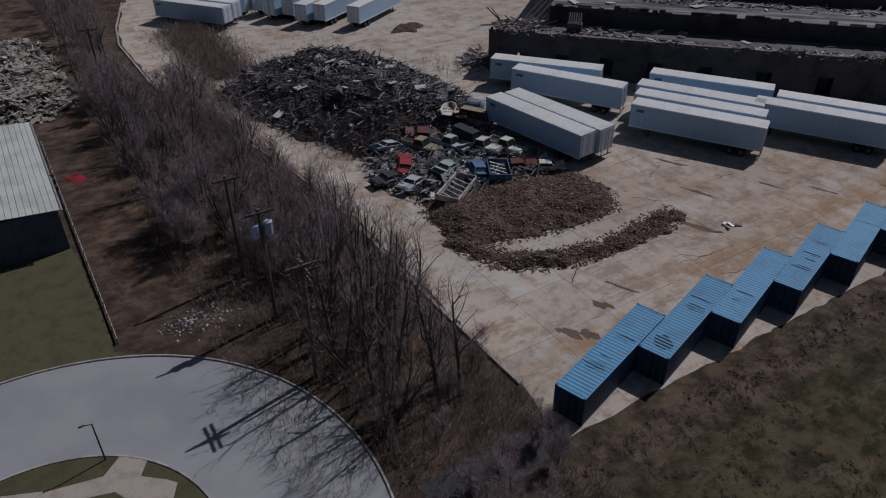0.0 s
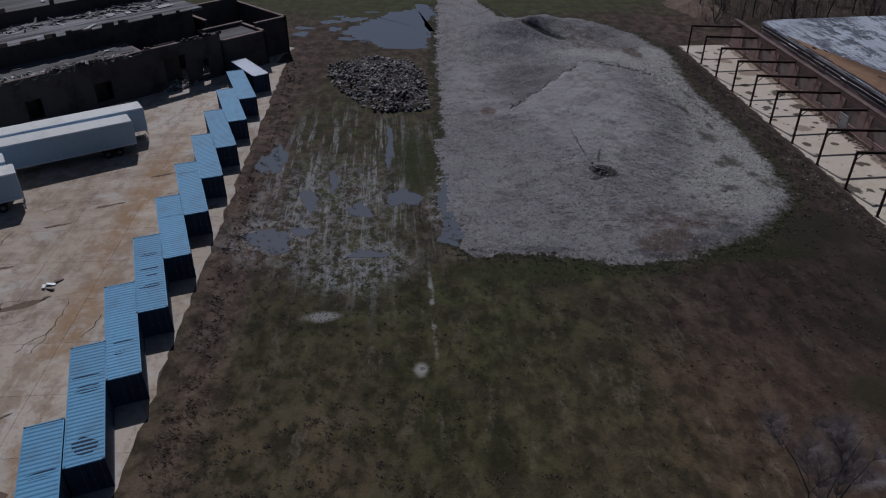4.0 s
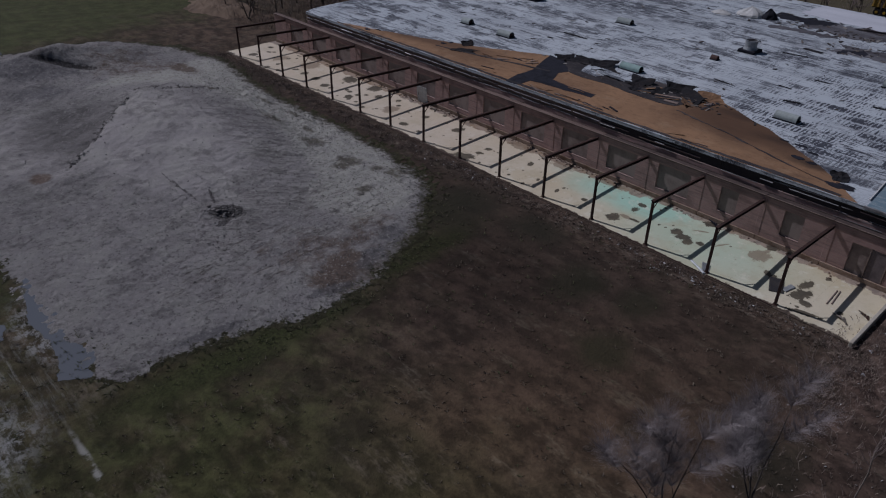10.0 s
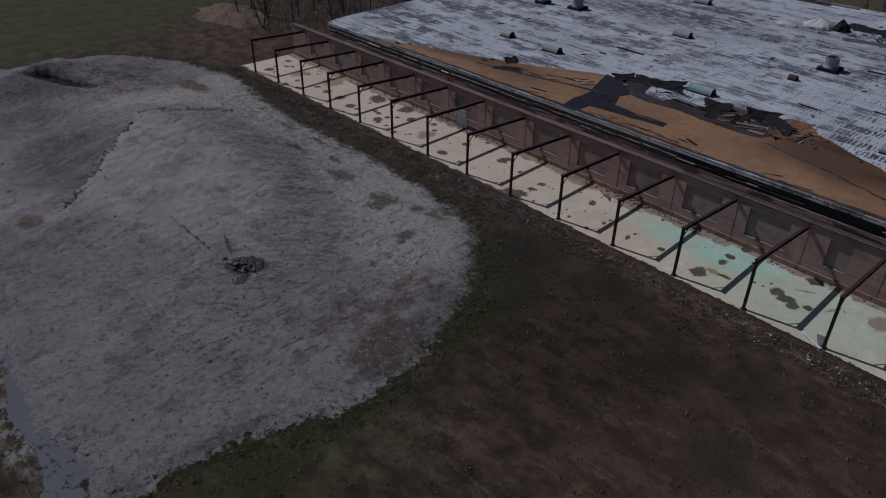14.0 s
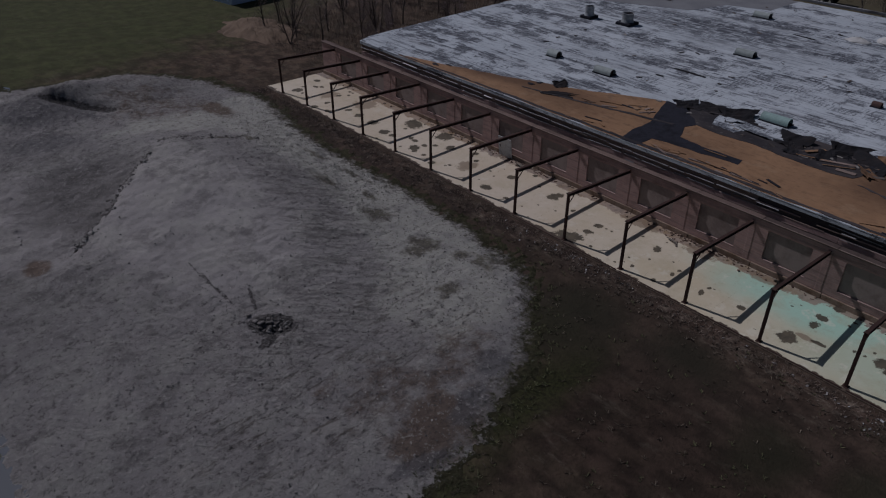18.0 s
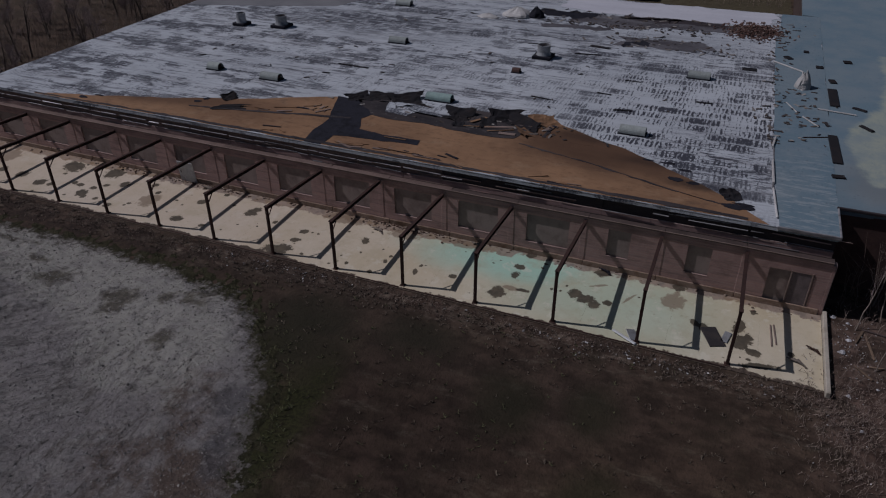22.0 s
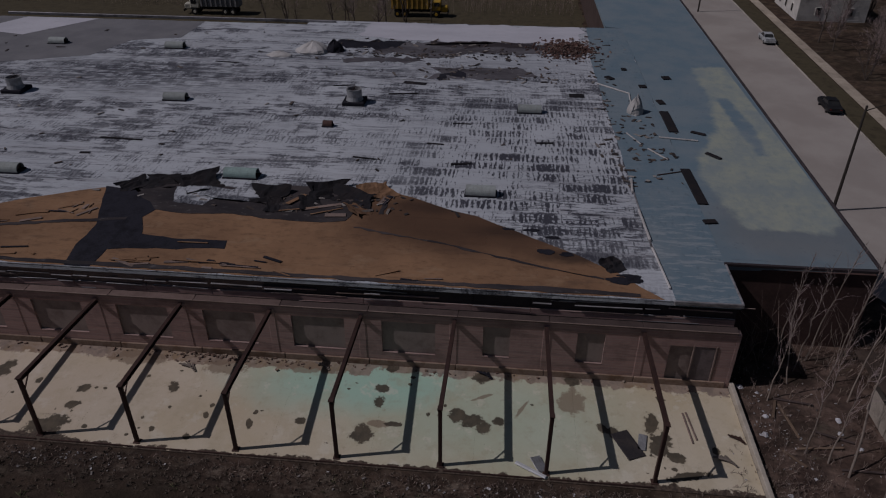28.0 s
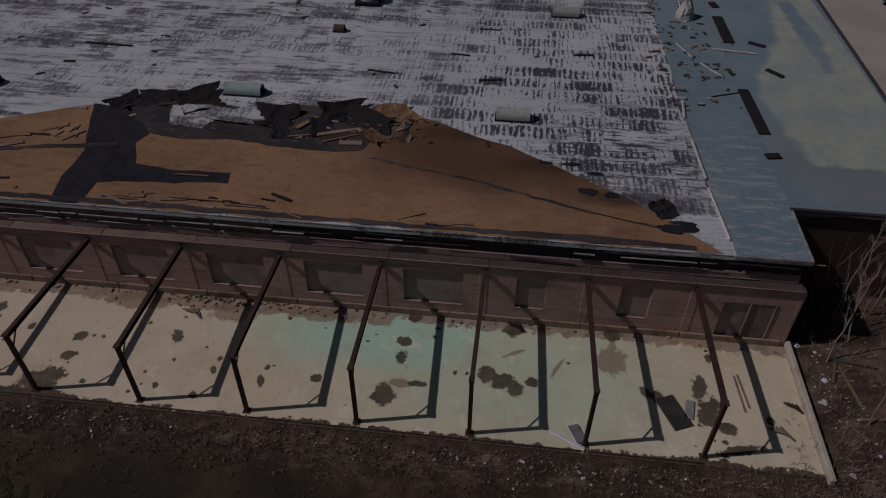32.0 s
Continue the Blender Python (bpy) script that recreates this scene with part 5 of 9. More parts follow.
lines = m.math("MULTIPLY", m.ramp(m.noise(1.5, 6.0, 0.72, (1.3, 0.05, 1), (2, 5, 0)), 0.55, 0.6), m.ramp(m.noise(0.5, 5.0, 0.7, (1, 0.5, 1), (6, 6, 0)), 0.4, 0.6))
d_long = m.math("MAXIMUM", d_long, m.math("MULTIPLY", lines, 0.85))
dark = m.math("ADD", m.math("MULTIPLY", d_long, m.math("SUBTRACT", 1.0, zone)), m.math("MULTIPLY", d_short, zone))
darkband = m.math("MAXIMUM", m.spot(40, 58, 6, 14, 0.6, 0.3, 0.3), m.math("MULTIPLY", m.spot(44, 24, 4, 14, 0.7, 0.3), 0.7))
dark = m.math("MAXIMUM", dark, m.math("MULTIPLY", darkband, m.ramp(longs, 0.42, 0.54)))
col = m.mix(m.ramp(big, 0.3, 0.7), (0.385, 0.41, 0.44), (0.475, 0.5, 0.53))
col = m.mix(m.math("MULTIPLY", m.ramp(m.noise(0.5, 6.0, 0.65, (1.5, 0.16, 1)), 0.5, 0.72), 0.55), col, (0.22, 0.215, 0.225))
col = m.mix(m.math("MULTIPLY", m.ramp(m.noise(3.4, 5.0, 0.7, (1.0, 0.14, 1), (1, 2, 0)), 0.54, 0.62), 0.4), col, (0.2, 0.2, 0.215))
col = m.mix(m.math("MULTIPLY", dark, m.math("ADD", 0.66, m.math("MULTIPLY", m.math("MAXIMUM", zone, m.ramp(band, 0.4, 0.6)), 0.3))), col, (0.04, 0.041, 0.054))
MEMBRANE = m.done(col, 0.75, 0.0, m.math("ADD", m.math("MULTIPLY", dark, -0.6), m.math("MULTIPLY", fine, 0.3)), 0.03, 0.6, 0.12)


def roofing(name, a, b, d, sx=1.0, sy=0.4, dark=0.5):
    q = Mat(name)
    w = q.noise(0.25, 6.0, 0.65, (sx, sy, 1))
    f = q.noise(3.0, 6.0, 0.7, (sx, sy, 1))
    c = q.mix(q.ramp(w, 0.35, 0.65), a, b)
    c = q.mix(q.math("MULTIPLY", q.ramp(f, 0.56, 0.7), dark), c, d)
    return q.done(c, 0.85, 0.0, f, 0.02, 0.5, 0.1)


q = Mat("blue_grey_roofing")
w, f = q.noise(0.25, 6.0, 0.65, (0.5, 1, 1)), q.noise(3.0, 6.0, 0.7, (0.5, 1.0, 1))
c = q.mix(q.ramp(w, 0.35, 0.65), (0.13, 0.188, 0.228), (0.17, 0.215, 0.243))
c = q.mix(q.math("MULTIPLY", q.ramp(f, 0.56, 0.7), 0.5), c, (0.075, 0.095, 0.11))
scuff = q.math("MULTIPLY", q.ramp(q.noise(1.5, 7.0, 0.75, (1.6, 0.3, 1), (3, 3, 0)), 0.5, 0.6), q.math("MAXIMUM", q.spot(5, 2.5, 9, 4, 0.6, 0.3, 0.3), 0.2))
c = q.mix(q.math("MULTIPLY", scuff, 0.6), c, (0.3, 0.33, 0.345))
BLUE_ROOF = q.done(c, 0.85, 0.0, f, 0.02, 0.5, 0.1)
GREY_ROOF = roofing("plain_grey_roofing", (0.155, 0.155, 0.165), (0.19, 0.19, 0.198), (0.105, 0.105, 0.115), 1, 1, 0.3)
WHITE_ROOF = roofing("clean_white_roofing", (0.5, 0.5, 0.54), (0.44, 0.44, 0.48), (0.3, 0.29, 0.3), 1, 0.4, 0.4)
TAR = worn("black_tar", (0.025, 0.025, 0.033), (0.011, 0.011, 0.014), 1.0, 8.0, 0.9, amount=0.8, height=0.04, spec=0.08)

roof = thing("roof", "vast flat warehouse roof of worn white membrane", "roof", kind="structure")
mb = Mesh().prism([(-0.25, 0.3), (66, 0.3), (66, 45), (63.5, 45), (63.5, 92), (2, 88), (-0.25, 87)], 6.2, ROOF)
mb.make("membrane", MEMBRANE, roof)
mb = Mesh().prism(ragged([(-0.3, 0.25), (-0.3, 4.3), (5.6, 4.7), (15.2, 5.1), (35, 5.5), (51.2, 5.8), (66, 5.2), (66.05, 0.25)], 1.5, 0.05, 4), 6.25, ROOF + 0.03)
mb.make("blue_strip", BLUE_ROOF, roof, "blue-grey patched roofing strip")
q = Mat("lichened_blue_roofing")
w, f = q.noise(0.25, 6.0, 0.65), q.noise(2.2, 7.0, 0.75)
c = q.mix(q.ramp(w, 0.35, 0.65), (0.135, 0.195, 0.235), (0.175, 0.222, 0.25))
c = q.mix(q.math("MULTIPLY", q.spot(10, -6, 6, 6, 0.6, 0.3, 0.3), 0.6), c, (0.16, 0.165, 0.165))
c = q.mix(q.math("MULTIPLY", q.ramp(f, 0.57, 0.7), 0.5), c, (0.1, 0.115, 0.14))
lich = q.mix(q.ramp(q.noise(0.3, 6.0, 0.7, shift=(2, 1, 0)), 0.35, 0.65), (0.235, 0.275, 0.27), (0.32, 0.342, 0.28))
lich = q.mix(q.math("MULTIPLY", q.ramp(q.noise(1.6, 7.0, 0.75, (0.6, 1.4, 1)), 0.5, 0.66), 0.55), lich, (0.19, 0.235, 0.24))
c = q.mix(q.math("MULTIPLY", q.broken(q.layer("lichen"), 0.5, 1.2, 0.3, 0.75), 0.92), c, lich)
WING = q.done(c, 0.8, 0.0, f, 0.02, 0.5, 0.18)
mb = Mesh().prism([(4.5, 0.25), (4.9, -10.0), (140, -11.9), (140, 2.5), (67, 2.5), (66.1, 0.25)], 6.1, ROOF + 0.01)
mb.make("wing_roof", WING, roof, "blue-grey lichened roofing over the side wing")
sheet = Mesh().field(5.2, 53, -9.96, 0.1, 160, 36, lambda x, y: ROOF + 0.018).make("lichened_sheet", WING, roof, "yellow-green lichened roofing")
lx, ly = places(sheet)
BLOOM = [(48.6, -6.0), (49.6, -10.6), (12.5, -10.6), (9.2, -8.6), (9.8, -2.6), (13, -1.8), (19.8, -0.9), (24.8, -2.6), (30, -4.6), (36, -5.6)]
BAND = [(38.5, -6.4), (38.5, -8.0), (31, -8.6), (23, -8.0), (23, -6.8), (31, -6.4)]
layer(sheet, "lichen", step(inside_all(lx, ly, BLOOM), -1.3, 1.3) * (1 - 0.7 * step(inside_all(lx, ly, BAND), -0.5, 0.7)))
Mesh().bevelled((10.4, 5.0, ROOF + 0.05), (9.8, 0.12, 0.06), 0.01, Matrix.Rotation(0.02, 3, "Z")).make("seam_strip", FLASHING, roof, "pale welded seam")
mb = Mesh().prism([(42, 78), (46, 68), (53, 66), (55, 60), (63.4, 60), (63.4, 91.9), (38, 90.2)], 6.3, ROOF + 0.02)
mb.make("grey_patch", GREY_ROOF, roof, "plain grey relaid roofing")
mb = Mesh().prism([(54, 82), (63.3, 76), (63.3, 87), (56, 90)], 6.3, ROOF + 0.035)
mb.make("white_patch", WHITE_ROOF, roof, "clean white roofing sheet")
mb = Mesh().prism(ragged([(57.2, 10.2), (58.6, 6.8), (65.9, 6.2), (65.9, 36), (58.5, 36.4), (56.6, 30)], 1.2, 0.3, 2), 6.3, ROOF + 0.03)
mb.make("white_patch", WHITE_ROOF, roof, "clean white roofing sheet")
SCAR = roofing("scarred_dark_roofing", (0.055, 0.05, 0.055), (0.12, 0.115, 0.125), (0.26, 0.25, 0.25), 1.2, 0.4, 0.7)
for k, (m_, pts) in enumerate(((TAR, [(52.8, 38), (56.0, 38.6), (56.4, 30.4), (54.2, 27), (52.0, 31)]), (SCAR, [(50.8, 33), (55.9, 29), (57.2, 20), (56.4, 9), (53.0, 10.4), (51.8, 19), (49.4, 26)]), (FASCIA, [(54.8, 27), (56.8, 26.4), (57.0, 15), (55.8, 9.6), (54.6, 16)]),
                           (SCAR, [(41.4, 25), (45.6, 23.6), (46.4, 14.6), (43.4, 12.4), (41.8, 16)]), (TAR, [(41.6, 24), (43.9, 23.8), (43.7, 20.7), (41.9, 20.8)]), (SCAR, [(46.6, 36), (48.6, 35), (49.6, 27), (47.8, 26)]))):
    Mesh().prism(ragged(pts, 0.7, 0.45, 50 + k), 6.3, ROOF + 0.014 + 0.005 * k).make("tar_area", m_, roof, "bare dark underlay")
Mesh().bevelled((64.9, 66, ROOF + 0.12), (0.3, 50, 0.4), 0.04).make("parapet", FLASHING, roof)
Mesh().bevelled((4.45, -4.9, ROOF + 0.05), (0.22, 10.4, 0.22), 0.03).make("edge_strip", FASCIA, roof)
Mesh().bevelled((-0.32, 2.3, ROOF - 0.05), (0.16, 4.3, 0.3), 0.03).make("edge_strip", FLASHING, roof, "bright folded metal edge")
Mesh().bevelled((2.1, 0.2, ROOF - 0.02), (4.8, 0.14, 0.24), 0.03).make("edge_strip", FLASHING, roof)
mb = Mesh()
for i in range(27):
    x0 = 4.9 + 5 * i
    mb.bevelled((x0 + 2.5, -10.05 - 0.0141 * (x0 + 2.5 - 4.9), ROOF + 0.06), (4.98, 0.22, 0.26), 0.04, Matrix.Rotation(-0.0141, 3, "Z"))
mb.make("parapet", FASCIA, roof, "dark low parapet along the wing")

# side walls that carry the roof
walls = thing("wall_warehouse", "plain brick outer walls of the warehouse, the wing darkened as shade", "wall", kind="structure")
for x0, x1, y0, y1 in ((0.3, 4.7, 0.3, 0.6), (4.6, 4.9, -9.9, 0.6), (-0.02, 63.4, 86.6, 86.9), (65.6, 65.9, 0.3, 45), (62.9, 63.2, 45, 90)):
    Mesh().span(x0, x1, y0, y1, -0.3, 6.19).make("wall_face", BOARD_IN, walls)
# brick darkened to hold the shadow on the wing's walls
WINGSHADE = worn("shade_dark_brick", (0.085, 0.06, 0.053), (0.035, 0.026, 0.024), 0.6, 8.0, 0.95)
mb = Mesh().prism([(4.9, -9.6), (139, -11.4), (139, -11.7), (4.9, -9.9)], -0.3, 6.09)
mb.make("wall_face", WINGSHADE, walls)
Mesh().span(138.7, 139, -11.4, 2.4, -0.3, 6.09).make("wall_face", WINGSHADE, walls)
Mesh().span(67, 139, 2.1, 2.4, -0.3, 6.09).make("wall_face", WINGSHADE, walls)
Mesh().span(0.3, 0.5, 0.6, 86.6, -0.3, 6.19).make("wall_face", BOARD_IN, walls)

# bare fibreboard decking where the membrane has blown off
m = Mat("orange_fibreboard")
a, c3 = m.noise(0.12, 5.0, 0.65), m.noise(2.5, 6.0, 0.7, (1, 0.5, 1))
col = m.mix(m.ramp(a, 0.35, 0.65), (0.275, 0.16, 0.09), (0.208, 0.12, 0.069))
col = m.mix(m.math("MULTIPLY", m.ramp(c3, 0.48, 0.72), 0.6), col, (0.12, 0.068, 0.04))
col = m.mix(m.math("MULTIPLY", m.ramp(m.noise(0.45, 8.0, 0.75, (1, 0.6, 1), (2, 8, 0)), 0.53, 0.66), 0.5), col, (0.3, 0.2, 0.125))
col = m.mix(m.math("MULTIPLY", m.ramp(m.noise(0.28, 8.0, 0.78, (1, 0.5, 1), (7, 3, 0)), 0.54, 0.64), 0.55), col, (0.11, 0.07, 0.048))
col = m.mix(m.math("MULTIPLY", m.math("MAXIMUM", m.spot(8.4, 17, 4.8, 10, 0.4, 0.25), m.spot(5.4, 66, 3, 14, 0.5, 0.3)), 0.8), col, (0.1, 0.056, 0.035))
col = m.mix(m.math("MULTIPLY", m.ramp(m.noise(0.9, 7.0, 0.72, (1.3, 0.25, 1), (5, 5, 0)), 0.55, 0.7), 0.45), col, (0.1, 0.06, 0.04))
smear = m.math("MAXIMUM", m.spot(10.6, 20.6, 0.9, 2.8, 0.7, 0.35, 0.5), m.math("MAXIMUM", m.spot(7.4, 14.8, 0.8, 2.8, 0.7, 0.35, 0.5), m.spot(4.3, 10.4, 0.8, 2.2, 0.7, 0.35, 0.5)))
col = m.mix(m.math("MULTIPLY", smear, 0.8), col, (0.035, 0.024, 0.019))
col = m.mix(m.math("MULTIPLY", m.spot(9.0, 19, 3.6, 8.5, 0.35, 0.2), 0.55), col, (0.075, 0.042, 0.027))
value = m.node("ShaderNodeHueSaturation")
m.put(value.inputs["Color"], col), m.put(value.inputs["Value"], m.math("ADD", 0.96, m.math("MULTIPLY", m.random(), 0.08)))
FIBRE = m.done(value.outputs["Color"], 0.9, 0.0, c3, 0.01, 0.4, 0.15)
deck = thing("roof_decking", "bare orange-brown fibreboard where roofing has blown off", "roof decking", kind="structure")
BARE = [(-0.2, 79), (3.0, 68), (6.4, 58), (11.2, 48.1), (12.0, 42), (12.2, 32.5), (13.3, 27), (12.7, 24.4), (9.5, 17.5), (5.5, 11.5), (2.6, 7.6), (-0.2, 5.0)]


UNDERLAY = roofing("torn_mixed_underlay", (0.03, 0.027, 0.03), (0.065, 0.055, 0.055), (0.14, 0.13, 0.13), 1.0, 0.5, 0.6)
bare = ragged(BARE, 1.6, 0.12, 8)
rnd = random.Random(9)
for i in range(8):
    for j in range(21):
        x0, y0 = -0.2 + 1.8 * i, 4.0 + 3.6 * j + (1.8 if i % 2 else 0)
        c = clip(clip(clip(clip(bare, 0, x0 + 0.002, 1), 0, x0 + 1.798, -1), 1, y0 + 0.002, 1), 1, y0 + 3.598, -1)
        if len(c) > 2:
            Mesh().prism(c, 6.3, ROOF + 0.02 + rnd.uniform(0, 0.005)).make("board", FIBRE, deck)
for k, pts in enumerate(([(-0.2, 45.0), (-0.2, 43.2), (2.0, 43.1), (2.3, 41.8), (2.5, 39), (2.9, 34.9), (4.0, 35.1), (3.9, 39), (4.3, 41.6), (6.7, 42.7), (9.0, 41.8), (11.2, 45.9), (11.4, 48.0), (5.2, 45.6), (2.4, 45.6)],
                         [(8.0, 42.3), (11.3, 45.7), (12.3, 42.6), (12.4, 38), (13.0, 33.2), (13.3, 27.2), (11.2, 26.2), (7.7, 27.3), (7.3, 30), (7.4, 33.1), (7.9, 36), (7.6, 40)])):
    Mesh().prism(ragged(pts, 0.7, 0.06, 70 + k), 6.3, ROOF + 0.045 + 0.005 * k).make("tar_patch", TAR if k < 1 else UNDERLAY, deck, "black tar-soaked underlay")
for k, pts in enumerate(([(9.3, 41.4), (11.9, 42.2), (12.3, 39.4), (11.0, 38.0), (9.0, 38.9)], [(12.0, 36.6), (13.2, 36.9), (13.4, 33.6), (12.2, 33.4)])):
    Mesh().prism(ragged(pts, 0.5, 0.08, 170 + k), 6.3, ROOF + 0.07 + 0.004 * k).make("membrane_scrap", MEMBRANE, deck, "leftover piece of white membrane")
for k, (x, y, lx, ly, tn) in enumerate(((9.6, 29.6, 0.35, 3.2, 24), (8.9, 29.0, 0.12, 2.6, 30), (9.0, 31.2, 0.14, 3.0, 18), (8.4, 28.2, 0.5, 1.6, 8), (3.4, 37.4, 0.1, 2.2, 3), (1.0, 36.2, 0.12, 3.4, 1), (0.7, 33.0, 0.1, 2.8, 0), (0.6, 41, 0.1, 2.4, -2), (10.6, 31.8, 0.4, 2.0, 60))):
    Mesh().bevelled((x, y, ROOF + 0.1 + 0.02 * (k % 3)), (lx, ly, 0.05), 0.01, Euler((0.02, 0.03 * (k % 3), radians(tn))).to_matrix()).make("loose_board", FIBRE if k % 3 else COPING, deck)
for k, pts in enumerate(([(6.9, 26.4), (5.3, 19.7), (2.95, 12.8), (1.8, 8.6), (1.7, 8.65), (2.8, 12.9), (5.15, 19.8), (6.75, 26.5)], [(6.6, 43.8), (5.6, 49), (4.4, 54), (3.2, 61), (3.0, 60.8), (4.1, 54), (5.2, 49), (6.2, 43.8)], [(9.0, 24.6), (12.6, 24.6), (12.5, 24.9), (9.0, 25.0)])):
    Mesh().prism(ragged(pts, 0.6, 0.07, 95 + k), 6.3, ROOF + 0.052 + 0.002 * k).make("open_seam", UNDERLAY, deck, "dark open seam")
rnd = random.Random(19)
for k in range(16):
    s, (x, y) = 0, rnd.choice(((4.5, 12), (2.2, 7.8), (7.5, 15.5), (6.2, 13.2), (10.5, 46.5), (4, 66), (2, 72), (5, 60)))
    Mesh().prism(ragged(blot(x + rnd.gauss(0, 0.4), y + rnd.gauss(0, 0.9), rnd.uniform(0.12, 0.4), rnd.uniform(0.3, 0.9), 20, 0.3, 400 + k), 0.2, 0.06, k), 6.3, ROOF + 0.048 + 0.001 * k).make("tar_patch", TAR, deck)
Mesh().prism(ragged([(-0.06, 6.5), (-0.06, 79), (0.12, 79), (0.3, 60), (0.42, 40), (0.3, 22), (0.5, 12), (0.25, 6.5)], 0.8, 0.05, 31), 6.3, ROOF + 0.058).make("eaves_felt", UNDERLAY, deck, "dark torn felt along the eaves")
# splintered board edges and peeled strips along the eaves and the torn border
rnd = random.Random(61)
for k in range(46):
    if k < 26:
        x, y, tn = rnd.uniform(0.1, 1.9), rnd.choice((31, 36, 39, 50, 22)) + rnd.gauss(0, 2.2), rnd.gauss(0, 12)
    else:
        x, y, tn = rnd.choice(((6.6, 50.5, 15), (7.8, 48.5, 60), (5.2, 52, 20), (11.4, 25, 70)))
        x, y, tn = x + rnd.gauss(0, 0.6), y + rnd.gauss(0, 1.0), tn + rnd.gauss(0, 30)
    Mesh().bevelled((x, y, ROOF + 0.075), (rnd.uniform(0.06, 0.28), rnd.uniform(0.5, 2.0), 0.05), 0.01, Euler((rnd.uniform(-0.03, 0.03), rnd.uniform(-0.08, 0.08), radians(tn))).to_matrix()).make("loose_board", rnd.choice((FIBRE, COPING, TAR)), deck)
ROLL = worn("torn_roofing_felt", (0.018, 0.018, 0.021), (0.034, 0.027, 0.026), 0.8, 6.0, 0.9, spec=0.08)


def flap(x, y, lx, ly, rise, turn, seed, material, label, lift=0.0):
    """A torn, crumpled sheet of roofing, thick, curled up at one side."""
    n, k, top, low = 10, 8, [], []
    for j in range(k + 1):
        for i in range(n + 1):
            u, v = i / n - 0.5, j / k - 0.5
            w = 1 - 0.6 * noise.noise((u * 3 + seed, v * 2, 1.5))
            px, py = u * lx * w, v * ly * (1 + 0.3 * noise.noise((u * 2, seed, v * 3)))
            z = 0.55 * rise * (max(0, v + 0.3) ** 1.6) * 1.3 + 0.3 * rise * noise.noise((u * 4 + seed, v * 5, 0.3)) + 0.06
            c, s = math.cos(radians(turn)), math.sin(radians(turn))
            top.append((x + px * c - py * s, y + px * s + py * c, ROOF + lift + max(0.03, z)))
    low = [(a, b, c - 0.03) for a, b, c in top]
    w, nn = n + 1, len(top)
    fs = [(j * w + i, j * w + i + 1, (j + 1) * w + i + 1, (j + 1) * w + i) for j in range(k) for i in range(n)]
    fs += [tuple(nn + a for a in f[::-1]) for f in fs]
    rim = [i for i in range(w)] + [j * w + n for j in range(1, k + 1)] + [k * w + i for i in range(n - 1, -1, -1)] + [j * w for j in range(k - 1, 0, -1)]
    fs += [(a, nn + a, nn + b, b) for a, b in zip(rim, rim[1:] + rim[:1])]
    ob = Mesh().add(top + low, fs).make("roofing_flap", material)
    return tagged(ob, label, "roofing sheet", "torn roofing sheets")


for x, y, lx, ly, rise, turn, material, label in (
        (12.6, 40.6, 3.6, 2.8, 0.9, -60, ROLL, "curled black sheet of torn roofing"), (12.4, 43.6, 2.5, 2.0, 0.7, -80, ROLL, "curled black sheet of torn roofing"),
        (11.4, 37.2, 4.2, 3.0, 0.35, 70, MEMBRANE, "folded pale sheet of torn roofing membrane"), (10.8, 34.2, 3.0, 2.6, 0.9, -95, ROLL, "curled black sheet of torn roofing"),
        (12.2, 29.6, 3.4, 2.2, 1.1, -70, ROLL, "crumpled black roll of torn roofing"), (11.2, 27.4, 3.6, 2.0, 0.7, -110, ROLL, "crumpled black roll of torn roofing"),
        (10.2, 30.6, 2.2, 1.8, 0.4, 20, ROLL, "crumpled black sheet of torn roofing"), (12.4, 25.6, 2.4, 2.2, 0.8, -60, FIBRE, "lifted orange fibreboard sheet"),
        (9.4, 26.6, 2.2, 1.4, 0.5, 40, FIBRE, "lifted orange fibreboard sheet"), (9.6, 33.4, 2.4, 1.2, 0.3, 10, ROLL, "black strip of torn roofing"),
        (11.8, 45.6, 2.6, 1.6, 0.6, -45, ROLL, "curled black strip of torn roofing"), (3.4, 7.9, 1.4, 1.4, 0.6, -60, ROLL, "small curled scrap of roofing"),
        (4.2, 56.5, 3.0, 1.0, 0.3, -65, ROLL, "curled strip of torn roofing"), (6.5, 58.4, 1.6, 1.4, 0.6, -30, ROLL, "curled scrap of roofing")):
    flap(x, y, lx, ly, rise, turn, x * 1.3 + y, material, label)

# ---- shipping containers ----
CBLUE = worn("light_blue_steel", (0.122, 0.31, 0.475), (0.1, 0.17, 0.24), 0.5, 6.0, 0.55, 0.0, 0.5, 0.08, (1, 1, 1), 0.006)
# wall steel: navy that carries the shade on the container sides
CSHADE = worn("shaded_navy_steel", (0.035, 0.065, 0.12), (0.02, 0.03, 0.05), 0.6, 6.0, 0.55, 0.0, 0.6, 0.1)
CRUST = worn("rusty_dent", (0.018, 0.034, 0.062), (0.03, 0.03, 0.045), 1.5, 8.0, 0.8)
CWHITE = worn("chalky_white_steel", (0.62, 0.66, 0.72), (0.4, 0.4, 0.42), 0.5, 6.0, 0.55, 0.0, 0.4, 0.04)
STEEL = worn("bare_steel", (0.2, 0.2, 0.2), (0.1, 0.08, 0.07), 1.0, 10.0, 0.5, 0.6)


def ridged(length, depth, pitch, rise):
    """A corrugated profile along its length: pairs of position and height."""
    res, n = [], int(length / pitch)
    for i in range(n):
        a = -length / 2 + i * length / n
        p = length / n
        res += [(a, 0), (a + p * 0.3, 0), (a + p * 0.5, rise), (a + p * 0.8, rise)]
    return res + [(length / 2, 0)]


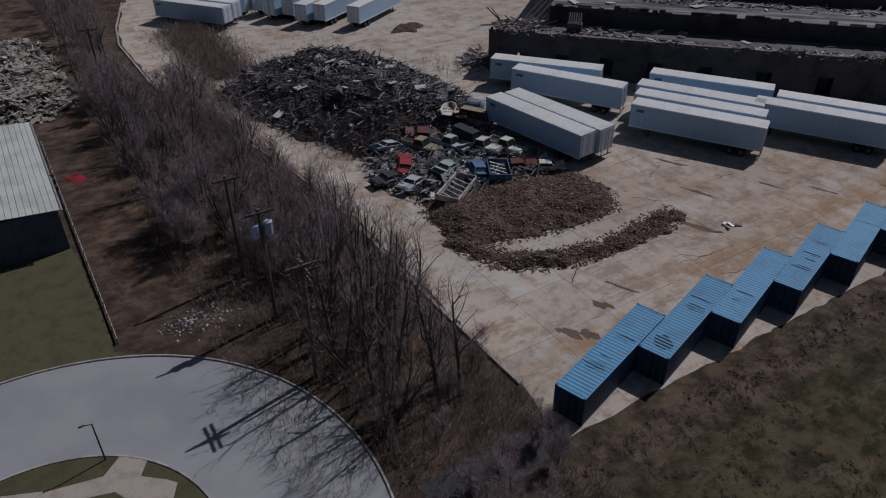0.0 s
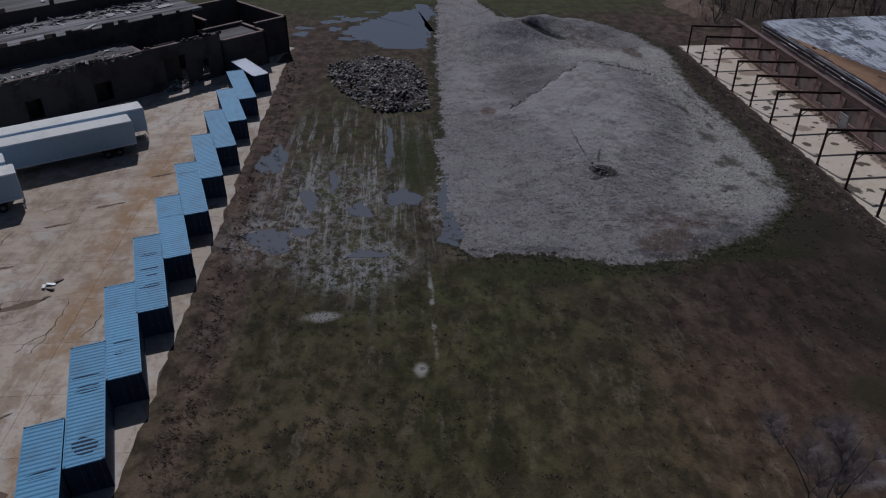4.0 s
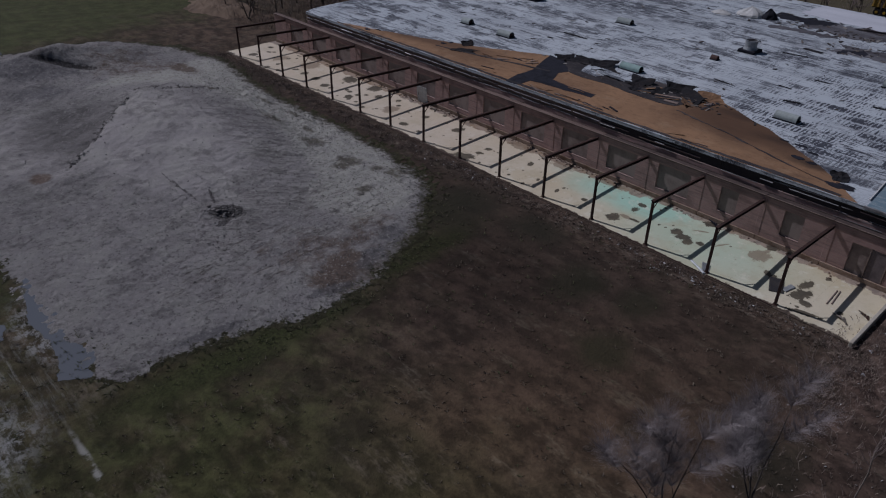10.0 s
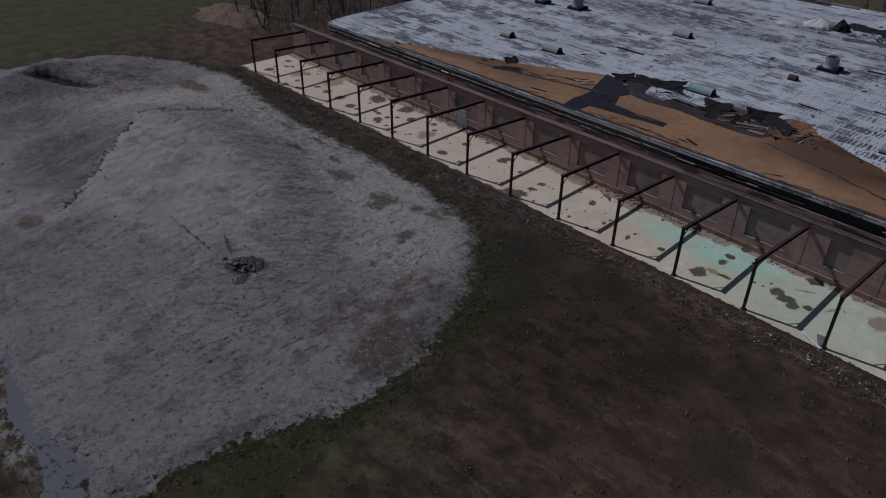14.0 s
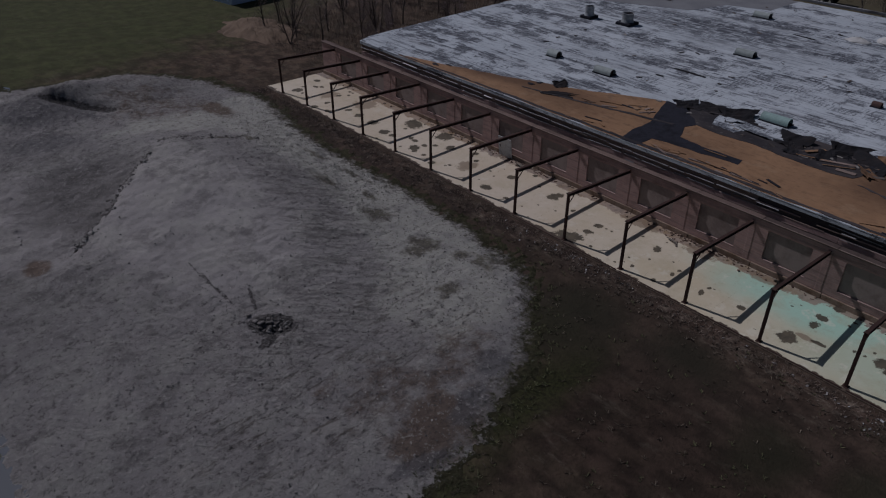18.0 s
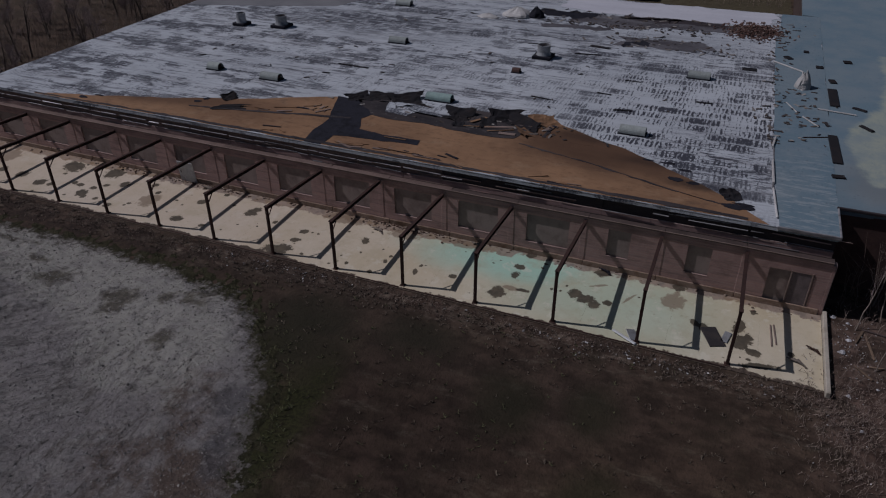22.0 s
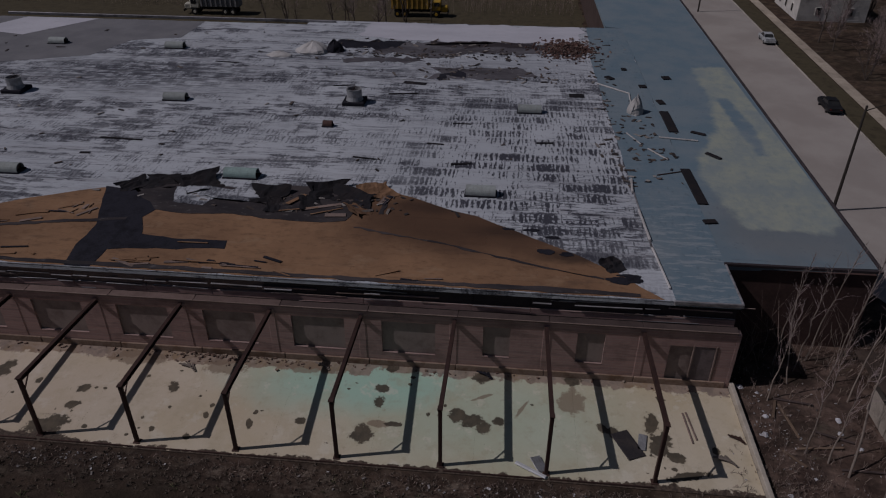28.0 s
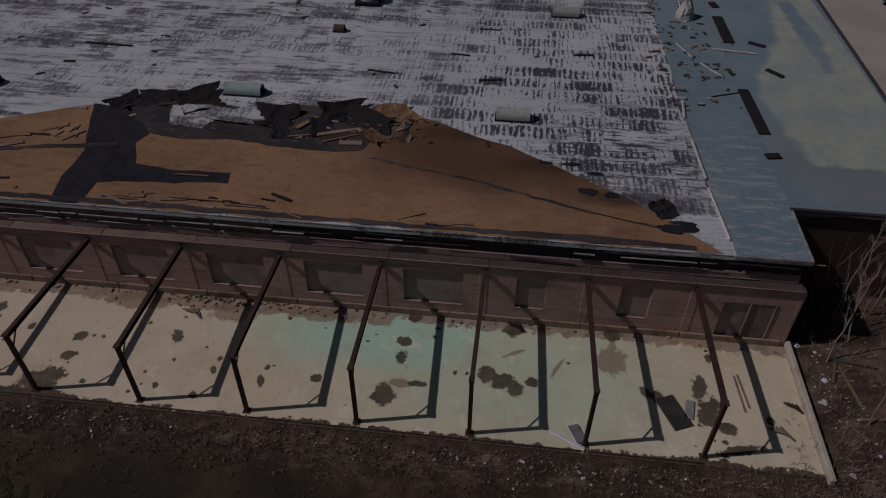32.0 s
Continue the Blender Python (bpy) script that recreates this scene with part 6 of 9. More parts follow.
def container_meshes(roof_mat, wall_mat, length=12.19):
    L, W, H = length, 2.44, 2.6
    res = {}
    prof = ridged(L - 0.24, 0, 0.36, 0.03)
    mb = Mesh()
    n = len(prof)
    mb.add([(s * (W / 2 - 0.06), y, H - 0.05 + r) for y, r in prof for s in (-1, 1)] + [(s * (W / 2 - 0.06), y, H - 0.08) for y, r in prof for s in (-1, 1)],
           [(2 * i, 2 * i + 1, 2 * i + 3, 2 * i + 2) for i in range(n - 1)] + [(2 * n + 2 * i, 2 * n + 2 * i + 2, 2 * n + 2 * i + 3, 2 * n + 2 * i + 1) for i in range(n - 1)])
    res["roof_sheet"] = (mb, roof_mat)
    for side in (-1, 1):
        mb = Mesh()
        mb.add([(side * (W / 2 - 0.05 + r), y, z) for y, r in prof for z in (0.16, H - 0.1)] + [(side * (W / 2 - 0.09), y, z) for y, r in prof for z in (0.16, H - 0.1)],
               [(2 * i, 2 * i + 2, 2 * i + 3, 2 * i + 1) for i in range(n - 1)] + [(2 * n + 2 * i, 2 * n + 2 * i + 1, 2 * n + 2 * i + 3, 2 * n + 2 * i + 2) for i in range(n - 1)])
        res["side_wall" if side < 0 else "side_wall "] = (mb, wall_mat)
    prof2 = ridged(W - 0.24, 0, 0.28, 0.04)
    mb, k = Mesh(), len(prof2)
    mb.add([(x, L / 2 - 0.06 + r, z) for x, r in prof2 for z in (0.16, H - 0.1)] + [(x, L / 2 - 0.1, z) for x, r in prof2 for z in (0.16, H - 0.1)],
           [(2 * i, 2 * i + 1, 2 * i + 3, 2 * i + 2) for i in range(k - 1)] + [(2 * k + 2 * i, 2 * k + 2 * i + 2, 2 * k + 2 * i + 3, 2 * k + 2 * i + 1) for i in range(k - 1)])
    res["end_wall"] = (mb, wall_mat)
    for s in (-1, 1):
        mb = Mesh().bevelled((s * 0.58, -L / 2 + 0.05, H / 2), (1.13, 0.06, H - 0.32), 0.02)
        for z in (0.55, 1.0, 1.5, 2.0):
            mb.box((s * 0.58, -L / 2 + 0.015, z), (1.0, 0.025, 0.1))
        res["door_leaf" + " " * (s > 0)] = (mb, wall_mat)
        for x in (0.28, 0.88):
            mb = Mesh().tube((s * x, -L / 2 - 0.02, 0.2), (s * x, -L / 2 - 0.02, H - 0.15), 0.02, n=6)
            mb.box((s * x, -L / 2 - 0.035, 1.1), (0.3, 0.02, 0.04))
            res["lock_rod" + " " * int(2 + s + 4 * x)] = (mb, STEEL)
    i = 0
    for sx in (-1, 1):
        for sy in (-1, 1):
            i += 1
            mb = Mesh().bevelled((sx * (W / 2 - 0.07), sy * (L / 2 - 0.07), H / 2), (0.14, 0.14, H - 0.24), 0.015)
            res["corner_post" + " " * i] = (mb, wall_mat)
            mb = Mesh().bevelled((sx * (W / 2 - 0.085), sy * (L / 2 - 0.085), H - 0.06), (0.18, 0.18, 0.12), 0.02)
            res["corner_casting" + " " * i] = (mb, wall_mat)
            res["corner_casting" + " " * (i + 9)] = (Mesh().bevelled((sx * (W / 2 - 0.085), sy * (L / 2 - 0.085), 0.06), (0.18, 0.18, 0.12), 0.02), wall_mat)
    for j, s in enumerate((-1, 1)):
        res["top_rail" + " " * j] = (Mesh().bevelled((s * (W / 2 - 0.04), 0, H - 0.06), (0.08, L - 0.3, 0.1), 0.01), roof_mat)
        res["bottom_rail" + " " * j] = (Mesh().bevelled((s * (W / 2 - 0.04), 0, 0.13), (0.07, L - 0.3, 0.16), 0.01), wall_mat)
        res["header" + " " * j] = (Mesh().bevelled((0, s * (L / 2 - 0.06), H - 0.06), (W - 0.36, 0.12, 0.1), 0.01), roof_mat)
        res["end_sill" + " " * j] = (Mesh().bevelled((0, s * (L / 2 - 0.06), 0.1), (W - 0.36, 0.12, 0.14), 0.01), wall_mat)
    res["floor_pan"] = (Mesh().span(-W / 2 + 0.1, W / 2 - 0.1, -L / 2 + 0.1, L / 2 - 0.1, 0.05, 0.17), wall_mat)
    return res


def container(label, group, roof_mat, wall_mat, at, length=12.19):
    holder = thing("shipping_container", label, "shipping container", group, at)
    for name, (mb, material) in container_meshes(roof_mat, wall_mat, length).items():
        mb.make(name.strip(), material, holder)
    return holder


first = container("blue steel shipping container with a light corrugated roof and shade-dark walls", "row of blue containers", CBLUE, CSHADE, pose(-80.9, 4.8, 0, 0, 0, 17.5))
spots = [(-80.9, 4.8)] + [(-80.75, 12.7 + 7.8 * i) for i in range(9)]
boxes = [first] + [copy_thing(first, pose(x, y, 0, 0, 0, (17.5, 18.1, 17.2, 17.8, 17.4, 17.0, 18.0, 17.3, 17.8)[i % 9])) for i, (x, y) in enumerate(spots[1:])]
for ob, label in zip(boxes, ("blue steel shipping container with dark rusty dents, at the row's end", "blue steel shipping container with a purple-brown worn roof end", "blue shipping container with an evenly ribbed light roof", "blue shipping container with dark scrapes across its roof")):
    ob["label"] = label
# the white box takes the same shade-dark colour on its walls
white_box = container("short pale grey-white shipping container beside the ruin", "row of blue containers", CWHITE, CSHADE, pose(-80.7, 82.4, 0, 0, 0, 32), 8.6)
rnd = random.Random(3)
for b, spots2 in ((0, ((-0.1, -2.5, 0.9, 0.22), (0.05, -2.1, 0.7, 0.12), (-0.2, -2.9, 0.5, 0.1), (0.2, 1.6, 0.8, 0.16), (0.0, 1.2, 0.6, 0.1), (0.0, -1.3, 0.5, 0.1))), (1, ((0.0, -4.5, 0.8, 0.75), (0.0, -3.2, 0.7, 0.12), (0.1, 0.8, 0.9, 0.2), (0.1, 1.3, 0.7, 0.08), (-0.1, 2.4, 0.8, 0.1))), (2, ((0.1, -2.0, 0.7, 0.2), (-0.2, -3.2, 0.5, 0.15))), (3, ((0, -2.5, 0.8, 0.25), (0.1, 0.2, 0.8, 0.25), (0, 2.6, 0.8, 0.2), (0.2, -0.8, 0.5, 0.15))), (5, ((0, 3.4, 1.1, 0.08),)), (4, ((0, 1.6, 1.1, 0.08),))):
    for x, y, rx, ry in spots2:
        Mesh().prism(blot(x, y, rx, ry, 30, 0.22, int(x * 10 + y * 7) + b), 2.54, 2.566).make("rust_patch", CRUST, boxes[b], "dark stained hollow between ribs")

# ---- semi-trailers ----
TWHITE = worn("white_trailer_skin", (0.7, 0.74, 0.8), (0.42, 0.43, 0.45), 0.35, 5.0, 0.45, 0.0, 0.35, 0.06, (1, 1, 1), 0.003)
# white skin tinted pale blue: the flank's sky-lit shade put into its colour
TSHADE = worn("shade_blue_trailer_skin", (0.41, 0.54, 0.66), (0.3, 0.4, 0.5), 0.35, 5.0, 0.5, 0.0, 0.4, 0.06, (1, 1, 0.5), 0.003)
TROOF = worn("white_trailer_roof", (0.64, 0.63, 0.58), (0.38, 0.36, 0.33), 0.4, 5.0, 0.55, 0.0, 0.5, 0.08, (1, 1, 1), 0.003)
RUBBER = worn("black_rubber", (0.022, 0.022, 0.022), (0.012, 0.012, 0.012), 3.0, 20.0, 0.8)
CHASSIS = worn("dark_chassis", (0.04, 0.036, 0.034), (0.02, 0.018, 0.017), 2.0, 12.0, 0.7, 0.2)
MARK = worn("faded_blue_marking", (0.07, 0.11, 0.17), (0.1, 0.14, 0.2), 2.0, 8.0, 0.6)


def trailer(label, at, length=16.1, group="parked trailers"):
    """A box semi-trailer, rear at +x, resting on wheels and landing legs."""
    L, W, z0, z1 = length, 2.6, 1.15, 4.1
    t = thing("semi_trailer", label, "trailer", group, at)
    Mesh().bevelled((0, 0, (z0 + z1) / 2), (L - 0.1, W - 0.04, z1 - z0 - 0.06), 0.04).make("box_body", TSHADE, t)
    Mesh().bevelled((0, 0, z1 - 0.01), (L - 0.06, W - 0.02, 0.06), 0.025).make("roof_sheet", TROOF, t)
    for s in (-1, 1):
        Mesh().bevelled((0, s * (W / 2 - 0.01), z1 - 0.06), (L, 0.05, 0.14), 0.01).make("top_rail", TWHITE, t)
        Mesh().bevelled((0, s * (W / 2 - 0.01), z0 + 0.05), (L, 0.05, 0.16), 0.01).make("bottom_rail", TWHITE, t)
        d = Mesh().bevelled((L / 2 - 0.02, s * 0.62, (z0 + z1) / 2), (0.06, 1.18, z1 - z0 - 0.3), 0.015)
        d = d.make("rear_door", TWHITE, t)
        for y in (0.25, 0.95):
            Mesh().tube((L / 2 + 0.03, s * y, z0 + 0.1), (L / 2 + 0.03, s * y, z1 - 0.2), 0.018, n=5).make("lock_rod", STEEL, d)
        for x in (L / 2 - 2.2, L / 2 - 3.5):
            w = thing("wheel", "", "")
            w.parent = t
            for k, yy in enumerate((s * 1.14, s * 0.82)):
                Mesh().tube((x, yy - 0.13, 0.5), (x, yy + 0.13, 0.5), 0.5, n=16).make("tyre", RUBBER, w)
            Mesh().tube((x, s * 1.2, 0.5), (x, s * 1.285, 0.5), 0.27, 0.22, n=12).make("rim", STEEL, w)
        Mesh().bevelled((-L / 2 + 2.6, s * 0.85, 0.6), (0.14, 0.14, 1.2), 0.01).make("landing_leg", CHASSIS, t)
        Mesh().bevelled((0, s * 0.45, z0 - 0.12), (L - 1.0, 0.1, 0.24), 0.01).make("chassis_rail", CHASSIS, t)
    Mesh().bevelled((L / 2 - 2.85, 0, 0.75), (2.6, 1.1, 0.3), 0.03).make("bogie", CHASSIS, t)
    mb = Mesh().bevelled((L / 2 - 0.05, 0, 0.55), (0.1, 2.3, 0.1), 0.01)
    mb.box((L / 2 - 0.1, 0.6, 0.85), (0.08, 0.08, 0.6)).box((L / 2 - 0.1, -0.6, 0.85), (0.08, 0.08, 0.6))
    mb.make("bumper_bar", CHASSIS, t)
    Mesh().bevelled((-L / 2 + 1.3, -W / 2 + 0.005, 3.35), (1.0, 0.02, 0.34), 0.004).make("marking", MARK, t, "faded dark blue marking without legible letters")
    for i in range(9):
        Mesh().box((-L / 2 + (i + 1) * L / 10, -W / 2 + 0.012, (z0 + z1) / 2), (0.04, 0.02, z1 - z0 - 0.3)).make("side_rib", TSHADE, t)
    return t


def from_edge(x0, y0, x1, y1):
    """The pose of a trailer whose near roof edge runs from its front to its rear."""
    a = math.atan2(y1 - y0, x1 - x0)
    mx, my = (x0 + x1) / 2 - math.sin(a) * 1.3, (y0 + y1) / 2 + math.cos(a) * 1.3
    return pose(mx, my, 0, 0, 0, math.degrees(a))


base_trailer = trailer("white box semi-trailer with its flank coloured pale blue as shade", from_edge(-124.3, 23.6, -108.9, 25.7))
for k, (x0, y0, x1, y1) in enumerate(((-124.6, 26.5, -108.6, 28.7), (-131.4, 32.7, -117.2, 40.3), (-136.6, 32.8, -124.0, 42.7), (-112.6, 37.5, -98.7, 45.1), (-114.9, 40.3, -101.0, 47.9), (-117.2, 43.0, -103.3, 50.6), (-119.5, 47.7, -106.0, 56.2), (-104.6, 51.0, -90.9, 58.4), (-104.4, 55.0, -90.7, 62.7))):
    t = copy_thing(base_trailer, from_edge(x0, y0, x1, y1))
    t["label"] = ("white box semi-trailer parked tight beside another", "white box semi-trailer on the yard's open concrete", "white box semi-trailer half hidden before the ruin", "long white box semi-trailer with a chalky roof")[k % 4]
far_row = [from_edge(-198.9, -0.7, -185.7, 8.4), from_edge(-201.4, 1.9, -188.0, 11.0), from_edge(-205.0, 5.5, -191.6, 14.4)]
for x, y in ((-191.4, 16.7), (-187.0, 17.5), (-185.1, 20.4), (-180.3, 21.0), (-178.4, 23.9), (-173.7, 28.5)):
    far_row.append(pose(x - 8.05 * 0.545, y + 8.05 * 0.839, 0, 0, 0, -57))
for at in far_row:
    t = copy_thing(base_trailer, at)
    t["label"] = "white box semi-trailer backed into a far row"
    t["group"] = "far row of trailers"

# ---- ruined factory ----
RUINW = worn("sooty_block_wall", (0.085, 0.074, 0.072), (0.034, 0.03, 0.03), 0.35, 5.0, 0.92, amount=0.9)
RUINR = roofing("sooty_roof", (0.09, 0.082, 0.08), (0.16, 0.15, 0.145), (0.04, 0.036, 0.036), 0.3, 2.0, 0.8)
RUBBLE = pieces("pale_rubble", (0.07, 0.063, 0.06), (0.24, 0.225, 0.21), (0.55, 0.53, 0.5))
qm = Mat("streaked_sooty_roof")
st = qm.noise(0.5, 7.0, 0.75, (0.12, 1.6, 1))
col = qm.mix(qm.ramp(st, 0.4, 0.62), (0.05, 0.046, 0.046), (0.24, 0.23, 0.225))
col = qm.mix(qm.math("MULTIPLY", qm.ramp(qm.noise(0.35, 7.0, 0.75, (0.2, 1.4, 1), (9, 2, 0)), 0.6, 0.66), 0.8), col, (0.5, 0.49, 0.48))
RUINSTREAK = qm.done(col, 0.85, 0.0, st, 0.05, 0.6, 0.2)
SHEETPALE = worn("pale_slat", (0.5, 0.48, 0.45), (0.25, 0.23, 0.21), 1.0, 7.0, 0.8)
ruin = thing("ruined_factory", "long roofless sooty factory ruin with broken parapets", "ruin", at=pose(-142.2, 36.4, 0, 0, 0, 41.6))
# local x runs along the front, y into the ruin
FL = 76.0
openings = [(4.5, 6.5, 0.0, 3.2), (10.5, 12.5, 0.8, 3.4), (17, 19, 0.8, 3.4), (24, 26, 0.8, 3.4), (31, 33, 0.8, 3.4), (39, 41, 0.8, 3.4), (47, 49, 0.8, 3.4), (56, 58.5, 0.8, 3.4), (66.5, 70.0, 0.0, 4.6), (72.2, 73.6, 0.8, 3.2)]
last = 0.0
for x0, x1, z0, z1 in openings + [(FL, FL, 0, 6)]:
    Mesh().span(last, x0, 0, 0.45, -0.2, 6.3).make("front_wall", RUINW, ruin)
    if x1 > x0:
        Mesh().span(x0, x1, 0, 0.45, z1, 6.3).make("lintel", RUINW, ruin)
        if z0 > 0:
            Mesh().span(x0, x1, 0, 0.45, -0.2, z0).make("apron", RUINW, ruin)
        Mesh().span(x0, x1, 2.4, 2.6, -0.2, 6.0).make("inner_wall", RUINW, ruin)
    last = x1
Mesh().span(0, 0.4, 0.45, 7.4, -0.2, 6.2).make("side_wall", RUINW, ruin)
Mesh().span(0.4, 64, 0.45, 7.4, 5.6, 6.0).make("low_roof", RUINR, ruin)
Mesh().span(8, 76, 7.4, 7.8, -0.2, 8.6).make("upper_wall", RUINW, ruin)
Mesh().span(8, 8.4, 7.8, 18.5, -0.2, 8.2).make("upper_wall", RUINW, ruin)
Mesh().span(8, 78, 7.8, 18.5, 8.2, 8.6).make("upper_roof", RUINSTREAK, ruin)
Mesh().span(9, 79, 18.5, 18.9, 0, 10.4).make("upper_wall", RUINW, ruin)
Mesh().span(9, 80, 18.9, 40, 9.9, 10.3).make("upper_roof", RUINR, ruin)
Mesh().span(4, 80, 40, 40.4, 0, 12.2).make("upper_wall", RUINW, ruin)
Mesh().span(4, 90, 40.4, 80, 11.7, 12.1).make("upper_roof", RUINR, ruin)
# the broken rooms at the east end
for x0, x1, y0, y1, h in ((76, 84, -0.2, 0.2, 5.2), (76, 84, 6.4, 6.8, 5.4), (83.6, 84, -0.2, 6.8, 5.2), (76, 76.4, -0.2, 6.8, 5.2), (84, 90, 2.6, 3.0, 5.8), (89.6, 90, 2.6, 18, 5.8), (70, 90, 17.6, 18, 6.4), (78, 78.4, 7.8, 18, 6.4), (64, 64.4, 0.4, 7.4, 5.8)):
    Mesh().span(x0, x1, y0, y1, -0.2, h).make("room_wall", RUINW, ruin)
    Mesh().span(x0 - 0.06, x1 + 0.06, y0 - 0.06, y1 + 0.06, h, h + 0.14).make("coping", COPING, ruin)
Mesh().span(76.4, 83.6, 0.2, 6.4, 4.7, 4.95).make("room_roof", RUINR, ruin)
rnd = random.Random(23)
at = 0.2
while at < 74:
    # coping left in short lengths, and broken blocks where it has fallen
    ln = rnd.uniform(1.0, 4.5)
    if rnd.random() < 0.55:
        Mesh().bevelled((at + ln / 2, 0.22, 6.36), (ln - 0.04, 0.56, 0.12), 0.02, Euler((0, rnd.gauss(0, 0.008), 0)).to_matrix()).make("coping", COPING, ruin)
    else:
        for k in range(int(ln / 0.45)):
            h = rnd.uniform(0.08, 0.5)
            Mesh().bevelled((at + 0.2 + k * 0.45, 0.2 + rnd.gauss(0, 0.05), 6.3 + h / 2 - 0.02), (rnd.uniform(0.3, 0.44), rnd.uniform(0.25, 0.42), h), 0.03, Euler((rnd.gauss(0, 0.06), rnd.gauss(0, 0.06), rnd.gauss(0, 0.1))).to_matrix()).make("broken_block", RUINW if rnd.random() < 0.65 else COPING, ruin)
    at += ln
for x0, x1, y, z, n in ((8, 76, 7.6, 8.6, 46), (9, 79, 18.7, 10.4, 40), (4, 80, 40.2, 12.2, 30)):
    for k in range(n):
        h = rnd.uniform(0.1, 0.7)
        Mesh().bevelled((rnd.uniform(x0, x1), y, z + h / 2 - 0.03), (rnd.uniform(0.3, 2.2), 0.38, h), 0.03).make("broken_block", RUINW if rnd.random() < 0.7 else COPING, ruin)
# fallen roof sheets on the low roof and the upper roof
for k in range(70):
    u, v, z = rnd.choice(((rnd.uniform(2, 63), rnd.uniform(1.0, 7.0), 6.03), (rnd.uniform(10, 76), rnd.uniform(8.5, 18), 8.63), (rnd.uniform(10, 78), rnd.uniform(20, 39), 10.33)))
    Mesh().bevelled((u, v, z + 0.1), (rnd.uniform(0.8, 3.4), rnd.uniform(0.4, 1.4), 0.05), 0.012, Euler((rnd.gauss(0, 0.08), rnd.gauss(0, 0.06), rnd.uniform(0, 3.1))).to_matrix()).make("fallen_sheet", rnd.choice((RUINR, RUINSTREAK, SHEETPALE)), ruin)
mb = Mesh()
turn = Matrix.Rotation(radians(41.6), 3, "Z")


def on_ruin(u, v, z):
    return turn @ Vector((u, v, 0)) + Vector((-142.2, 36.4, z))


for k in range(3400):
    u, v, z = rnd.choice(((rnd.uniform(1, 63), abs(rnd.gauss(0.5, 0.8)), 6.05), (rnd.uniform(1, 63), abs(rnd.gauss(0.5, 0.8)), 6.05), (rnd.uniform(8, 76), rnd.gauss(15.5, 1.2), 8.62), (rnd.uniform(-5, 7), rnd.gauss(4, 2.2), 0.4), (rnd.uniform(0, 8), rnd.uniform(0.5, 7), 6.05), (rnd.uniform(66, 70), rnd.uniform(-1.2, 2), 0.1), (rnd.uniform(78, 90), rnd.uniform(7, 17), 0.1), (rnd.gauss(16, 2), rnd.gauss(2.5, 1), 6.05), (rnd.gauss(44, 7), rnd.gauss(1.3, 0.5), 6.05), (rnd.gauss(27, 2.5), rnd.gauss(15, 0.8), 8.62)))
    s = rnd.uniform(0.12, 0.42)
    mb.box(on_ruin(u, v, z + s * 0.2), (s * rnd.uniform(1.0, 6.0), s, s * rnd.uniform(0.15, 0.4)), m=Euler((rnd.gauss(0, 0.25), rnd.gauss(0, 0.25), rnd.gauss(0.73, 0.7))).to_matrix())
tagged(mb.make("ruin_rubble", RUBBLE), "pale broken blocks and boards strewn over the ruin", "rubble", kind="stuff")
TIMBER = worn("grey_timber", (0.2, 0.17, 0.145), (0.08, 0.065, 0.055), 1.0, 9.0, 0.9)
# pale slatted crate on a dark pier above the low roof
pier = thing("roof_pier", "dark pier on the low roof with leaning pale slats", "pier", at=pose(*on_ruin(12.5, 3.2, 6.0), 0, 0, 41.6))
Mesh().bevelled((0, 0, 0.7), (2.2, 1.6, 1.4), 0.05).make("block", RUINW, pier)
for k in range(6):
    Mesh().bevelled((-0.85 + 0.34 * k, -0.1, 2.1), (0.2, 0.08, 1.7), 0.015, Euler((-0.25, 0, 0)).to_matrix()).make("slat", SHEETPALE, pier, "pale slat")
# leaning timbers and torn roof trusses at the west corner
for k in range(46):
    u = rnd.uniform(-4, 8)
    p = on_ruin(u, rnd.uniform(1.5, 7), 0.15 if u < 0 else 6.05)
    d = Vector((rnd.gauss(0, 1), rnd.gauss(0, 1), rnd.uniform(0.0, 0.3 if u < 0 else 0.7))).normalized() * rnd.uniform(1.5, 4)
    Mesh().tube(p, p + d, 0.13, 0.1, 4).make("timber", TIMBER, None)
    tagged(scene.collection.objects[-1], "grey broken roof timber leaning on the ruin", "timber", "fallen roof timbers")
for k in range(3):
    p = on_ruin(3.2 + k * 0.9, 1.0, 5.9)
    Mesh().tube(p, p + turn @ Vector((3.4, 5.5, 3.6)), 0.16, 0.14, 4).make("timber", TIMBER, None)
    tagged(scene.collection.objects[-1], "long pale timber propped against the upper ruin", "timber", "fallen roof timbers")

# ---- bare trees ----
BARK = worn("grey_brown_bark", (0.105, 0.086, 0.075), (0.055, 0.044, 0.038), 2.0, 15.0, 0.95)
PALEBARK = worn("pale_sapling_bark", (0.23, 0.19, 0.16), (0.075, 0.058, 0.05), 2.0, 15.0, 0.95)
TWIG = worn("purple_brown_twig", (0.33, 0.262, 0.25), (0.2, 0.155, 0.147), 1.0, 9.0, 0.95)
BRUSH = pieces("dead_brush", (0.16, 0.118, 0.1), (0.26, 0.2, 0.17), (0.36, 0.3, 0.24))
HAZE = worn("grey_hazy_twig", (0.27, 0.235, 0.235), (0.17, 0.15, 0.15), 1.0, 9.0, 0.95)


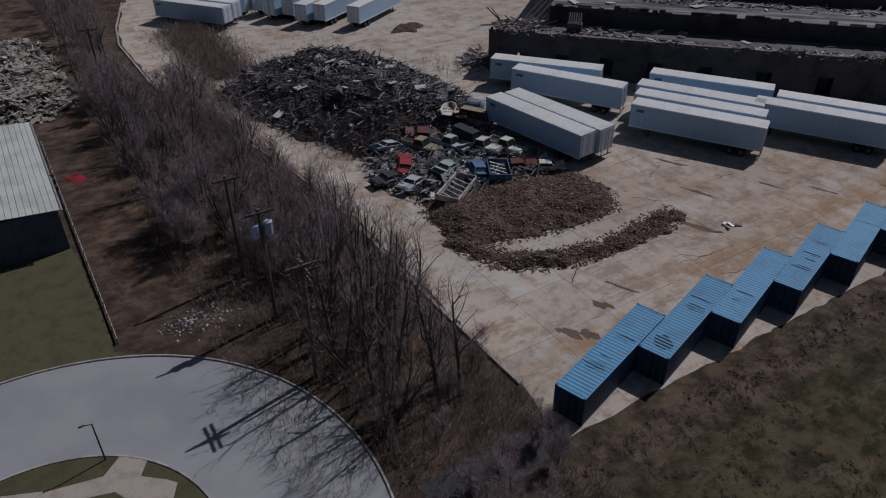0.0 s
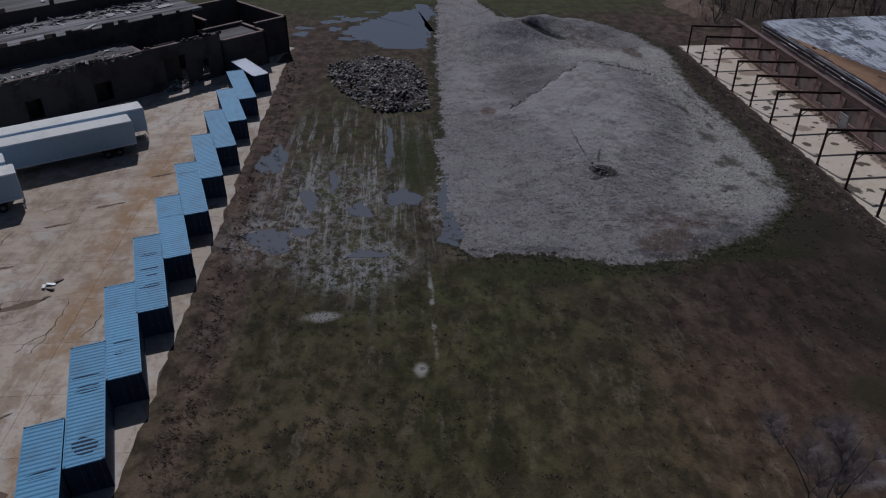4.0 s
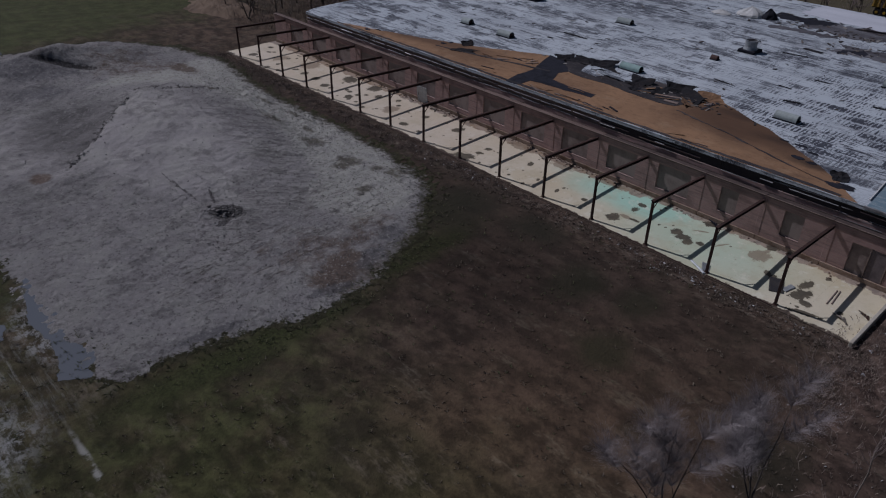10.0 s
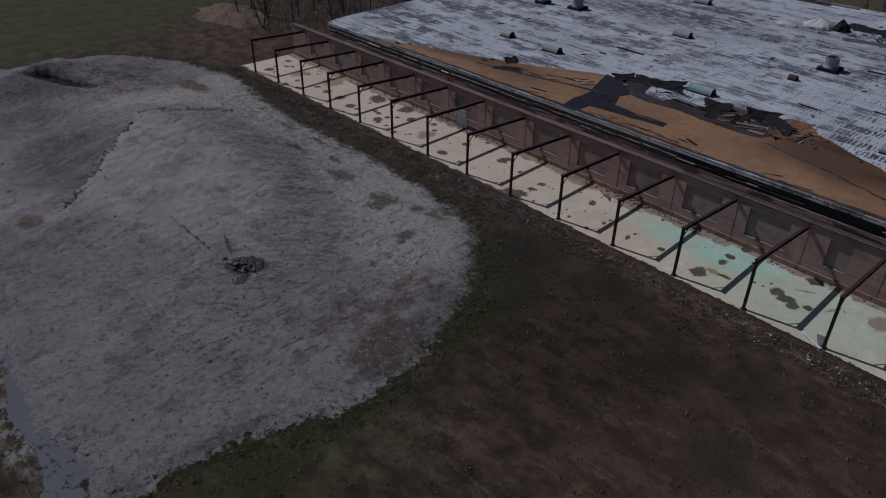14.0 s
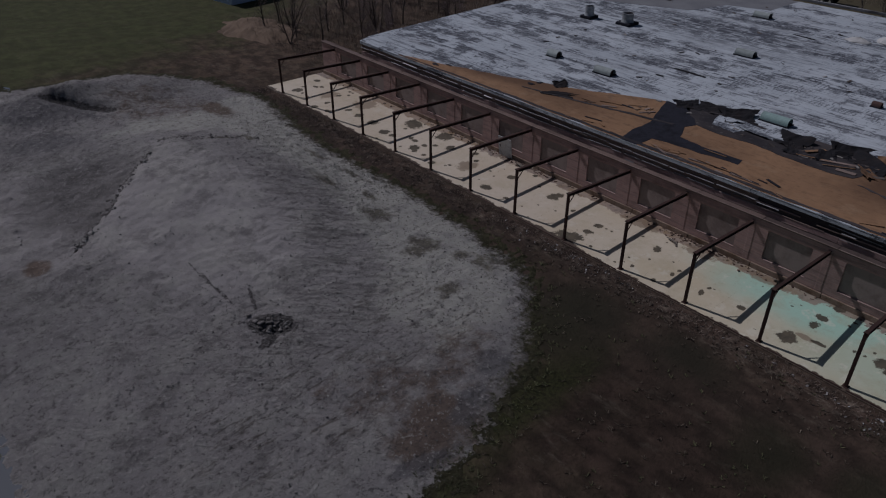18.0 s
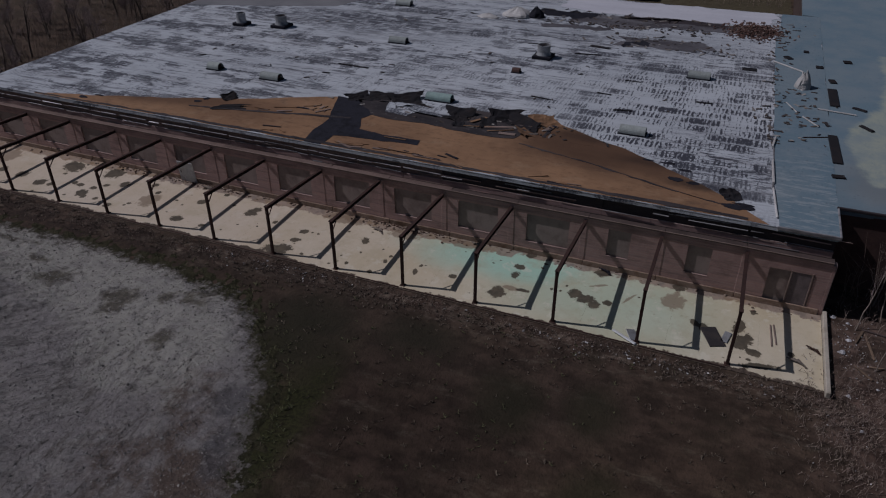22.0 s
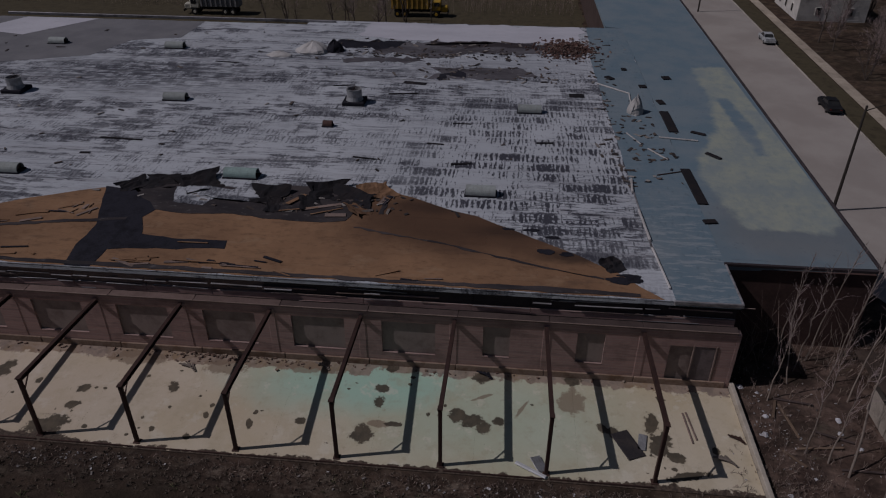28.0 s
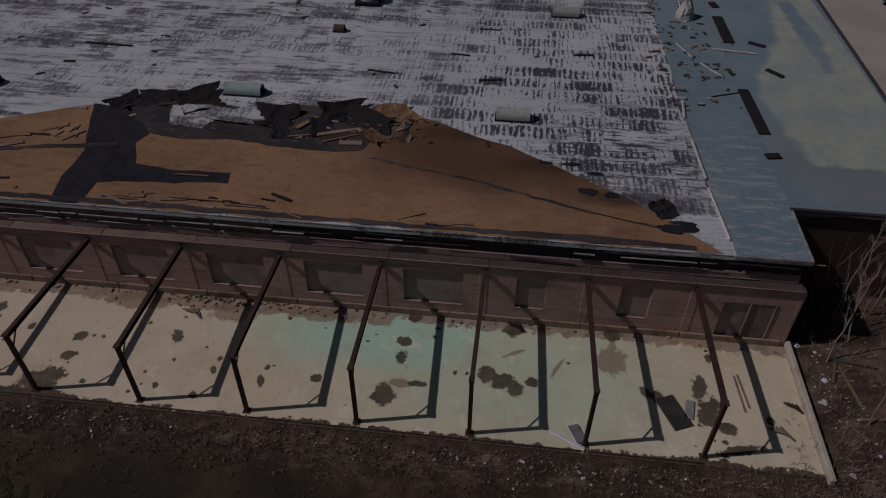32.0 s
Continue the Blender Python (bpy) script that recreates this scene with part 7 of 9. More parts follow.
def limb(mb, p, d, ln, r, rnd, n, bend=0.18):
    """A limb of several bent lengths; returns places and ways along it."""
    steps, res = 4, []
    for s in range(steps):
        q = p + d * ln / steps
        k0, k1 = 1 - 0.7 * s / steps, 1 - 0.7 * (s + 1) / steps
        mb.tube(p, q, r * k0, r * k1, n, caps=False)
        p = q
        d = (d + Vector((rnd.gauss(0, bend), rnd.gauss(0, bend), rnd.gauss(0.05, bend * 0.6)))).normalized()
        res.append((p, d, r * k1))
    return res


def tree_meshes(seed, height, spread, twigs, lean=(0, 0), stems=1, fine=1.0, thick=0.017):
    rnd = random.Random(seed)
    trunk, crown = Mesh(), Mesh()
    ends = []
    for st in range(stems):
        d = Vector((lean[0] + rnd.gauss(0, 0.06 + 0.14 * (stems > 1)), lean[1] + rnd.gauss(0, 0.06 + 0.14 * (stems > 1)), 1)).normalized()
        base = Vector((rnd.gauss(0, 0.12) * (stems > 1), rnd.gauss(0, 0.12) * (stems > 1), -0.25))
        r = height * thick * (1.0 if stems == 1 else 0.7)
        main = limb(trunk, base, d, height * 0.8, r, rnd, 6, 0.06 if thick > 0.01 else 0.16)
        for k, (p, dd, rr) in enumerate(main):
            if k == 0:
                continue
            for b in range(4 if thick > 0.01 else 1):
                a = rnd.uniform(0, 6.28)
                w = (dd * rnd.uniform(0.6, 1.2) + Vector((math.cos(a), math.sin(a), 0.15)) * spread).normalized()
                q0 = p - dd * rnd.uniform(0, height * 0.18)
                for q, e, r2 in limb(trunk, q0, w, height * rnd.uniform(0.2, 0.36), max(0.02, rr * 0.55), rnd, 4, 0.2):
                    ends.append((q, e))
    for k in range(twigs):
        p, e = rnd.choice(ends)
        a = rnd.uniform(0, 6.28)
        w = (e + Vector((math.cos(a), math.sin(a), rnd.uniform(-0.2, 0.7))) * 0.9).normalized()
        ln = rnd.uniform(0.5, 1.5) * height / 9
        q = p + w * ln * 0.5
        crown.tube(p, q, 0.016 * fine, 0.012 * fine, 3, caps=False)
        w2 = (w + Vector((rnd.gauss(0, 0.35), rnd.gauss(0, 0.35), rnd.gauss(0.1, 0.3)))).normalized()
        crown.tube(q, q + w2 * ln * 0.6, 0.012 * fine, 0.006 * fine, 3, caps=False)
        for s in range(2):
            w3 = (w + Vector((rnd.gauss(0, 0.6), rnd.gauss(0, 0.6), rnd.gauss(0.1, 0.5)))).normalized()
            crown.tube(q, q + w3 * ln * 0.45, 0.01 * fine, 0.005 * fine, 3, caps=False)
    return trunk, crown


def tree(name, label, seed, height, spread, twigs, bark, lean=(0, 0), stems=1, group="trees in the belt", twig=None):
    t = thing(name, label, "tree", group)
    a, b = tree_meshes(seed, height, spread, twigs, lean, stems, 0.26 if twig is HAZE else 0.45 if twigs > 800 else 0.8, 0.0085 if twig is HAZE else 0.0095 if bark is PALEBARK else 0.017)
    a.make("trunk", bark, t)
    b.make("crown", twig or TWIG, t)
    return t


KINDS = [tree("bare_tree", "tall bare tree with dark upright limbs", 1, 10.5, 0.55, 60, BARK), tree("bare_tree", "tall bare tree with forked dark stems", 2, 9.5, 0.6, 70, BARK, stems=3),
         tree("bare_tree", "slender bare tree with a thin twiggy crown", 3, 8.5, 0.7, 300, BARK), tree("bare_tree", "bushy bare tree with purple-grey twigs", 4, 6.5, 0.95, 1000, BARK, stems=2),
         tree("bare_tree", "low bare tree with a hazy twig crown", 5, 5.5, 1.0, 1000, BARK, stems=3), tree("bare_tree", "tall narrow bare tree above the brush", 6, 11.0, 0.5, 55, BARK),
         tree("bare_tree", "bare tree with a dense grey haze of fine twigs", 7, 10.6, 0.55, 3000, BARK, stems=3, group="trees at the field edge", twig=HAZE)]
rnd = random.Random(101)
homes = []
# the stand beside the turning circle
for k in range(19):
    x = rnd.uniform(-104, -84)
    homes.append((x, rnd.uniform(-11.0, -5.5) if k % 2 else rnd.uniform(-12.6, -9.5), rnd.choice((0, 1, 5, 0, 1, 5)), rnd.uniform(0.85, 1.15)))
for k in range(34):
    homes.append((rnd.uniform(-120, -84), rnd.uniform(-9, -3.2), rnd.choice((2, 5, 0, 2)), rnd.uniform(0.65, 0.95)))
for k in range(120):
    x = rnd.uniform(-158, -104)
    homes.append((x, rnd.uniform(-19 if x < -112 else -14, -5.5), rnd.choice((2, 3, 4, 1, 3, 4)), rnd.uniform(0.7, 1.05)))
for k in range(44):
    homes.append((rnd.uniform(-225, -158), rnd.uniform(-19.5, -12.5), rnd.choice((3, 4, 2)), rnd.uniform(0.8, 1.1)))
for k in range(14):
    homes.append((rnd.uniform(-87, -76), rnd.uniform(-11, -3.5), rnd.choice((3, 4)), rnd.uniform(0.4, 0.65)))
for k in range(10):
    homes.append((rnd.uniform(-76, -66), rnd.uniform(-15, -6), rnd.choice((3, 4)), rnd.uniform(0.4, 0.7)))
homes += [(-35.5, 0.0, 6, 1.0), (-30.3, -2.5, 6, 1.02), (-24.0, -11.0, 3, 0.9), (-44, -10, 4, 1.0)]
for k in range(44):
    homes.append((rnd.uniform(0, 62), rnd.uniform(98, 128), rnd.choice((0, 1, 2, 3, 5)), rnd.uniform(0.7, 1.0)))
for k in range(26):
    homes.append((rnd.uniform(92, 150), rnd.uniform(-70, -36), rnd.choice((0, 1, 2, 3)), rnd.uniform(0.8, 1.2)))
for k in range(10):
    homes.append((rnd.uniform(62, 90), rnd.uniform(-48, -35), rnd.choice((1, 2, 3)), rnd.uniform(0.7, 1.0)))
for k in range(26):
    homes.append((rnd.uniform(112, 140), rnd.uniform(4, 125), rnd.choice((0, 2, 3, 5)), rnd.uniform(0.7, 1.1)))
for k in range(16):
    homes.append((rnd.uniform(85, 93), rnd.uniform(26, 62), rnd.choice((2, 5, 0)), rnd.uniform(0.5, 0.8)))
used = set()
for x, y, k, s in homes:
    if 27 < x < 28 and y > 0:
        continue
    wide = s
    at = pose(x, y, 0, 0, 0, rnd.uniform(0, 360)) @ Matrix.Diagonal((wide, wide, s, 1))
    if k not in used:
        used.add(k)
        KINDS[k].matrix_basis = at
        continue
    t = copy_thing(KINDS[k], pose(x, y, 0, 0, 0, rnd.uniform(0, 360)))
    t.scale = (wide, wide, s)
# leaning saplings in the littered lot
def sapling(foot, tip, bow, seed, thick=0.055, label="thin leaning pale-barked sapling in the littered lot"):
    """One long bent stem with a few fine branches near its top."""
    r = random.Random(seed)
    t = thing("sapling", label, "tree", "saplings in the lot")
    a, b = Vector((*foot, -0.1)), Vector(tip)
    side, stem, crown, line = Vector((bow[0], bow[1], 0)), Mesh(), Mesh(), []
    for i in range(10):
        u = i / 9
        line.append(a.lerp(b, u) + side * 4 * u * (1 - u) + Vector((r.gauss(0, 0.05), r.gauss(0, 0.05), 0)) * (0 < i))
    stem.rings([[p + Vector((math.cos(c * 1.0472), math.sin(c * 1.0472), 0)) * thick * (1 - 0.085 * i) for c in range(6)] for i, p in enumerate(line)])
    for k in range(13):
        u = r.uniform(0.35, 0.98) * 9
        i = int(u)
        p, d = line[i].lerp(line[min(9, i + 1)], u - i), (line[i + 1] - line[i]).normalized()
        w, ln = (d + Vector((r.gauss(0, 0.5), r.gauss(0, 0.5), 0.1))).normalized(), r.uniform(0.6, 2.0) * (1.25 - u / 10)
        for s in range(3):
            q = p + w * ln / 3
            crown.tube(p, q, 0.017 - 0.004 * s, 0.013 - 0.004 * s, 4, caps=False)
            for z in range(2):
                e = (w + Vector((r.gauss(0, 0.5), r.gauss(0, 0.5), r.gauss(0.1, 0.3)))).normalized()
                crown.tube(q, q + e * r.uniform(0.2, 0.6), 0.007, 0.003, 3, caps=False)
            p, w = q, (w + Vector((r.gauss(0, 0.15), r.gauss(0, 0.15), r.gauss(0.08, 0.1)))).normalized()
    stem.make("trunk", PALEBARK, t)
    crown.make("crown", TWIG, t)


for k, (foot, tip, bow) in enumerate((
        ((-6.05, -3.4), (-3.6, -5.2, 7.2), (0.1, 0.1)), ((-7.7, -5.3), (-1.4, -8.2, 9.4), (-0.2, 0.1)), ((-15.9, -4.6), (-12.2, -5.3, 6.6), (-0.1, 0.0)), ((-12.8, -4.4), (-10.4, -6.0, 6.6), (0.9, -0.2)),
        ((-1.6, -2.4), (-0.2, -3.4, 6.4), (0.1, 0)), ((-6.7, -4.5), (-5.6, -5.6, 6.0), (0.3, 0)), ((-17.2, -6.7), (-17.8, -6.2, 5.0), (0.1, 0.1)), ((-25.0, -6.3), (-23.6, -5.8, 7.6), (0.2, -0.1)),
        ((-22.0, -8.2), (-16.8, -7.0, 8.4), (-0.2, 0.1)), ((-24.4, -9.7), (-21.2, -10.4, 7.4), (0.1, 0)), ((2.2, -3.8), (3.2, -4.8, 8.6), (0.2, 0)), ((2.8, -6.2), (3.6, -8.0, 9.4), (0, 0.2)),
        ((0.5, -6.8), (1.4, -8.6, 9.6), (0.2, 0.1)), ((3.0, -8.6), (3.8, -9.8, 10.2), (0.1, 0)), ((-1.2, -7.6), (1.0, -10.2, 9.0), (0.2, 0.2)), ((1.6, -5.0), (2.8, -6.0, 9.0), (-0.1, 0)),
        ((-4.0, -10.8), (-2.0, -12.6, 7.6), (0.2, 0)), ((1.2, -12.2), (2.6, -13.4, 8.6), (0, 0.2)), ((-9.6, -10.4), (-8.0, -11.4, 6.4), (0.1, 0.1)), ((0.2, -4.2), (2.4, -4.0, 7.8), (0.1, 0.2)))):
    sapling(foot, tip, bow, 800 + k, 0.075 if k in (1, 9) else 0.05 + 0.004 * (k % 3))

# undergrowth
rnd = random.Random(202)


def undergrowth(name, label, count, area, low, high, lean=0.25):
    mb = Mesh()
    for k in range(count):
        x, y = area(rnd)
        h = rnd.uniform(low, high) * rnd.choice((0.5, 1, 1))
        p = Vector((x, y, -0.05))
        d = Vector((rnd.gauss(0, lean), rnd.gauss(0, lean), 1)).normalized()
        mid = p + d * h * 0.55
        mb.tube(p, mid, 0.016, 0.012, 3, caps=False)
        for s in range(3):
            e = (d + Vector((rnd.gauss(0, 0.4), rnd.gauss(0, 0.4), rnd.gauss(0, 0.15)))).normalized()
            mb.tube(mid, mid + e * h * 0.5, 0.011, 0.005, 3, caps=False)
    return tagged(mb.make(name, BRUSH), label, "brush", kind="stuff")


undergrowth("undergrowth", "tangle of bare brown stems between trees", 12000, lambda r: (r.uniform(-160, -80), r.uniform(-13.2, -2.6) if r.random() < 0.8 else r.uniform(-20, -12)), 0.7, 2.4)
undergrowth("undergrowth", "dark brush thicket between far trailers and the heap", 7500, lambda r: (r.uniform(-191, -160), r.gauss(1.5, 2.7)), 0.8, 2.6, 0.6)
undergrowth("undergrowth", "thin dead brush at the field's edge", 1500, lambda r: (r.uniform(-84, -62), r.uniform(-14, -2)), 0.3, 1.3)
undergrowth("undergrowth", "dead weeds and brush in the littered lot", 1500, lambda r: (r.uniform(-38, 4), r.uniform(-15, -1.0)), 0.2, 1.0, 0.5)
undergrowth("undergrowth", "tangle of tall bare stems before the wing wall", 50, lambda r: (r.uniform(1, 4.2), r.uniform(-12, -1.6)), 2.5, 6.0, 0.3)
undergrowth("undergrowth", "rough brush on the bank behind the retaining wall", 900, lambda r: (r.uniform(-18, 4), r.uniform(-15, -9.4)), 0.5, 1.8, 0.5)
undergrowth("undergrowth", "low dead weeds along the slab's end", 1300, lambda r: (r.gauss(-12.5, 3.0), r.gauss(-1.5, 1.6)), 0.15, 0.6, 0.6)
undergrowth("undergrowth", "low dark weeds along the slab's outer edge", 2600, lambda r: (-10.1 - abs(r.gauss(0, 0.9)), r.uniform(-1, 96)), 0.08, 0.4, 0.8)
undergrowth("undergrowth", "dark thicket behind the warehouse's far end", 2600, lambda r: (r.uniform(0, 60), r.uniform(98, 126)), 1.0, 3.4)
undergrowth("undergrowth", "tall dry stems beyond the warehouse roof", 2200, lambda r: (r.uniform(99, 118), r.uniform(4, 120)), 1.5, 4.0, 0.12)
undergrowth("undergrowth", "weeds standing in the yard's dirt", 500, lambda r: r.choice(((r.gauss(-146, 4), r.gauss(30, 3)), (r.gauss(-165, 8), r.gauss(18, 4)))), 0.4, 1.2, 0.4)

# tufts of dead and green grass
mb_green, mb_straw, mb_pale = Mesh(), Mesh(), Mesh()


def tuft(mb, x, y, h, r, blades):
    for b in range(blades):
        a = r.uniform(0, 6.28)
        dx, dy = math.cos(a), math.sin(a)
        w, k = r.uniform(0.006, 0.014), r.uniform(0.6, 1.3)
        mb.add([(x - dy * w, y + dx * w, -0.03), (x + dy * w, y - dx * w, -0.03), (x + dx * h * k + dy * w, y + dy * h * k - dx * w, h * 0.5), (x + dx * h * k * 1.3 - dy * w, y + dy * h * k * 1.3 + dx * w, h * r.uniform(0.3, 0.6))], [(0, 1, 2), (0, 2, 3)])


for k in range(2600):
    x, y = rnd.uniform(-75, -11), rnd.uniform(-12, 44)
    if inside(x, y, OUTLINE) > -0.3:
        continue
    v = noise.noise((x * 0.16, y * 0.16, 9)) + rnd.gauss(0, 0.25)
    tuft(mb_green if v > 0.1 and y > 8 else mb_straw, x, y, rnd.uniform(0.08, 0.24), rnd, 6)
for k in range(1300):
    x, y = rnd.gauss(-11.3, 1.0), rnd.uniform(-1.5, 97)
    if x < -9.85:
        tuft(mb_pale, x, y, rnd.uniform(0.06, 0.2), rnd, 9)
for k in range(150):
    cx, cy, wide = rnd.uniform(-75, -52), rnd.uniform(-12, 14), rnd.uniform(0.1, 0.45)
    for j in range(9):
        tuft(mb_pale, cx + rnd.gauss(0, wide * 1.6), cy + rnd.gauss(0, wide), rnd.uniform(0.06, 0.16), rnd, 7)
for k in range(500):
    x, y = rnd.gauss(-75, 0.9), rnd.uniform(-6, 92)
    if x > -76.4:
        tuft(mb_straw, x, y, rnd.uniform(0.1, 0.4), rnd, 7)
for k in range(2200):
    a = OUTLINE[rnd.randrange(4, 12)]
    x, y = a[0] + rnd.gauss(0, 5), a[1] + rnd.gauss(0, 5)
    if -2.5 < inside(x, y, OUTLINE) < 0.8:
        tuft(mb_green, x, y, rnd.uniform(0.1, 0.3), rnd, 5)
tagged(mb_green.make("grass_tufts", pieces("green_grass_blade", (0.07, 0.08, 0.035), (0.1, 0.105, 0.05), (0.16, 0.15, 0.08))), "short green grass tufts in the field", "grass", kind="stuff")
tagged(mb_pale.make("straw_tufts", pieces("bleached_grass_blade", (0.075, 0.056, 0.044), (0.13, 0.1, 0.078), (0.22, 0.18, 0.14))), "bleached dead grass along the slab's edge", "dry grass", kind="stuff")
tagged(mb_straw.make("straw_tufts", pieces("dead_grass_blade", (0.06, 0.044, 0.034), (0.1, 0.078, 0.058), (0.22, 0.18, 0.135))), "dead straw-coloured grass tufts", "dry grass", kind="stuff")

# ---- heaps ----
SCRAPBASE = worn("dark_scrap_earth", (0.07, 0.056, 0.047), (0.03, 0.025, 0.022), 0.6, 5.0, 0.95, amount=0.8, height=0.1)
BRICKEARTH = worn("red_brown_rubble_earth", (0.105, 0.066, 0.051), (0.045, 0.029, 0.023), 0.7, 6.0, 0.95, amount=0.8, height=0.1)


def heap_height(outline, peak, slope, seed):
    """A heap over an outline: rises from its edge at a slope up to a peak, uneven."""
    def at(x, y):
        d = inside(x, y, outline) + 1.3 * noise.noise((x * 0.4, y * 0.4, seed))
        if d <= 0:
            return -0.3
        return min(peak, d * slope) * (0.72 + 0.42 * noise.noise((x * 0.22, y * 0.22, seed + 3))) + 0.25 * noise.noise((x * 0.9, y * 0.9, seed))
    return at


def heap(name, label, outline, peak, slope, seed, material, step=0.7):
    xs, ys = [p[0] for p in outline], [p[1] for p in outline]
    x0, x1, y0, y1 = min(xs) - 1, max(xs) + 1, min(ys) - 1, max(ys) + 1
    h = heap_height(outline, peak, slope, seed)
    ob = Mesh().field(x0, x1, y0, y1, int((x1 - x0) / step), int((y1 - y0) / step), h).make(name, material)
    return tagged(ob, label, "heap", kind="structure"), h


def strew(name, label, outline, h, count, maker, material, seed):
    """Loose pieces over a heap, in one mesh."""
    r, mb, n = random.Random(seed), Mesh(), 0
    xs, ys = [p[0] for p in outline], [p[1] for p in outline]
    while n < count:
        x, y = r.uniform(min(xs), max(xs)), r.uniform(min(ys), max(ys))
        if inside(x, y, outline) > r.uniform(-0.9, 0.6):
            n += 1
            maker(mb, x, y, max(0.02, h(x, y)), r)
    return tagged(mb.make(name, material), label, "debris", kind="stuff")


def stick(mb, x, y, z, r):
    a, up, ln = r.uniform(0, 6.28), r.gauss(0.1, 0.28), r.uniform(0.5, 3.4) * r.choice((0.5, 1, 1))
    d = Vector((math.cos(a), math.sin(a), up)).normalized()
    p = Vector((x, y, z + r.uniform(0.02, 0.35)))
    if r.random() < 0.9:
        mb.tube(p - d * ln / 2, p + d * ln / 2, r.uniform(0.03, 0.08), n=4)
    else:
        mb.box(p, (ln * 0.7, ln * r.uniform(0.2, 0.5), 0.03), m=Euler((r.gauss(0, 0.4), r.gauss(0, 0.4), a)).to_matrix())


def chunk(big, flat=0.6):
    def make(mb, x, y, z, r):
        s = big * r.uniform(0.35, 1.15)
        mb.bevelled((x, y, z - s * 0.02), (s * r.uniform(0.9, 2.6), s, s * flat), s * 0.14, Euler((r.gauss(0, 0.6), r.gauss(0, 0.6), r.uniform(0, 3.1))).to_matrix())
    return make


def splinter(mb, x, y, z, r):
    """A flat split board or slab of timber, lying at a slant."""
    ln = r.uniform(0.7, 2.6)
    mb.box((x, y, z + r.uniform(0, 0.35)), (ln, ln * r.uniform(0.12, 0.42), r.uniform(0.05, 0.16)), m=Euler((r.gauss(0, 0.35), r.gauss(0, 0.3), r.gauss(0.3, 0.9))).to_matrix())


def shard(mb, x, y, z, r):
    """A broken brick or a splinter, lying loose."""
    ln = r.uniform(0.12, 0.32) if r.random() < 0.55 else r.uniform(0.3, 0.8)
    w = 0.11 if ln < 0.32 else r.uniform(0.03, 0.07)
    mb.box((x, y, z + 0.02), (ln, w, w * 0.7), m=Euler((r.gauss(0, 0.4), r.gauss(0, 0.3), r.uniform(0, 3.1))).to_matrix())


def panel(mb, x, y, z, r):
    """A bent, crushed sheet of bodywork."""
    a, s, e = r.uniform(0, 6.28), r.uniform(0.15, 0.6), Euler((r.gauss(0, 0.5), r.gauss(0, 0.5), r.uniform(0, 6.28))).to_matrix()
    c, lift = Vector((x, y, z + 0.2)), r.uniform(-0.4, 0.5) * s
    pts = [(-s, -s * 0.5, 0), (0, -s * 0.6, lift), (s, -s * 0.4, 0), (s, s * 0.5, 0.1), (0, s * 0.6, lift), (-s, s * 0.4, 0)]
    mb.rings([[c + e @ Vector(p) for p in pts], [c + e @ (Vector(p) + Vector((0, 0, 0.04))) for p in pts]])


SCRAP = [(-154, -3.4), (-164, 7), (-162, 22), (-150, 26), (-134.8, 27.5), (-127.5, 25.0), (-124.5, 16), (-124.5, 6.6), (-133, 2.0), (-141, -0.2)]
ob, h = heap("scrap_heap", "great dark heap of scrap metal and timber", SCRAP, 3.8, 0.5, 11, SCRAPBASE)
# the larger bars, pipes and beams, each a piece of its own
BARM = worn("dull_scrap_bar", (0.17, 0.155, 0.148), (0.06, 0.053, 0.05), 0.9, 6.0, 0.6, 0.15, 0.8, 0.5)
bars, rb = [], random.Random(29)
for k in range(10):
    mb, p, d = Mesh(), Vector((-1.6, 0, 0)), Vector((1, 0, 0))
    for s in range(4):
        q = p + d * 0.8
        if k % 3:
            mb.tube(p, q, 0.06 + 0.012 * (k % 4), n=5)
        else:
            mb.box((p + q) / 2, (0.82, 0.22, 0.07), m=d.to_track_quat("X", "Z").to_matrix())
        p, d = q, (d + Vector((0, rb.gauss(0, 0.22), rb.gauss(0, 0.12)))).normalized()
    bar_ob = mb.make("scrap_bar", BARM, ob)
    bars.append(bar_ob)
n = 0
while n < 290:
    x, y = rb.uniform(-163, -124), rb.uniform(-3, 27)
    if inside(x, y, SCRAP) < 0.5:
        continue
    at = pose(x, y, h(x, y) + rb.uniform(0.1, 0.4), rb.gauss(0, 20), rb.gauss(0, 14), rb.uniform(0, 360))
    if n < 10:
        bars[n].matrix_basis = at
    else:
        linked("scrap_bar", bars[n % 10].data, ob, at=at)
    n += 1
strew("scrap_pieces", "bent grey pipes, bars and boards on the scrap heap", SCRAP, h, 4200, stick, pieces("scrap_metal", (0.022, 0.019, 0.018), (0.085, 0.076, 0.072), (0.46, 0.45, 0.44), 0.6, 0.1), 1)
SCRAP2 = [(-140, 20), (-135, 27.5), (-128, 26), (-126, 18), (-132, 16)]
strew("scrap_pieces", "pale bent bars heaped at the scrap heap's foot", SCRAP2, h, 700, stick, pieces("pale_scrap_metal", (0.12, 0.115, 0.11), (0.26, 0.25, 0.25), (0.45, 0.44, 0.43), 0.5, 0.3), 2)
strew("scrap_panels", "crushed grey and dull coloured sheet panels on scrap", SCRAP, h, 420, panel, pieces("crushed_panel", (0.035, 0.032, 0.03), (0.1, 0.094, 0.09), (0.42, 0.41, 0.4), 0.6, 0.1), 3)
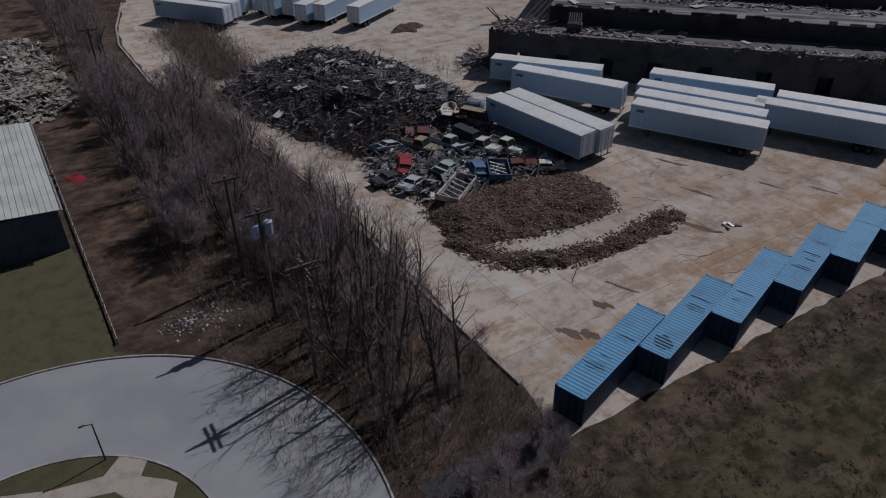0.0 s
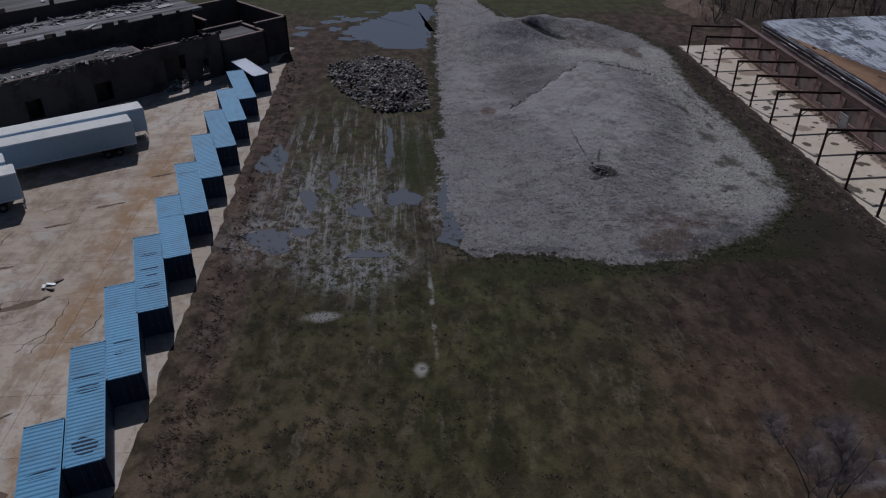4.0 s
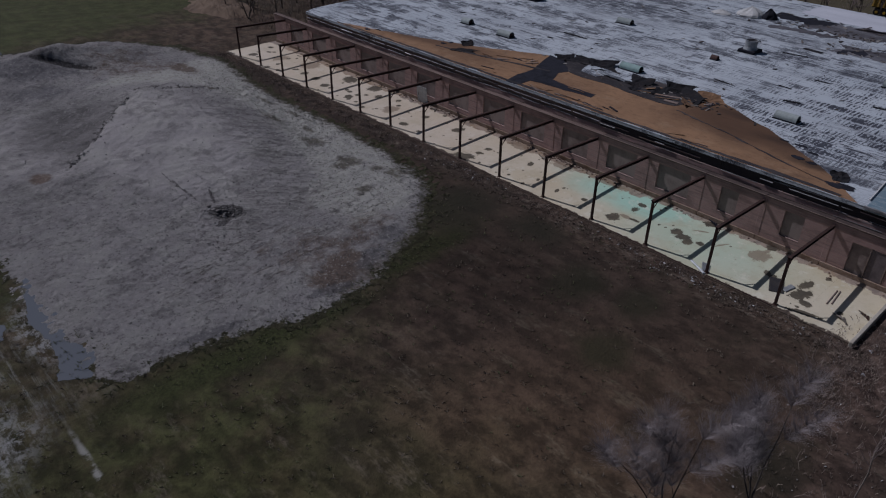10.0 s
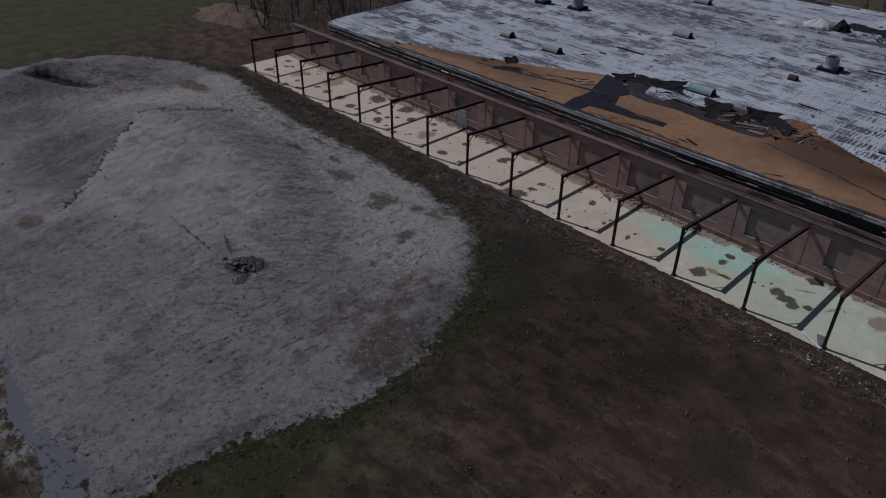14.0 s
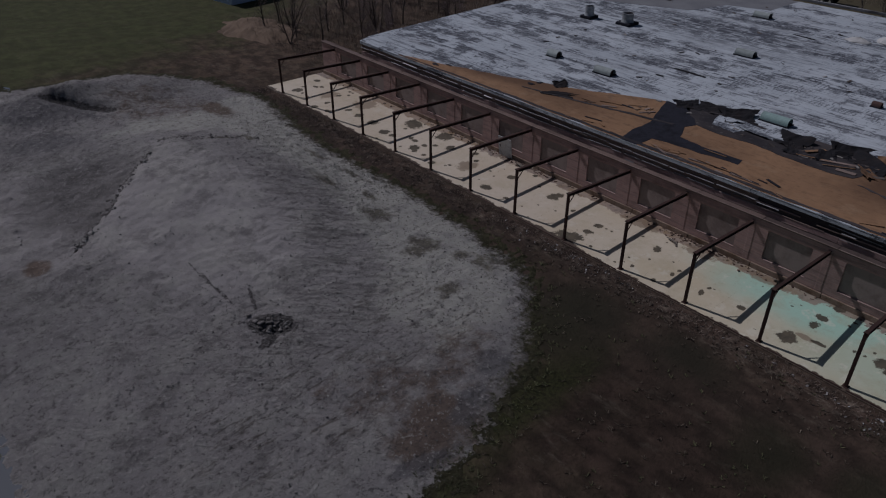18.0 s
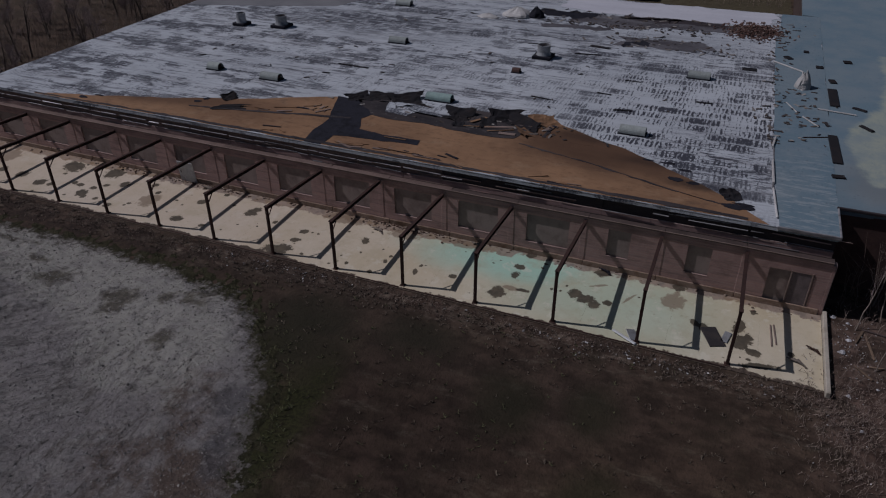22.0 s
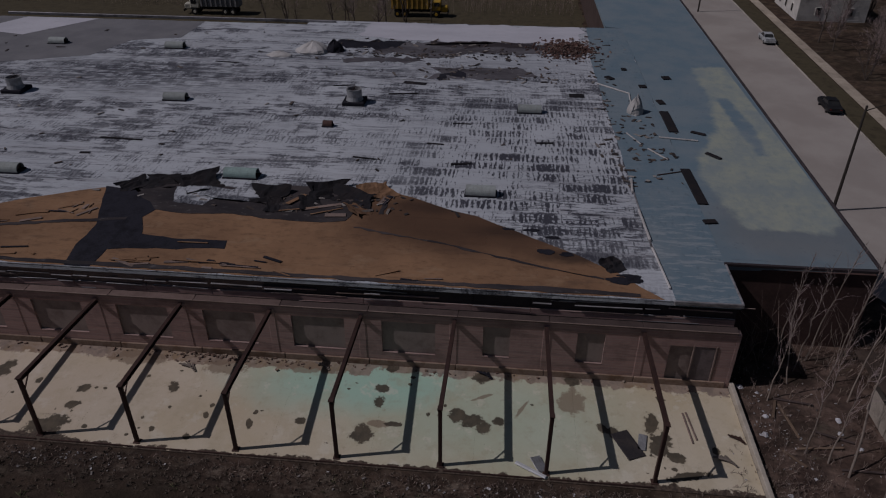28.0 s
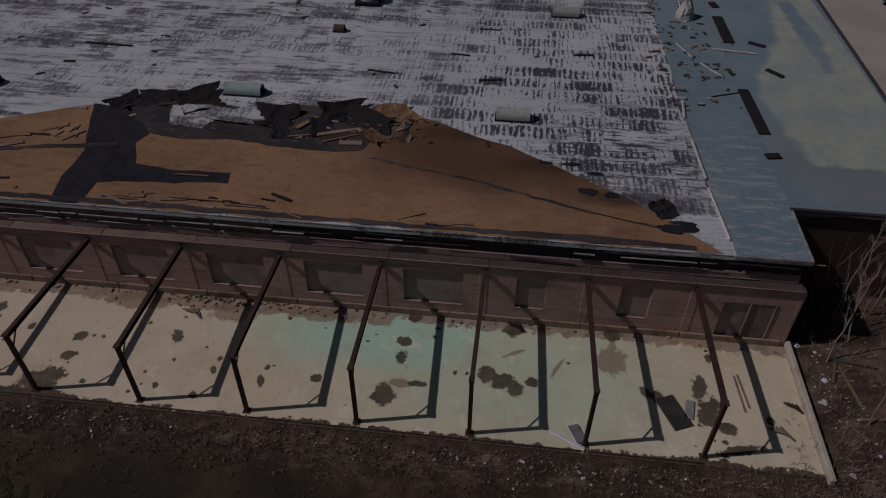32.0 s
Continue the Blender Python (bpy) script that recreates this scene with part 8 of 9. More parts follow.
# dead brush grown through the heap
rb, mb = random.Random(17), Mesh()
for k in range(5200):
    cx, cy, sx, sy = rb.choice(((-138, 8, 5, 4), (-152, 4, 5, 5), (-130, 12, 3, 4), (-146, 0, 7, 2), (-133, 5, 5, 2), (-128, 7, 2.5, 2.5)))
    x, y = rb.gauss(cx, sx), rb.gauss(cy, sy)
    p = Vector((x, y, max(0.0, h(x, y)) - 0.05))
    d = Vector((rb.gauss(0, 0.5), rb.gauss(0, 0.5), 1)).normalized()
    ln = rb.uniform(0.6, 1.7)
    mb.tube(p, p + d * ln, 0.011, 0.006, 3, caps=False)
    e = (d + Vector((rb.gauss(0, 0.5), rb.gauss(0, 0.5), 0))).normalized()
    mb.tube(p + d * ln * 0.5, p + d * ln * 0.5 + e * ln * 0.5, 0.008, 0.005, 3, caps=False)
tagged(mb.make("undergrowth", pieces("heap_brush", (0.075, 0.058, 0.052), (0.13, 0.1, 0.09), (0.2, 0.16, 0.14))), "brown dead brush grown through the scrap", "brush", kind="stuff")
SHEETM = worn("pale_sheet_metal", (0.5, 0.52, 0.52), (0.25, 0.24, 0.23), 1.0, 7.0, 0.5, 0.2)
rnd = random.Random(44)
for k, (x, y) in enumerate(((-150.5, 13.5), (-149, 15.2), (-147, 19.5), (-146, 21), (-141, 13), (-138, 10), (-144, 6), (-135, 20), (-152, 8))):
    q = Euler((rnd.gauss(0, 0.25), rnd.gauss(0, 0.25), rnd.uniform(0, 3))).to_matrix()
    s = 1.5 if k < 2 else rnd.uniform(0.6, 1.1)
    ob = Mesh().bevelled((x, y, h(x, y) + 0.45), (s * 1.6, s, 0.05), 0.012, q).make("metal_sheet", SHEETM)
    tagged(ob, "pale bent metal sheet lying on scrap", "metal sheet", "sheets on the scrap heap")

BRICKS = [(-111.5, 6.5), (-110.5, 16), (-108.6, 24.4), (-103, 25.4), (-99.3, 22.9), (-98.4, 19), (-99.6, 12), (-100.6, 8), (-103, 4.6), (-108, 4.6)]
BERM = [(-94.6, 28.2), (-93.0, 24), (-92.8, 16), (-94.2, 9.6), (-97.2, 5.6), (-103, 3.6), (-104, 5.6), (-98.6, 8.0), (-96.2, 12), (-95.3, 18), (-96.2, 24), (-96.2, 27.6)]
rub = pieces("brick_rubble_piece", (0.085, 0.053, 0.042), (0.165, 0.104, 0.08), (0.34, 0.245, 0.195))
for k, (line, peak, label) in enumerate(((BRICKS, 1.5, "broad heap of broken red-brown brick rubble"), (BERM, 0.75, "curved low berm of broken brick rubble"))):
    ob, h2 = heap("rubble_heap", label, line, peak, 0.55, 30 + k, BRICKEARTH, 0.5)
    strew("rubble_pieces", "broken bricks, splinters and roots on the rubble", line, h2, 4300 if k == 0 else 2300, shard, rub, 60 + k)
STONES = [(-69.5, 89.5), (-67.6, 80.5), (-61, 69.2), (-54.8, 69.6), (-54.2, 84), (-57, 91), (-63, 93)]
ob, h3 = heap("stone_heap", "heap of pale broken concrete and stones in the field", STONES, 1.7, 0.5, 51, EARTH, 0.6)
strew("stone_pieces", "pale broken concrete lumps on the heap", STONES, h3, 1700, chunk(0.45, 0.5), pieces("broken_concrete", (0.1, 0.086, 0.078), (0.24, 0.215, 0.195), (0.45, 0.41, 0.38)), 81)
WOODS = [(-196, -37), (-196, -22), (-176, -21), (-164, -20.5), (-158, -26), (-160, -38)]
ob, h4 = heap("timber_heap", "long heap of grey split timber behind the shed", WOODS, 2.6, 0.5, 71, EARTH, 0.9)
strew("timber_pieces", "grey split logs and boards on the timber heap", WOODS, h4, 3600, splinter, pieces("split_timber", (0.2, 0.17, 0.14), (0.33, 0.29, 0.24), (0.48, 0.43, 0.37)), 91)
DIRTP = [(-3, 124), (1, 131), (8, 129), (9, 118), (4, 112), (0, 114)]
ob, h5 = heap("dirt_heap", "low heap of reddish dirt by the far thicket", DIRTP, 1.4, 0.4, 77, DIRT, 0.8)
REDD = [(-172, 36), (-168, 33), (-166, 37), (-170, 41)]
ob, h6 = heap("dirt_heap", "small reddish dirt heap before far trailers", REDD, 0.8, 0.5, 78, BRICKEARTH, 0.5)
for k, (x, y) in enumerate(((-90.5, 30.3), (-90.0, 30.9), (-91.0, 30.0), (-90.3, 29.6))):
    ob = Mesh().bevelled((x, y, 0.1), (0.8, 0.3, 0.08), 0.02, Euler((0.1 * k, 0.15, k * 0.9)).to_matrix()).make("broken_slab", COPING if k % 2 else SHEETM)
    tagged(ob, "pale broken board lying on the yard", "board", "boards on the yard")

# ---- wrecked cars ----
GLASSD = worn("dusty_dark_glass", (0.02, 0.022, 0.024), (0.05, 0.048, 0.045), 2.0, 9.0, 0.25)
PAINTS = {}


def paint(name, c):
    if name not in PAINTS:
        PAINTS[name] = worn(name + "_car_paint", c, tuple(v * 0.25 + 0.018 for v in c), 1.0, 5.0, 0.6, 0.0, 0.95, 0.05)
    return PAINTS[name]


def profile(pts, half, taper=0.0):
    """A body drawn from a side outline, bulged between its flanks."""
    mb = Mesh()
    rows = []
    for k, (w, inset) in enumerate(((-half, 0.06), (-half * 0.92, 0.0), (half * 0.92, 0.0), (half, 0.06))):
        cx = sum(p[0] for p in pts) / len(pts)
        cz = sum(p[1] for p in pts) / len(pts)
        rows.append([(cx + (x - cx) * (1 - inset * 0.5), w * (1 - taper * max(0, (z - 0.9))), cz + (z - cz) * (1 - inset)) for x, z in pts])
    return mb.rings(rows)


def car(name, label, color, at, kind="sedan", group="wrecked vehicles", wreck=True, lid=0.0):
    t = thing(name, label, "truck" if kind == "pickup" else "car", group, at)
    L = 4.7 if kind != "pickup" else 5.3
    body = [(-L / 2, 0.45), (-L / 2 + 0.05, 0.78), (-L / 2 + 0.9, 0.88), (L / 2 - 1.0, 0.92), (L / 2 - 0.05, 0.82), (L / 2, 0.5), (L / 2 - 0.3, 0.3), (-L / 2 + 0.3, 0.3)]
    profile(body, 0.88).make("body", color, t)
    if kind == "pickup":
        cab = [(-0.9, 0.85), (-0.55, 1.6), (0.55, 1.65), (0.8, 0.9)]
    elif kind == "van":
        cab = [(-2.0, 0.85), (-1.5, 1.95), (2.0, 1.95), (2.2, 0.9)]
    else:
        cab = [(-1.15, 0.85), (-0.6, 1.36), (0.75, 1.38), (1.55, 0.9)]
    inner = [(x * 0.97, z - 0.05) for x, z in cab]
    profile(inner, 0.76, 0.18).make("glass", GLASSD, t, "dusty dark glass")
    mb = Mesh()
    top = cab[1:3]
    mb.bevelled(((top[0][0] + top[1][0]) / 2, 0, top[0][1] + 0.02), (top[1][0] - top[0][0] + 0.1, 1.36, 0.06), 0.02)
    mb.make("roof", color, t)
    for s in (-1, 1):
        for (x0, z0), (x1, z1) in ((cab[0], cab[1]), (cab[3], cab[2])):
            Mesh().tube((x0, s * 0.76, z0), (x1, s * 0.66, z1), 0.045, n=5).make("pillar", color, t)
        Mesh().bevelled((0.1, s * 0.885, 0.62), (1.25, 0.03, 0.5), 0.012).make("door", color, t)
        for x in (-L / 2 + 0.95, L / 2 - 0.95):
            w = thing("wheel", "", "")
            w.parent = t
            Mesh().tube((x, s * 0.68, 0.31), (x, s * 0.89, 0.31), 0.31, n=14).make("tyre", RUBBER, w)
            Mesh().tube((x, s * 0.87, 0.31), (x, s * 0.905, 0.31), 0.18, 0.15, n=10).make("rim", STEEL, w)
        Mesh().bevelled((-L / 2 + 0.03, s * 0.6, 0.66), (0.06, 0.3, 0.14), 0.02).make("headlight", SHEETM, t)
        Mesh().bevelled((L / 2 - 0.03, s * 0.62, 0.68), (0.06, 0.26, 0.12), 0.02).make("tail_light", paint("dull_red", (0.25, 0.03, 0.025)), t)
    for x in (-L / 2 - 0.03, L / 2 + 0.03):
        Mesh().bevelled((x, 0, 0.45), (0.12, 1.66, 0.16), 0.03).make("bumper", CHASSIS if wreck else color, t)
    q = Euler((0, radians(lid), 0)).to_matrix()
    Mesh().bevelled((-L / 2 + 0.75, 0, 0.91 + 0.35 * math.sin(radians(lid))), (1.15, 1.5, 0.04), 0.015, q).make("bonnet", color, t)
    if kind == "pickup":
        for s in (-1, 1):
            Mesh().bevelled((1.7, s * 0.82, 1.0), (1.75, 0.08, 0.36), 0.02).make("bed_side", color, t)
        Mesh().bevelled((2.58, 0, 1.0), (0.06, 1.6, 0.34), 0.015).make("tailgate", color, t)
        Mesh().bevelled((1.7, 0, 0.93), (1.7, 1.5, 0.03), 0.01).make("bed_floor", CHASSIS, t)
    return t


red, silver, tan = paint("red", (0.3, 0.03, 0.038)), paint("silver", (0.42, 0.44, 0.45)), paint("tan", (0.33, 0.27, 0.19))
whitec, blue, maroon, dark = paint("cream", (0.62, 0.6, 0.5)), paint("blue", (0.1, 0.17, 0.29)), paint("maroon", (0.15, 0.045, 0.035)), paint("charcoal", (0.045, 0.045, 0.05))
green = paint("pale_green", (0.3, 0.36, 0.33))
for x, y, z, rx, ry, rz, c, kind, label, lid in (
        (-118.4, 19.0, 0.1, 0, 3, 200, whitec, "pickup", "wrecked cream pickup truck standing in the scrap row", 0), (-116.9, 21.3, 0.1, 2, 0, 198, whitec, "pickup", "wrecked cream pickup truck beside the trailers", 0),
        (-122.6, 12.7, 0.1, 0, 0, 205, tan, "pickup", "wrecked tan pickup truck with a bare bed", 0), (-121.2, 15.9, 0.1, 3, 0, 200, silver, "pickup", "wrecked silver pickup truck with an empty bed", 20),
        (-119.2, 8.4, 0.25, 5, -4, 150, red, "sedan", "crushed red car with its bonnet raised", 14), (-115.2, 7.2, 0.1, 0, 4, 118, silver, "sedan", "wrecked silver car at the heap's foot", 0),
        (-112.3, 19.7, 0.15, 0, 3, 240, maroon, "sedan", "rusty maroon car wreck beside the rubble", 0), (-110.4, 22.3, 0.1, 3, 0, 235, whitec, "sedan", "white car wreck with missing glass", 30),
        (-116.0, 12.0, 0.35, 6, 5, 120, green, "sedan", "pale green car wreck among scrap", 25), (-124.5, 9.2, 0.4, -4, 6, 95, silver, "sedan", "crumpled silver car wreck in the scrap", 35),
        (-113.6, 15.0, 0.3, 4, 0, 160, blue, "sedan", "crushed blue car wreck among scrap", 20), (-121.0, 18.4, 0.2, 0, 0, 190, dark, "van", "dark wrecked van before the trailers", 0),
        (-125.5, 14.5, 0.5, 8, 3, 60, maroon, "sedan", "rusty brown car wreck on the heap", 15), (-125.6, 22.8, 0.2, 0, 0, 210, tan, "van", "tan wrecked van before the scrap heap", 0),
        (-128.0, 21.0, 0.9, 5, 4, 170, maroon, "sedan", "rusty red car wreck on scrap", 20), (-117.5, 5.5, 0.1, 0, 2, 95, dark, "sedan", "dark car wreck at the yard's edge", 0)):
    wreck = car("wrecked_car", label, c, pose(x, y, z, rx * 1.6, ry * 1.6, rz), kind, lid=lid)
    if kind == "sedan":
        wreck.scale = (1.0, 1.0, 0.7)
    Mesh().prism(blot(x, y, 2.2, 1.2, 18, 0.3, int(x), radians(rz)), 0.0, 0.05 + z).make("scrap_bed", SCRAPBASE)
    tagged(scene.collection.objects[-1], "dark bed of crushed scrap under a wreck", "scrap", "scrap beds")
CARS = [(-127, 8), (-127, 24), (-116, 24), (-109.5, 23.5), (-110, 8), (-114, 4.5), (-120, 4.5)]
strew("scrap_pieces", "bent panels, pipes and bars between wrecked cars", CARS, lambda x, y: 0.35, 1500, stick, pieces("mixed_scrap", (0.06, 0.05, 0.047), (0.18, 0.165, 0.155), (0.45, 0.44, 0.42), 0.6, 0.1), 7)
strew("scrap_panels", "crushed bodywork panels heaped between wrecked cars", CARS, lambda x, y: 0.45, 260, panel, pieces("crushed_bodywork", (0.06, 0.05, 0.05), (0.2, 0.2, 0.21), (0.42, 0.42, 0.43), 0.5, 0.1), 8)
# open truck bodies
for x, y, rz, c, ln in ((-110.8, 10.2, 128, whitec, 6.4), (-111.9, 16.6, 150, blue, 4.6)):
    t = thing("truck_bed", "open pale steel truck bed lying among wrecks", "truck body", "wrecked vehicles", pose(x, y, 0.5, 3, 4, rz))
    for s in (-1, 1):
        Mesh().bevelled((0, s * 1.2, 0.5), (ln, 0.12, 0.7), 0.03).make("side_board", c, t)
        Mesh().bevelled((s * ln / 2, 0, 0.5), (0.12, 2.3, 0.7), 0.03).make("end_board", c, t)
    Mesh().bevelled((0, 0, 0.12), (ln, 2.3, 0.1), 0.02).make("bed_floor", CHASSIS, t)
    for k in range(5):
        Mesh().tube((-ln / 2 + 0.5 + k * 1.1, -1.0, 0.3), (-ln / 2 + 0.9 + k, 0.9, 0.7), 0.06, n=5).make("bar", SHEETM, t)
    Mesh().bevelled((0, 0, -0.25), (ln * 0.9, 1.4, 0.5), 0.05).make("chassis", CHASSIS, t)
boat = thing("boat_hull", "small white open boat hull lying on scrap", "boat", at=pose(-127.2, 19.6, 1.9, 5, 8, 140))
rows = []
for k in range(9):
    u = k / 8
    w = 0.95 * (1 - max(0, (u - 0.55) / 0.45) ** 2 * 0.97)
    rows.append([(u * 4.6 - 2.3, -w, 0.75 + 0.2 * u), (u * 4.6 - 2.3, -w * 0.7, 0.15), (u * 4.6 - 2.3, w * 0.7, 0.15), (u * 4.6 - 2.3, w, 0.75 + 0.2 * u), (u * 4.6 - 2.3, w - 0.12, 0.75 + 0.2 * u), (u * 4.6 - 2.3, w * 0.6, 0.25), (u * 4.6 - 2.3, -w * 0.6, 0.25), (u * 4.6 - 2.3, -w + 0.12, 0.75 + 0.2 * u)])
Mesh().rings(rows).make("hull", whitec, boat)
Mesh().bevelled((-0.4, 0, 0.55), (0.3, 1.5, 0.06), 0.01).make("thwart", TIMBER, boat)
tank = thing("tank", "blue-grey steel tank drum lying by the heap", "tank", at=pose(-129.0, 25.0, 0.95, 0, 0, 35))
rows = [[(x, r * math.cos(a), r * math.sin(a)) for a in [2 * math.pi * i / 18 for i in range(18)]] for x, r in ((-1.25, 0.3), (-1.15, 0.75), (-1.0, 0.93), (1.0, 0.93), (1.15, 0.75), (1.25, 0.3))]
Mesh().rings(rows).make("shell", paint("tank_blue", (0.25, 0.33, 0.4)), tank)
for x in (-0.7, 0.7):
    Mesh().tube((x - 0.05, 0, 0), (x + 0.05, 0, 0), 0.96, n=18).make("hoop", STEEL, tank)

# ---- things on the warehouse roof ----
GALV = worn("weathered_galvanised", (0.36, 0.37, 0.38), (0.15, 0.14, 0.14), 1.5, 8.0, 0.5, 0.4)
HOODM = worn("grey_green_hood", (0.3, 0.33, 0.32), (0.17, 0.17, 0.16), 1.2, 8.0, 0.7)


def stack(x, y, r=0.85, h=1.5, twin=True):
    """A round roof ventilator on a square curb."""
    t = thing("roof_ventilator", "round grey steel ventilator stack on the roof", "vent", "roof ventilators", pose(x, y, ROOF))
    Mesh().bevelled((0, 0, 0.18), (r * 2.7, r * 2.7, 0.4), 0.05).make("curb", TAR, t)
    ring = lambda rr, z: [(rr * math.cos(2 * math.pi * i / 20), rr * math.sin(2 * math.pi * i / 20), z) for i in range(20)]
    Mesh().rings([ring(r * 1.1, 0.35), ring(r * 0.92, 0.75), ring(r * 0.92, h), ring(r * 1.0, h + 0.05), ring(r * 0.82, h + 0.05), ring(r * 0.82, 0.9)]).make("drum", GALV, t)
    Mesh().tube((0, 0, 0.85), (0, 0, 0.95), r * 0.8, n=20).make("damper", BOARD_IN, t)
    Mesh().tube((-r, 0, h + 0.03), (r, 0, h + 0.03), 0.03, n=5).make("stay", RUST, t)
    return t


stack(32.8, 31.7)
stack(32.6, 69.2)
stack(31.4, 75.0, 0.7, 1.6)


def hood(x, y, ln, label, mat_=None, turn=0.0, r=0.55):
    """A half-round vent hood along the roof, its south end open and dark."""
    t = thing("roof_hood", label, "vent", "roof vent hoods", pose(x, y, ROOF, 0, 0, turn))
    arcs = [(r * math.cos(math.pi * i / 10), r * 0.95 * math.sin(math.pi * i / 10) + 0.25) for i in range(11)]
    full = [(r, 0.0)] + arcs + [(-r, 0.0)]
    inn = [((r - 0.05) * math.cos(math.pi * i / 10), (r - 0.05) * 0.95 * math.sin(math.pi * i / 10) + 0.25) for i in range(10, -1, -1)]
    loop = full + [(-r + 0.05, 0.0)] + inn + [(r - 0.05, 0.0)]
    Mesh().rings([[(a, -ln / 2, b) for a, b in loop], [(a, ln / 2, b) for a, b in loop]]).make("hood", mat_ or HOODM, t)
    back = [(a * 0.9, b * 0.92 + 0.02) for a, b in full]
    Mesh().rings([[(a, -ln / 2 + 0.3, b) for a, b in back], [(a, -ln / 2 + 0.36, b) for a, b in back]]).make("grille", BOARD_IN, t, "dark open hood end")
    Mesh().rings([[(a, ln / 2 - 0.1, b) for a, b in back], [(a, ln / 2 - 0.04, b) for a, b in back]]).make("back_plate", HOODM, t)
    Mesh().bevelled((0, 0, 0.06), (r * 2.3, ln + 0.2, 0.14), 0.02).make("curb", TAR, t)
    return t


hood(13.2, 17.4, 2.4, "half-round grey-green vent hood on the roof")
hood(14.4, 37.6, 2.8, "half-round teal-grey vent hood behind torn roofing", worn("teal_hood", (0.27, 0.37, 0.35), (0.15, 0.19, 0.18), 1.2, 8.0, 0.7))
hood(32.0, 13.4, 2.4, "half-round grey vent hood on pale membrane")
hood(31.8, 50.8, 2.4, "half-round grey vent hood on worn membrane")
hood(13.4, 57.8, 2.4, "half-round grey vent hood near bare decking")
hood(50.3, 58.8, 2.4, "half-round grey vent hood on the far roof")
hood(50.7, 74.9, 2.2, "half-round grey vent hood by the grey patch")
hood(26.1, 33.0, 0.9, "small dark stub vent on the roof", BOARD_IN, 0, 0.35)
hood(14, 66, 1.6, "low half-round vent hood on worn membrane")

# tarpaulin and black bundle at the torn edge
TARP = worn("dirty_white_tarpaulin", (0.46, 0.45, 0.44), (0.28, 0.26, 0.24), 1.2, 6.0, 0.75)


def bundle(x, y, rx, ry, h, seed, material, label, z=ROOF):
    """A crumpled lump of sheeting."""
    rows = []
    for j in range(7):
        v = j / 6
        rr = math.cos(v * math.pi / 2 * 0.93)
        rows.append([(x + rx * rr * math.cos(a) * (1 + 0.35 * noise.noise((math.cos(a) * 2 + seed, math.sin(a) * 2, v * 2))), y + ry * rr * math.sin(a) * (1 + 0.35 * noise.noise((math.cos(a) * 2, seed, math.sin(a) * 2 + v))),
                      z + h * v * (1 + 0.4 * noise.noise((math.cos(a) * 1.5, math.sin(a) * 1.5, seed)))) for a in [2 * math.pi * i / 18 for i in range(18)]])
    return tagged(Mesh().rings(rows).make("crumpled_tarpaulin", material), label, "bundle")


bundle(50.6, 40.6, 1.6, 2.3, 1.3, 1.0, TARP, "crumpled dirty white tarpaulin heaped on the roof")
bundle(51.2, 38.0, 1.2, 1.2, 1.3, 2.0, TAR, "black crumpled roofing bundle beside a tarpaulin")
bundle(33.0, 2.7, 1.2, 0.8, 1.6, 3.0, TARP, "tall wrapped dirty white bundle on the roof")
bundle(48.5, 44.5, 1.0, 1.6, 0.5, 4.0, TARP, "flat crumpled white sheeting on the roof")
rnd = random.Random(15)
mb = Mesh()
for k in range(900):
    x, y = rnd.gauss(54.6, 2.0), rnd.gauss(8.4, 1.9)
    z = ROOF + 0.04 + max(0, 0.9 - 0.33 * math.hypot(x - 54.6, y - 8.4)) * rnd.uniform(0.3, 1)
    s = rnd.uniform(0.08, 0.26)
    mb.box((x, y, z), (s * rnd.uniform(1, 2.5), s, s * 0.6), m=Euler((rnd.gauss(0, 0.5), rnd.gauss(0, 0.5), rnd.uniform(0, 3))).to_matrix())
tagged(mb.make("brick_debris", pieces("roof_brick_debris", (0.06, 0.034, 0.03), (0.125, 0.068, 0.054), (0.2, 0.15, 0.13))), "heap of broken brick and boards on the roof", "debris", kind="stuff")
mb = Mesh()
for k in range(520):
    x, y = rnd.choice(((rnd.gauss(50.5, 1.0), rnd.uniform(14, 36)), (rnd.gauss(10.5, 1.2), rnd.gauss(31, 4.5)), (rnd.gauss(26, 5.0), rnd.gauss(2.5, 1.6)), (rnd.uniform(49, 57), rnd.uniform(9, 38)), (rnd.uniform(41, 47), rnd.uniform(10, 26)), (rnd.uniform(14, 60), rnd.gauss(5.2, 0.7)), (rnd.uniform(8, 60), rnd.uniform(0, 84))))
    if x < 14 and inside(x, y, BARE) < 0.2:
        continue
    s = rnd.uniform(0.08, 0.3)
    mb.box((x, y, ROOF + 0.06), (s * rnd.uniform(1, 4), s, 0.06), m=Euler((rnd.gauss(0, 0.15), rnd.gauss(0, 0.15), rnd.uniform(0, 3))).to_matrix())
tagged(mb.make("roof_scraps", pieces("roof_scrap", (0.035, 0.03, 0.03), (0.09, 0.07, 0.06), (0.3, 0.28, 0.26))), "small dark and pale scraps strewn over the roof", "debris", kind="stuff")
